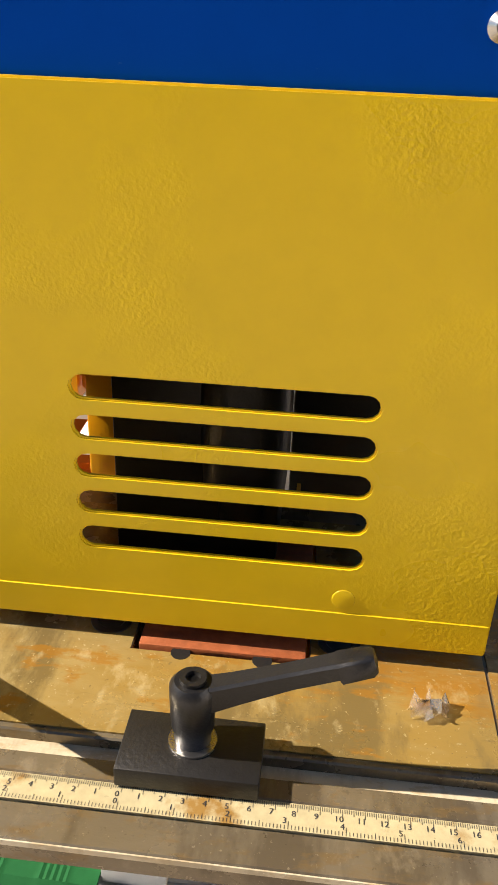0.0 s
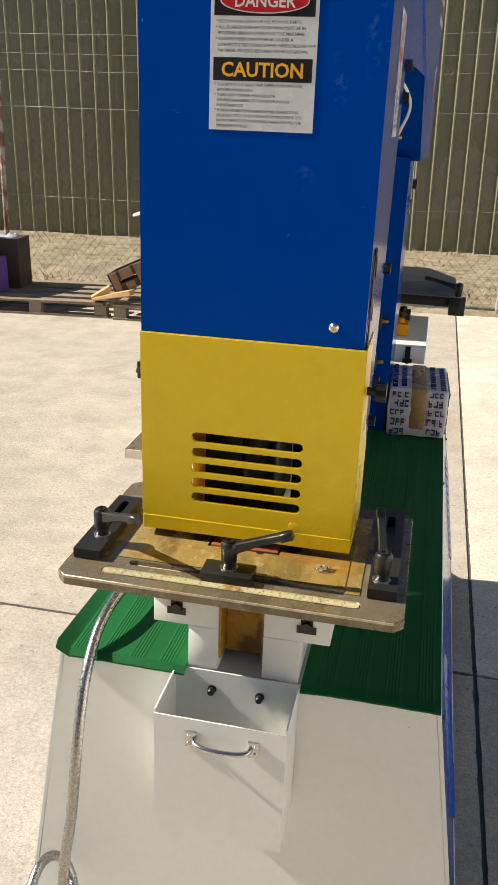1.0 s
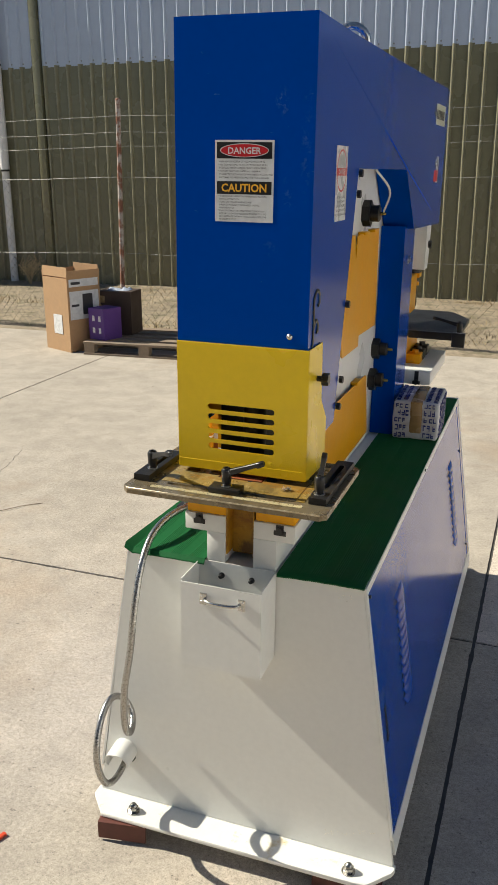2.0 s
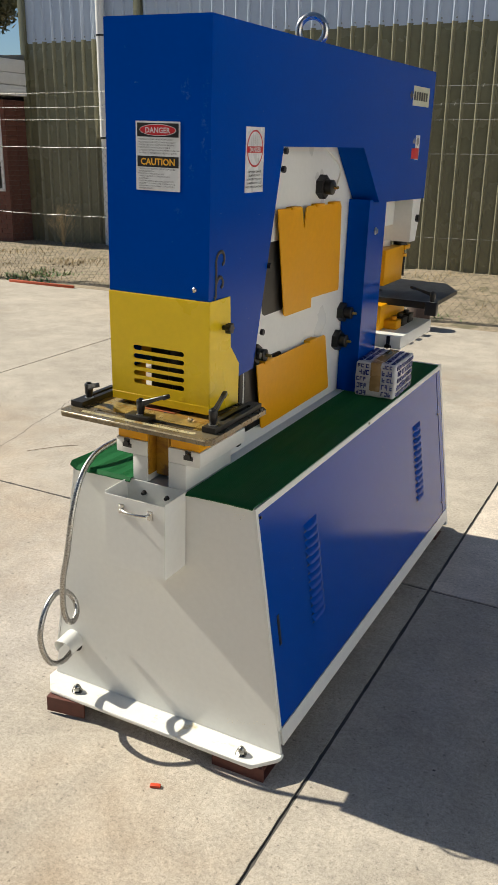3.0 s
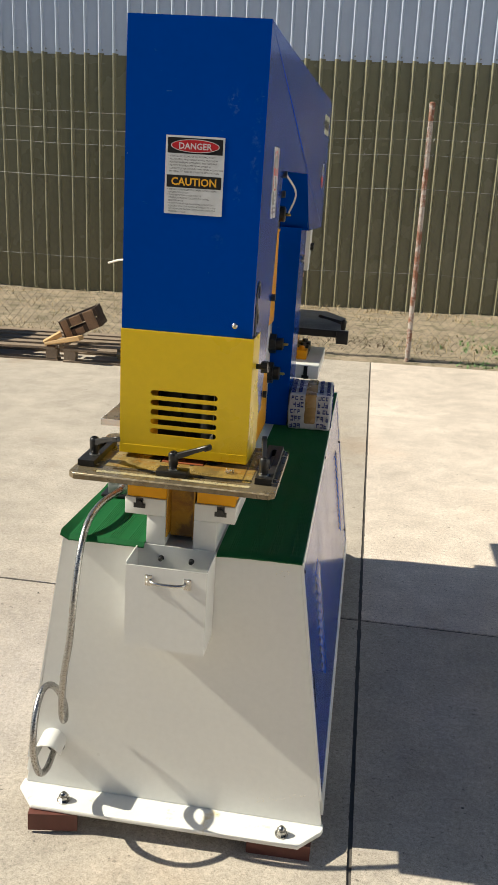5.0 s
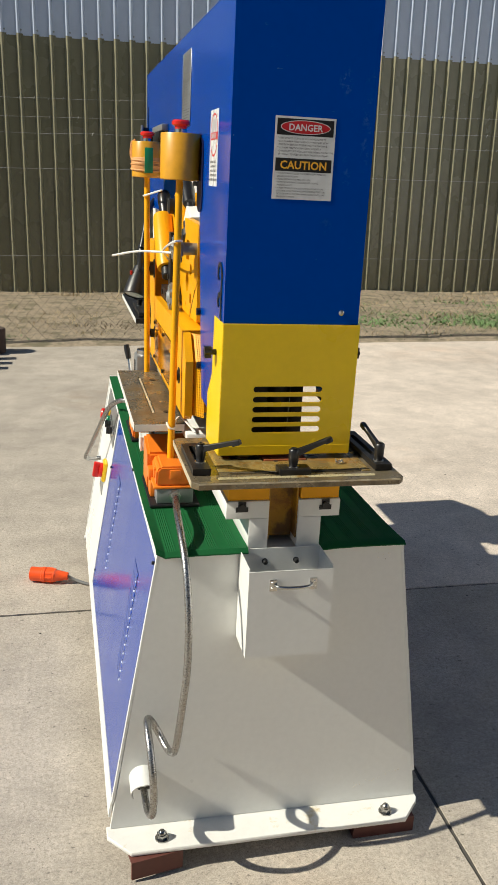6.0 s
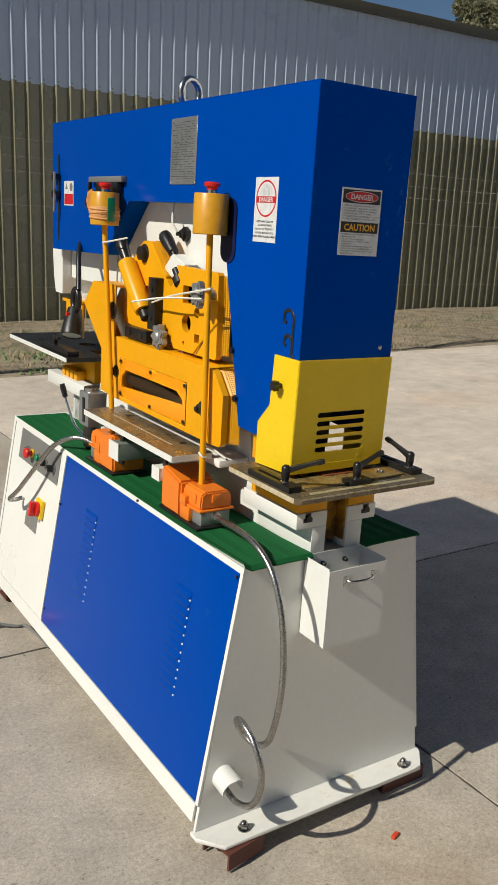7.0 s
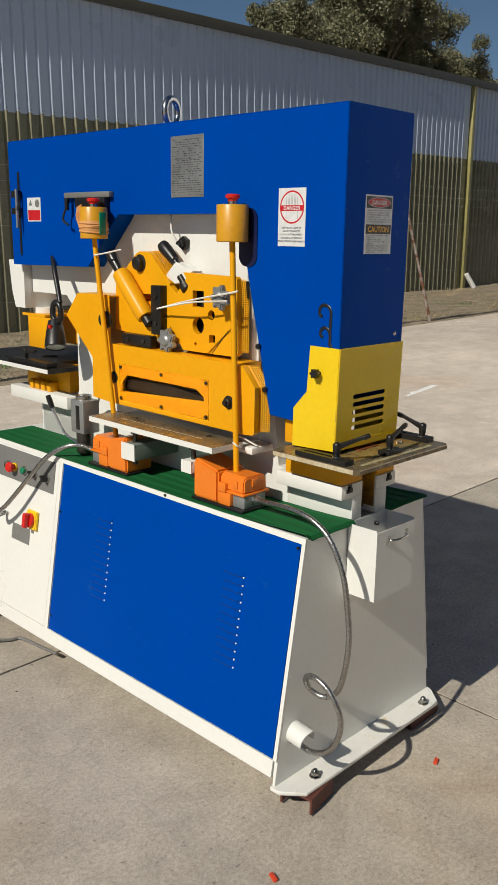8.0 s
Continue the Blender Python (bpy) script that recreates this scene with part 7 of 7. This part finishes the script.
def scraps():
    for x, y, a in ((0.115, -0.205, 20), (-0.568, -0.172, 70)):
        bm = B()
        box(bm, -0.014, 0.014, -0.006, 0.006, 0, 0.008, bevel=0.002, m=Matrix.Translation((x, y, 0.0)) @ pose(0, 0, 0, 0, 0, a))
        solid("plastic_scrap", bm, mat("red_orange_plastic", (0.62, 0.06, 0.015), 0.5), "small red-orange plastic scrap on the concrete", "scrap", base=(x, y, 0), machine=False, group="plastic scraps")
    root = thing("power_plug", "orange industrial power plug lying on the concrete", "plug", (-0.53, 1.43, 0.0), machine=False)
    d = Vector((-1, 0.32, 0)).normalized()
    p = Vector((-0.455, 1.41, 0.030))
    bm = B()
    lathe(bm, p, d, [(0.014, 0), (0.018, 0.02), (0.022, 0.045), (0.027, 0.05), (0.027, 0.085), (0.030, 0.087), (0.030, 0.098), (0.0275, 0.10), (0.0275, 0.145), (0.025, 0.147)], n=28)
    part("plug_body", bm, PLUGRED, root)
    bm = B()
    for k in range(10):
        a = 2 * math.pi * k / 10
        side = d.cross(Vector((0, 0, 1)))
        o = p + d * 0.06 + (side * math.cos(a) + Vector((0, 0, 1)) * math.sin(a)) * 0.0268
        cyl(bm, o, o + d * 0.024, 0.003, n=6)
    part("grip_rib", bm, PLUGRED, root)
    bm = B()
    tube(bm, spline([p, p - d * 0.03 + Vector((0, 0, -0.014)), p - d * 0.08 + Vector((0, -0.01, -0.0225)), (-0.345, 1.36, 0.0075), (-0.33, 1.25, 0.0075), (-0.34, 1.12, 0.03)], 10), 0.006, n=8)
    part("cable", bm, GREYPLATE, root, "grey rubber cable")
    # clear film scrap on the punch table
    bm = B()
    n = 9
    rows = [[bm.verts.new((0.098 + 0.0024 * i + 0.004 * noise.noise((i * 1.3, j * 1.7, 1)), -0.025 + 0.0026 * j + 0.004 * noise.noise((i * 1.9, j * 1.1, 4)), 0.9537 + 0.014 * abs(noise.noise((i * 1.4, j * 1.6, 2))))) for i in range(n)] for j in range(6)]
    for a, b in zip(rows, rows[1:]):
        for i in range(n - 1):
            bm.faces.new((a[i], a[i + 1], b[i + 1], b[i]))
    film = bpy.data.materials.new("clear_film")
    film.use_nodes = True
    fb = film.node_tree.nodes["Principled BSDF"]
    fb.inputs["Transmission Weight"].default_value = 0.9
    fb.inputs["Roughness"].default_value = 0.12
    fb.inputs["IOR"].default_value = 1.3
    solid("film_scrap", bm, film, "crumpled scrap of clear film on the table", "scrap", base=(0.115, -0.015, 0.953))


scraps()


def slab_marks():
    """Hairline cracks, a twig and a few dark crumbs on the slabs."""
    rnd = random.Random(21)
    for pts in ([(-2.085, 1.557), (-2.128, 1.792), (-2.187, 1.973), (-2.237, 2.227), (-2.334, 2.542)], [(-2.07, 1.10), (-2.04, 0.92), (-2.06, 0.74), (-2.01, 0.55)]):
        line = resample(spline([Vector((x, y, 0.0006)) for x, y in pts], 12), 0.02)
        bm = B()
        rows = []
        for p in line:
            o, w = rnd.gauss(0, 0.004), 0.0012 + 0.0010 * rnd.random()
            rows.append((bm.verts.new((p.x + o - w, p.y, 0.0006)), bm.verts.new((p.x + o + w, p.y, 0.0006))))
        for a, b in zip(rows, rows[1:]):
            bm.faces.new((a[0], a[1], b[1], b[0]))
        solid("hairline_crack", bm, SEALANT, "thin dark crack in the concrete slab", "crack", base=(pts[0][0], pts[0][1], 0), machine=False, group="slab cracks")
    bm = B()
    tube(bm, spline([(-1.904, 1.601, 0.003), (-1.83, 1.69, 0.006), (-1.79, 1.75, 0.004), (-1.724, 1.811, 0.003)], 6), 0.0016, n=6)
    solid("twig", bm, TIMBER, "thin weathered twig lying on the concrete", "twig", base=(-1.81, 1.70, 0), machine=False)
    verts, faces = [], []
    for _ in range(150):
        x, y, r = rnd.uniform(-3.2, 3.6), rnd.uniform(-1.0, 5.6), rnd.uniform(0.002, 0.006)
        if -0.5 < x < 0.6 and y > -0.3:
            continue
        a, k = rnd.uniform(0, 6.28), len(verts)
        verts += [(x + r * math.cos(a + q), y + r * 0.7 * math.sin(a + q), 0.0003) for q in (0, 1.6, 3.1, 4.7)] + [(x, y, r * 0.6)]
        faces += [(k, k + 1, k + 4), (k + 1, k + 2, k + 4), (k + 2, k + 3, k + 4), (k + 3, k, k + 4)]
    me = bpy.data.meshes.new("crumbs")
    me.from_pydata(verts, [], faces)
    me.materials.append(SEALANT)
    tagged(new("crumbs", me), "scattered dark crumbs and grit on the concrete", "grit", kind="stuff")


slab_marks()


# ---- yard clutter by the fence ----
def pallet(cx, cy, a, w, d, label, z=0.0):
    root = thing("pallet", label, "pallet", (cx, cy, z), machine=False, group="pallets")
    m = Matrix.Translation((cx, cy, z)) @ pose(0, 0, 0, 0, 0, a)
    for y in (-d / 2 + 0.05, 0, d / 2 - 0.05):
        bm = B()
        box(bm, -w / 2, w / 2, y - 0.045, y + 0.045, 0.0, 0.018, bevel=0.002, m=m, seg=1)
        part("bottom_board", bm, TIMBER, root)
        for x in (-w / 2 + 0.06, 0, w / 2 - 0.06):
            bm = B()
            box(bm, x - 0.05, x + 0.05, y - 0.04, y + 0.04, 0.0185, 0.10, bevel=0.002, m=m, seg=1)
            part("block", bm, TIMBER, root)
    n = 5
    for k in range(n):
        y = -d / 2 + 0.055 + (d - 0.11) * k / (n - 1)
        bm = B()
        box(bm, -w / 2, w / 2 + 0.03 * ((k * 7) % 3 - 1), y - 0.05, y + 0.05, 0.1005, 0.122, bevel=0.003, m=m, seg=1)
        part("top_board", bm, TIMBER, root)


pallet(-1.60, 5.62, 2, 1.20, 0.85, "weathered timber pallet lying on the slab")
pallet(-2.86, 5.60, 3, 1.20, 0.85, "weathered timber pallet beside cartons")


def crate():
    root = thing("slatted_crate", "dark slatted timber crate tipped over on a pallet", "crate", (-2.12, 5.45, 0.125), machine=False)
    m = Matrix.Translation((-2.06, 5.42, 0.285)) @ pose(0, 0, 0, 0, -24, 8) @ Matrix.Diagonal((0.66, 0.8, 0.85, 1))
    dark = mat("stained_timber", (0.06, 0.035, 0.022), 0.75, var=0.25, bump=0.3, bscale=60)
    for x0, x1, y0, y1, z0, z1 in ((-0.26, 0.26, -0.17, -0.15, 0.06, 0.15), (-0.26, 0.26, -0.17, -0.15, -0.05, 0.03), (-0.26, 0.26, 0.15, 0.17, 0.06, 0.15), (-0.26, 0.26, 0.15, 0.17, -0.05, 0.03), (-0.26, -0.24, -0.149, 0.149, -0.05, 0.15), (0.24, 0.26, -0.149, 0.149, -0.05, 0.15), (-0.24, 0.24, -0.14, -0.02, -0.05, -0.03), (-0.24, 0.24, 0.02, 0.14, -0.05, -0.03)):
        bm = B()
        box(bm, x0, x1, y0, y1, z0, z1, bevel=0.003, m=m, seg=1)
        part("slat", bm, dark, root)
    worn = mat("brown_slat", (0.24, 0.145, 0.085), 0.75, var=0.3, scale=14, fine=80, bump=0.3, bscale=60)
    for x0, x1, z0, z1 in ((-0.235, -0.15, -0.045, 0.145), (-0.11, 0.04, 0.055, 0.145), (-0.09, 0.02, -0.045, 0.02), (0.08, 0.22, -0.045, 0.145)):
        bm = B()
        box(bm, x0, x1, -0.178, -0.1703, z0, z1, bevel=0.002, m=m, seg=1)
        part("slat", bm, worn, root, "lighter brown slat")
    fresh = mat("fresh_timber", (0.52, 0.33, 0.15), 0.75, var=0.2, bump=0.3, bscale=50)
    for x, y, z, a, b, L in ((-2.18, 5.21, 0.152, -14, -8, 0.34), (-2.30, 5.26, 0.158, -30, 22, 0.17)):
        bm = B()
        box(bm, -L / 2, L / 2, -0.045, 0.045, -0.02, 0.02, bevel=0.003, m=Matrix.Translation((x, y, z + 0.03)) @ pose(0, 0, 0, 0, a, b), seg=1)
        for v in bm.verts:
            if v.co.x < x - L * 0.3:
                v.co.z += 0.02 * noise.noise(v.co * 40)
        solid("timber_offcut", bm, fresh, "short broken pale timber offcut against the crate", "timber", base=(x, y, 0.12), machine=False, group="offcuts")


crate()


def carton(x, y, a, w, d, h, label, material, open_top=True, base=0.0):
    root = thing("carton", label, "box", (x, y, base), machine=False, group="cartons")
    m = Matrix.Translation((x, y, base)) @ pose(0, 0, 0, 0, 0, a)
    t = 0.006
    for name, dims in (("side", (-w / 2, w / 2, -d / 2, -d / 2 + t, 0, h)), ("side", (-w / 2, w / 2, d / 2 - t, d / 2, 0, h)), ("side", (-w / 2, -w / 2 + t, -d / 2 + t, d / 2 - t, 0, h)), ("side", (w / 2 - t, w / 2, -d / 2 + t, d / 2 - t, 0, h)), ("bottom", (-w / 2 + t, w / 2 - t, -d / 2 + t, d / 2 - t, 0, t))):
        bm = B()
        box(bm, *dims, m=m)
        part(name, bm, material, root)
    if open_top:
        bm = B()
        box(bm, -w / 2, w / 2, -d / 2 - 0.0, -d / 2 + t, 0, 0.09, m=m @ Matrix.Translation((0, 0, h)) @ Matrix.Rotation(radians(-3), 4, "X"))
        part("flap", bm, material, root)
        bm = B()
        box(bm, -w / 2, w / 2, d / 2 - t, d / 2, 0, 0.09, m=m @ Matrix.Translation((0, 0, h)) @ Matrix.Rotation(radians(4), 4, "X"))
        part("flap", bm, material, root)
        for k, lean in ((-1, -7), (1, 5)):
            bm = B()
            box(bm, k * w / 2 - (t if k > 0 else 0), k * w / 2 + (t if k < 0 else 0), -d / 2, d / 2, 0, 0.085, m=m @ Matrix.Translation((0, 0, h)) @ Matrix.Rotation(radians(lean), 4, "Y"))
            part("flap", bm, material, root)
    else:
        bm = B()
        box(bm, -w / 2, w / 2, -d / 2, d / 2, h, h + t, m=m)
        part("lid", bm, material, root)
    return root, m


root, m = carton(-3.69, 5.43, -25, 0.40, 0.36, 0.68, "tall open brown cardboard carton with white print panels", CARD)
bm = B()
box(bm, 0.2005, 0.2025, -0.16, 0.16, 0.30, 0.56, m=m)
box(bm, 0.2005, 0.2025, -0.16, 0.16, 0.60, 0.67, m=m)
part("print_panel", bm, SIGNWHITE, root, "white printed panel")
bm = B()
box(bm, 0.203, 0.204, -0.02, 0.09, 0.34, 0.53, m=m)
box(bm, 0.203, 0.204, -0.14, -0.06, 0.42, 0.44, m=m)
box(bm, 0.203, 0.204, -0.14, -0.04, 0.62, 0.645, m=m)
part("print", bm, INK, root, "dark printed shapes")
bm = B()
box(bm, -0.05, 0.09, -0.184, -0.181, 0.16, 0.34, m=m)
part("loose_label", bm, SIGNWHITE, root, "torn white label")
root, m = carton(-3.31, 5.36, -18, 0.20, 0.22, 0.28, "small purple printed carton on the pallet edge", PURPLE, False, 0.125)
bm = B()
for z in (0.06, 0.17):
    box(bm, -0.05, -0.02, -0.113, -0.111, z, z + 0.05, m=m)
    box(bm, 0.03, 0.06, -0.113, -0.111, z, z + 0.05, m=m)
part("print", bm, SIGNWHITE, root)
root, m = carton(-3.32, 5.68, 4, 0.34, 0.26, 0.40, "dark brown closed carton with tan tape on the pallet", mat("dark_card", (0.05, 0.03, 0.022), 0.7), False, 0.125)
for x0, x1, z0, z1 in ((-0.165, -0.095, 0.30, 0.365), (-0.155, -0.125, 0.12, 0.28), (-0.150, -0.075, 0.03, 0.09)):
    bm = B()
    box(bm, x0, x1, -0.132, -0.1302, z0, z1, m=m)
    part("tape", bm, TAPE, root, "tan tape patch")
bm = B()
n = 12
rows = [[bm.verts.new((-3.42 + 0.02 * i, 5.60 + 0.016 * j, 0.534 + (0.055 * abs(noise.noise((i * 0.7, j * 0.8, 3))) if 0 < i < n - 1 and 0 < j < 8 else 0.0))) for i in range(n)] for j in range(9)]
for a, b in zip(rows, rows[1:]):
    for i in range(n - 1):
        bm.faces.new((a[i], a[i + 1], b[i + 1], b[i]))
solid("film_bag", bm, mat("grey_blue_film", (0.45, 0.50, 0.60), 0.2, var=0.2, scale=20), "crumpled blue-grey film bag on a dark carton", "bag", base=(-3.31, 5.66, 0.534), machine=False)

bm = B()
lathe(bm, (-1.03, 5.93, 0), (0, 0, 1), [(0.105, 0), (0.103, 0.1), (0.106, 0.2), (0.10, 0.212)], n=22)
for v in bm.verts:
    r = 1 + 0.05 * noise.noise((v.co.x * 20, v.co.y * 20, v.co.z * 5))
    v.co.x, v.co.y = -1.03 + (v.co.x + 1.03) * r, 5.93 + (v.co.y - 5.93) * r
solid("tree_stump", bm, mat("dark_bark", (0.07, 0.045, 0.035), 0.85, var=0.3, bump=0.5, bscale=40), "short dark timber stump on the slab", "stump", base=(-1.03, 5.93, 0), machine=False)
bm = B()
box(bm, -6.1, -5.14, 6.06, 6.09, 0.0, 0.03, bevel=0.003)
solid("painted_bar", bm, mat("red_lead", (0.45, 0.08, 0.03), 0.6), "red painted steel bar lying at the slab edge", "bar", base=(-5.6, 6.07, 0), machine=False)
bm = B()
plate(bm, "z", [(4.72, 2.99), (4.95, 3.02), (5.18, 3.05), (5.38, 3.09), (5.36, 3.15), (5.16, 3.12), (4.98, 3.075), (4.90, 3.10), (4.86, 3.055), (4.73, 3.03)], 0.0005, 0.002)
solid("paint_mark", bm, mat("line_paint", (0.84, 0.83, 0.80), 0.7, var=0.12, fine=30), "worn stroke of white paint on the concrete", "marking", base=(5.05, 3.06, 0), machine=False)


# ---- weeds, dry grass ----
def blades(name, label, spots, material, hmin, hmax, seed, width=0.006, curl=0.6):
    rnd = random.Random(seed)
    verts, faces = [], []
    for x, y, spread, count in spots:
        for _ in range(count):
            px, py = x + rnd.gauss(0, spread), y + rnd.gauss(0, spread * 0.6)
            if py < 6.17:
                py = 6.17 + rnd.random() * 0.1
            h = rnd.uniform(hmin, hmax)
            a = rnd.uniform(0, 6.283)
            dx, dy = math.cos(a) * h * curl, math.sin(a) * h * curl
            wx, wy = -math.sin(a) * width, math.cos(a) * width
            z0 = -0.03
            s = len(verts)
            verts += [(px - wx, py - wy, z0), (px + wx, py + wy, z0), (px + dx * 0.4 + wx * 0.8, py + dy * 0.4 + wy * 0.8, z0 + h * 0.65), (px + dx * 0.4 - wx * 0.8, py + dy * 0.4 - wy * 0.8, z0 + h * 0.65), (px + dx, py + dy, z0 + h)]
            faces += [(s, s + 1, s + 2, s + 3), (s + 3, s + 2, s + 4)]
    me = bpy.data.meshes.new(name)
    me.from_pydata(verts, [], faces)
    me.materials.append(material)
    tagged(new(name, me), label, "plants", kind="stuff")


DRYGRASS = mat("dry_grass", (0.46, 0.36, 0.21), 0.9, var=0.3, scale=3, fine=40)
GREENWEED = mat("green_weed", (0.15, 0.25, 0.09), 0.7, var=0.3, scale=4, fine=40)
REDWEED = mat("red_weed", (0.22, 0.06, 0.03), 0.7, var=0.3)
rnd = random.Random(11)
blades("dry_grass", "short dry grass and litter on the dirt strip", [(rnd.uniform(-10, 16), rnd.uniform(6.4, 9.5), 0.22, 40) for _ in range(330)], DRYGRASS, 0.03, 0.10, 1, 0.004, 0.9)
LITTER = mat("leaf_litter", (0.10, 0.072, 0.045), 0.9, var=0.4, scale=3, fine=40)
blades("leaf_litter", "dark leaf litter and twigs on the dirt strip", [(rnd.uniform(-10, 16), rnd.uniform(6.3, 9.5), 0.25, 30) for _ in range(330)], LITTER, 0.015, 0.05, 6, 0.006, 1.6)
blades("dry_grass_edge", "dry grass along the shed wall", [(rnd.uniform(-9, 17), rnd.uniform(9.3, 9.6), 0.15, 25) for _ in range(120)], DRYGRASS, 0.04, 0.11, 2, 0.004, 0.8)
blades("green_weeds", "low green weeds along the fence", [(rnd.uniform(1.1, 2.0), 6.32, 0.10, 45) for _ in range(10)] + [(rnd.uniform(1.6, 5.5), rnd.uniform(6.5, 8.8), 0.25, 120) for _ in range(62)] + [(rnd.uniform(-6.5, -4.6), rnd.uniform(6.3, 7.0), 0.15, 40) for _ in range(10)] + [(rnd.uniform(-1.6, -0.6), 6.5, 0.15, 30) for _ in range(4)] + [(rnd.uniform(6, 16), rnd.uniform(6.6, 9), 0.2, 40) for _ in range(30)], GREENWEED, 0.02, 0.065, 3, 0.012, 1.0)
blades("red_weed", "small red-leaved weed at the slab edge", [(2.07, 6.22, 0.05, 70)], REDWEED, 0.05, 0.12, 4, 0.006, 1.0)


def dry_bush(x, y, h, seed):
    rnd = random.Random(seed)
    bm = B()
    for _ in range(26):
        a, t = rnd.uniform(0, 6.28), rnd.uniform(0.1, 0.5)
        tip = Vector((x + math.cos(a) * t * h * 0.8, y + math.sin(a) * t * h * 0.8, h * rnd.uniform(0.55, 1.0)))
        pts = spline([(x, y, -0.02), (x + (tip.x - x) * 0.3, y + (tip.y - y) * 0.3, tip.z * 0.5), tip], 4)
        tube(bm, pts, 0.003, n=4)
        for _ in range(9):
            c = tip + Vector((rnd.gauss(0, 0.04), rnd.gauss(0, 0.04), rnd.gauss(0, 0.05)))
            cyl(bm, c, c + Vector((rnd.gauss(0, 0.02), rnd.gauss(0, 0.02), 0.02)), 0.006, 0.002, n=4)
    solid("dry_bush", bm, DRYGRASS, "dry twiggy weed bush by the shed wall", "bush", base=(x, y, 0), machine=False, group="dry weeds")


dry_bush(-7.82, 9.2, 0.62, 1)
dry_bush(-6.75, 9.3, 0.42, 2)


# ---- gum trees behind the shed ----
def tree(x, y, h, r, seed):
    rnd = random.Random(seed)
    root = thing("gum_tree", "tall grey-green gum tree behind the shed", "tree", (x, y, 0), machine=False, group="trees behind the shed")
    bm = B()
    tube(bm, [Vector((x + 0.3 * math.sin(k), y, h * 0.75 * k / 6)) for k in range(7)], 0.22, n=8)
    tips = []
    for k in range(16):
        a = rnd.uniform(0, 6.28)
        z = h * rnd.uniform(0.35, 0.7)
        tip = Vector((x + math.cos(a) * r * rnd.uniform(0.4, 0.95), y + math.sin(a) * r * rnd.uniform(0.4, 0.95), min(h * 0.97, z + h * rnd.uniform(0.12, 0.34))))
        tube(bm, spline([(x, y, z), ((x + tip.x) / 2, (y + tip.y) / 2, z * 0.45 + tip.z * 0.55), tip], 4), 0.07, n=5)
        tips.append(tip)
    part("trunk", bm, mat("gum_bark", (0.28, 0.22, 0.17), 0.8), root)
    tips.append(Vector((x, y, h * 0.93)))
    verts, faces = [], []
    for tip in tips:
        for _ in range(7):
            c = tip + Vector((rnd.gauss(0, r * 0.20), rnd.gauss(0, r * 0.20), rnd.gauss(0, r * 0.15)))
            cr = r * rnd.uniform(0.18, 0.28)
            for _ in range(760):
                d = Vector((rnd.gauss(0, 1), rnd.gauss(0, 1), rnd.gauss(0, 0.8)))
                p = c + d.normalized() * cr * rnd.uniform(0.25, 1.05)
                a, b = Vector((rnd.gauss(0, 1), rnd.gauss(0, 1), rnd.gauss(0, 1))).normalized(), Vector((rnd.gauss(0, 1), rnd.gauss(0, 1), rnd.gauss(0, 1))).normalized()
                s = len(verts)
                L = rnd.uniform(0.06, 0.115)
                verts += [p - a * L, p + b * L * 0.5, p + a * L, p - b * L * 0.5]
                faces.append((s, s + 1, s + 2, s + 3))
    me = bpy.data.meshes.new("crown")
    me.from_pydata([v - Vector((x, y, 0)) for v in verts], [], faces)
    me.materials.append(GUMLEAF)
    ob = new("crown", me)
    ob.parent = root


GUMLEAF = mat("gum_leaves", (0.155, 0.150, 0.080), 0.6, var=0.45, scale=0.8, fine=6)
tree(32.0, 30, 11.9, 2.5, 1)
tree(36.5, 31, 13.4, 3.4, 2)
tree(41.0, 30, 13.8, 3.2, 3)
tree(45.5, 31, 13.2, 3.2, 4)
tree(50.0, 31, 12.5, 3.1, 5)
tree(54.0, 31, 11.4, 2.5, 7)
tree(-17.5, 18, 7.5, 2.6, 6)
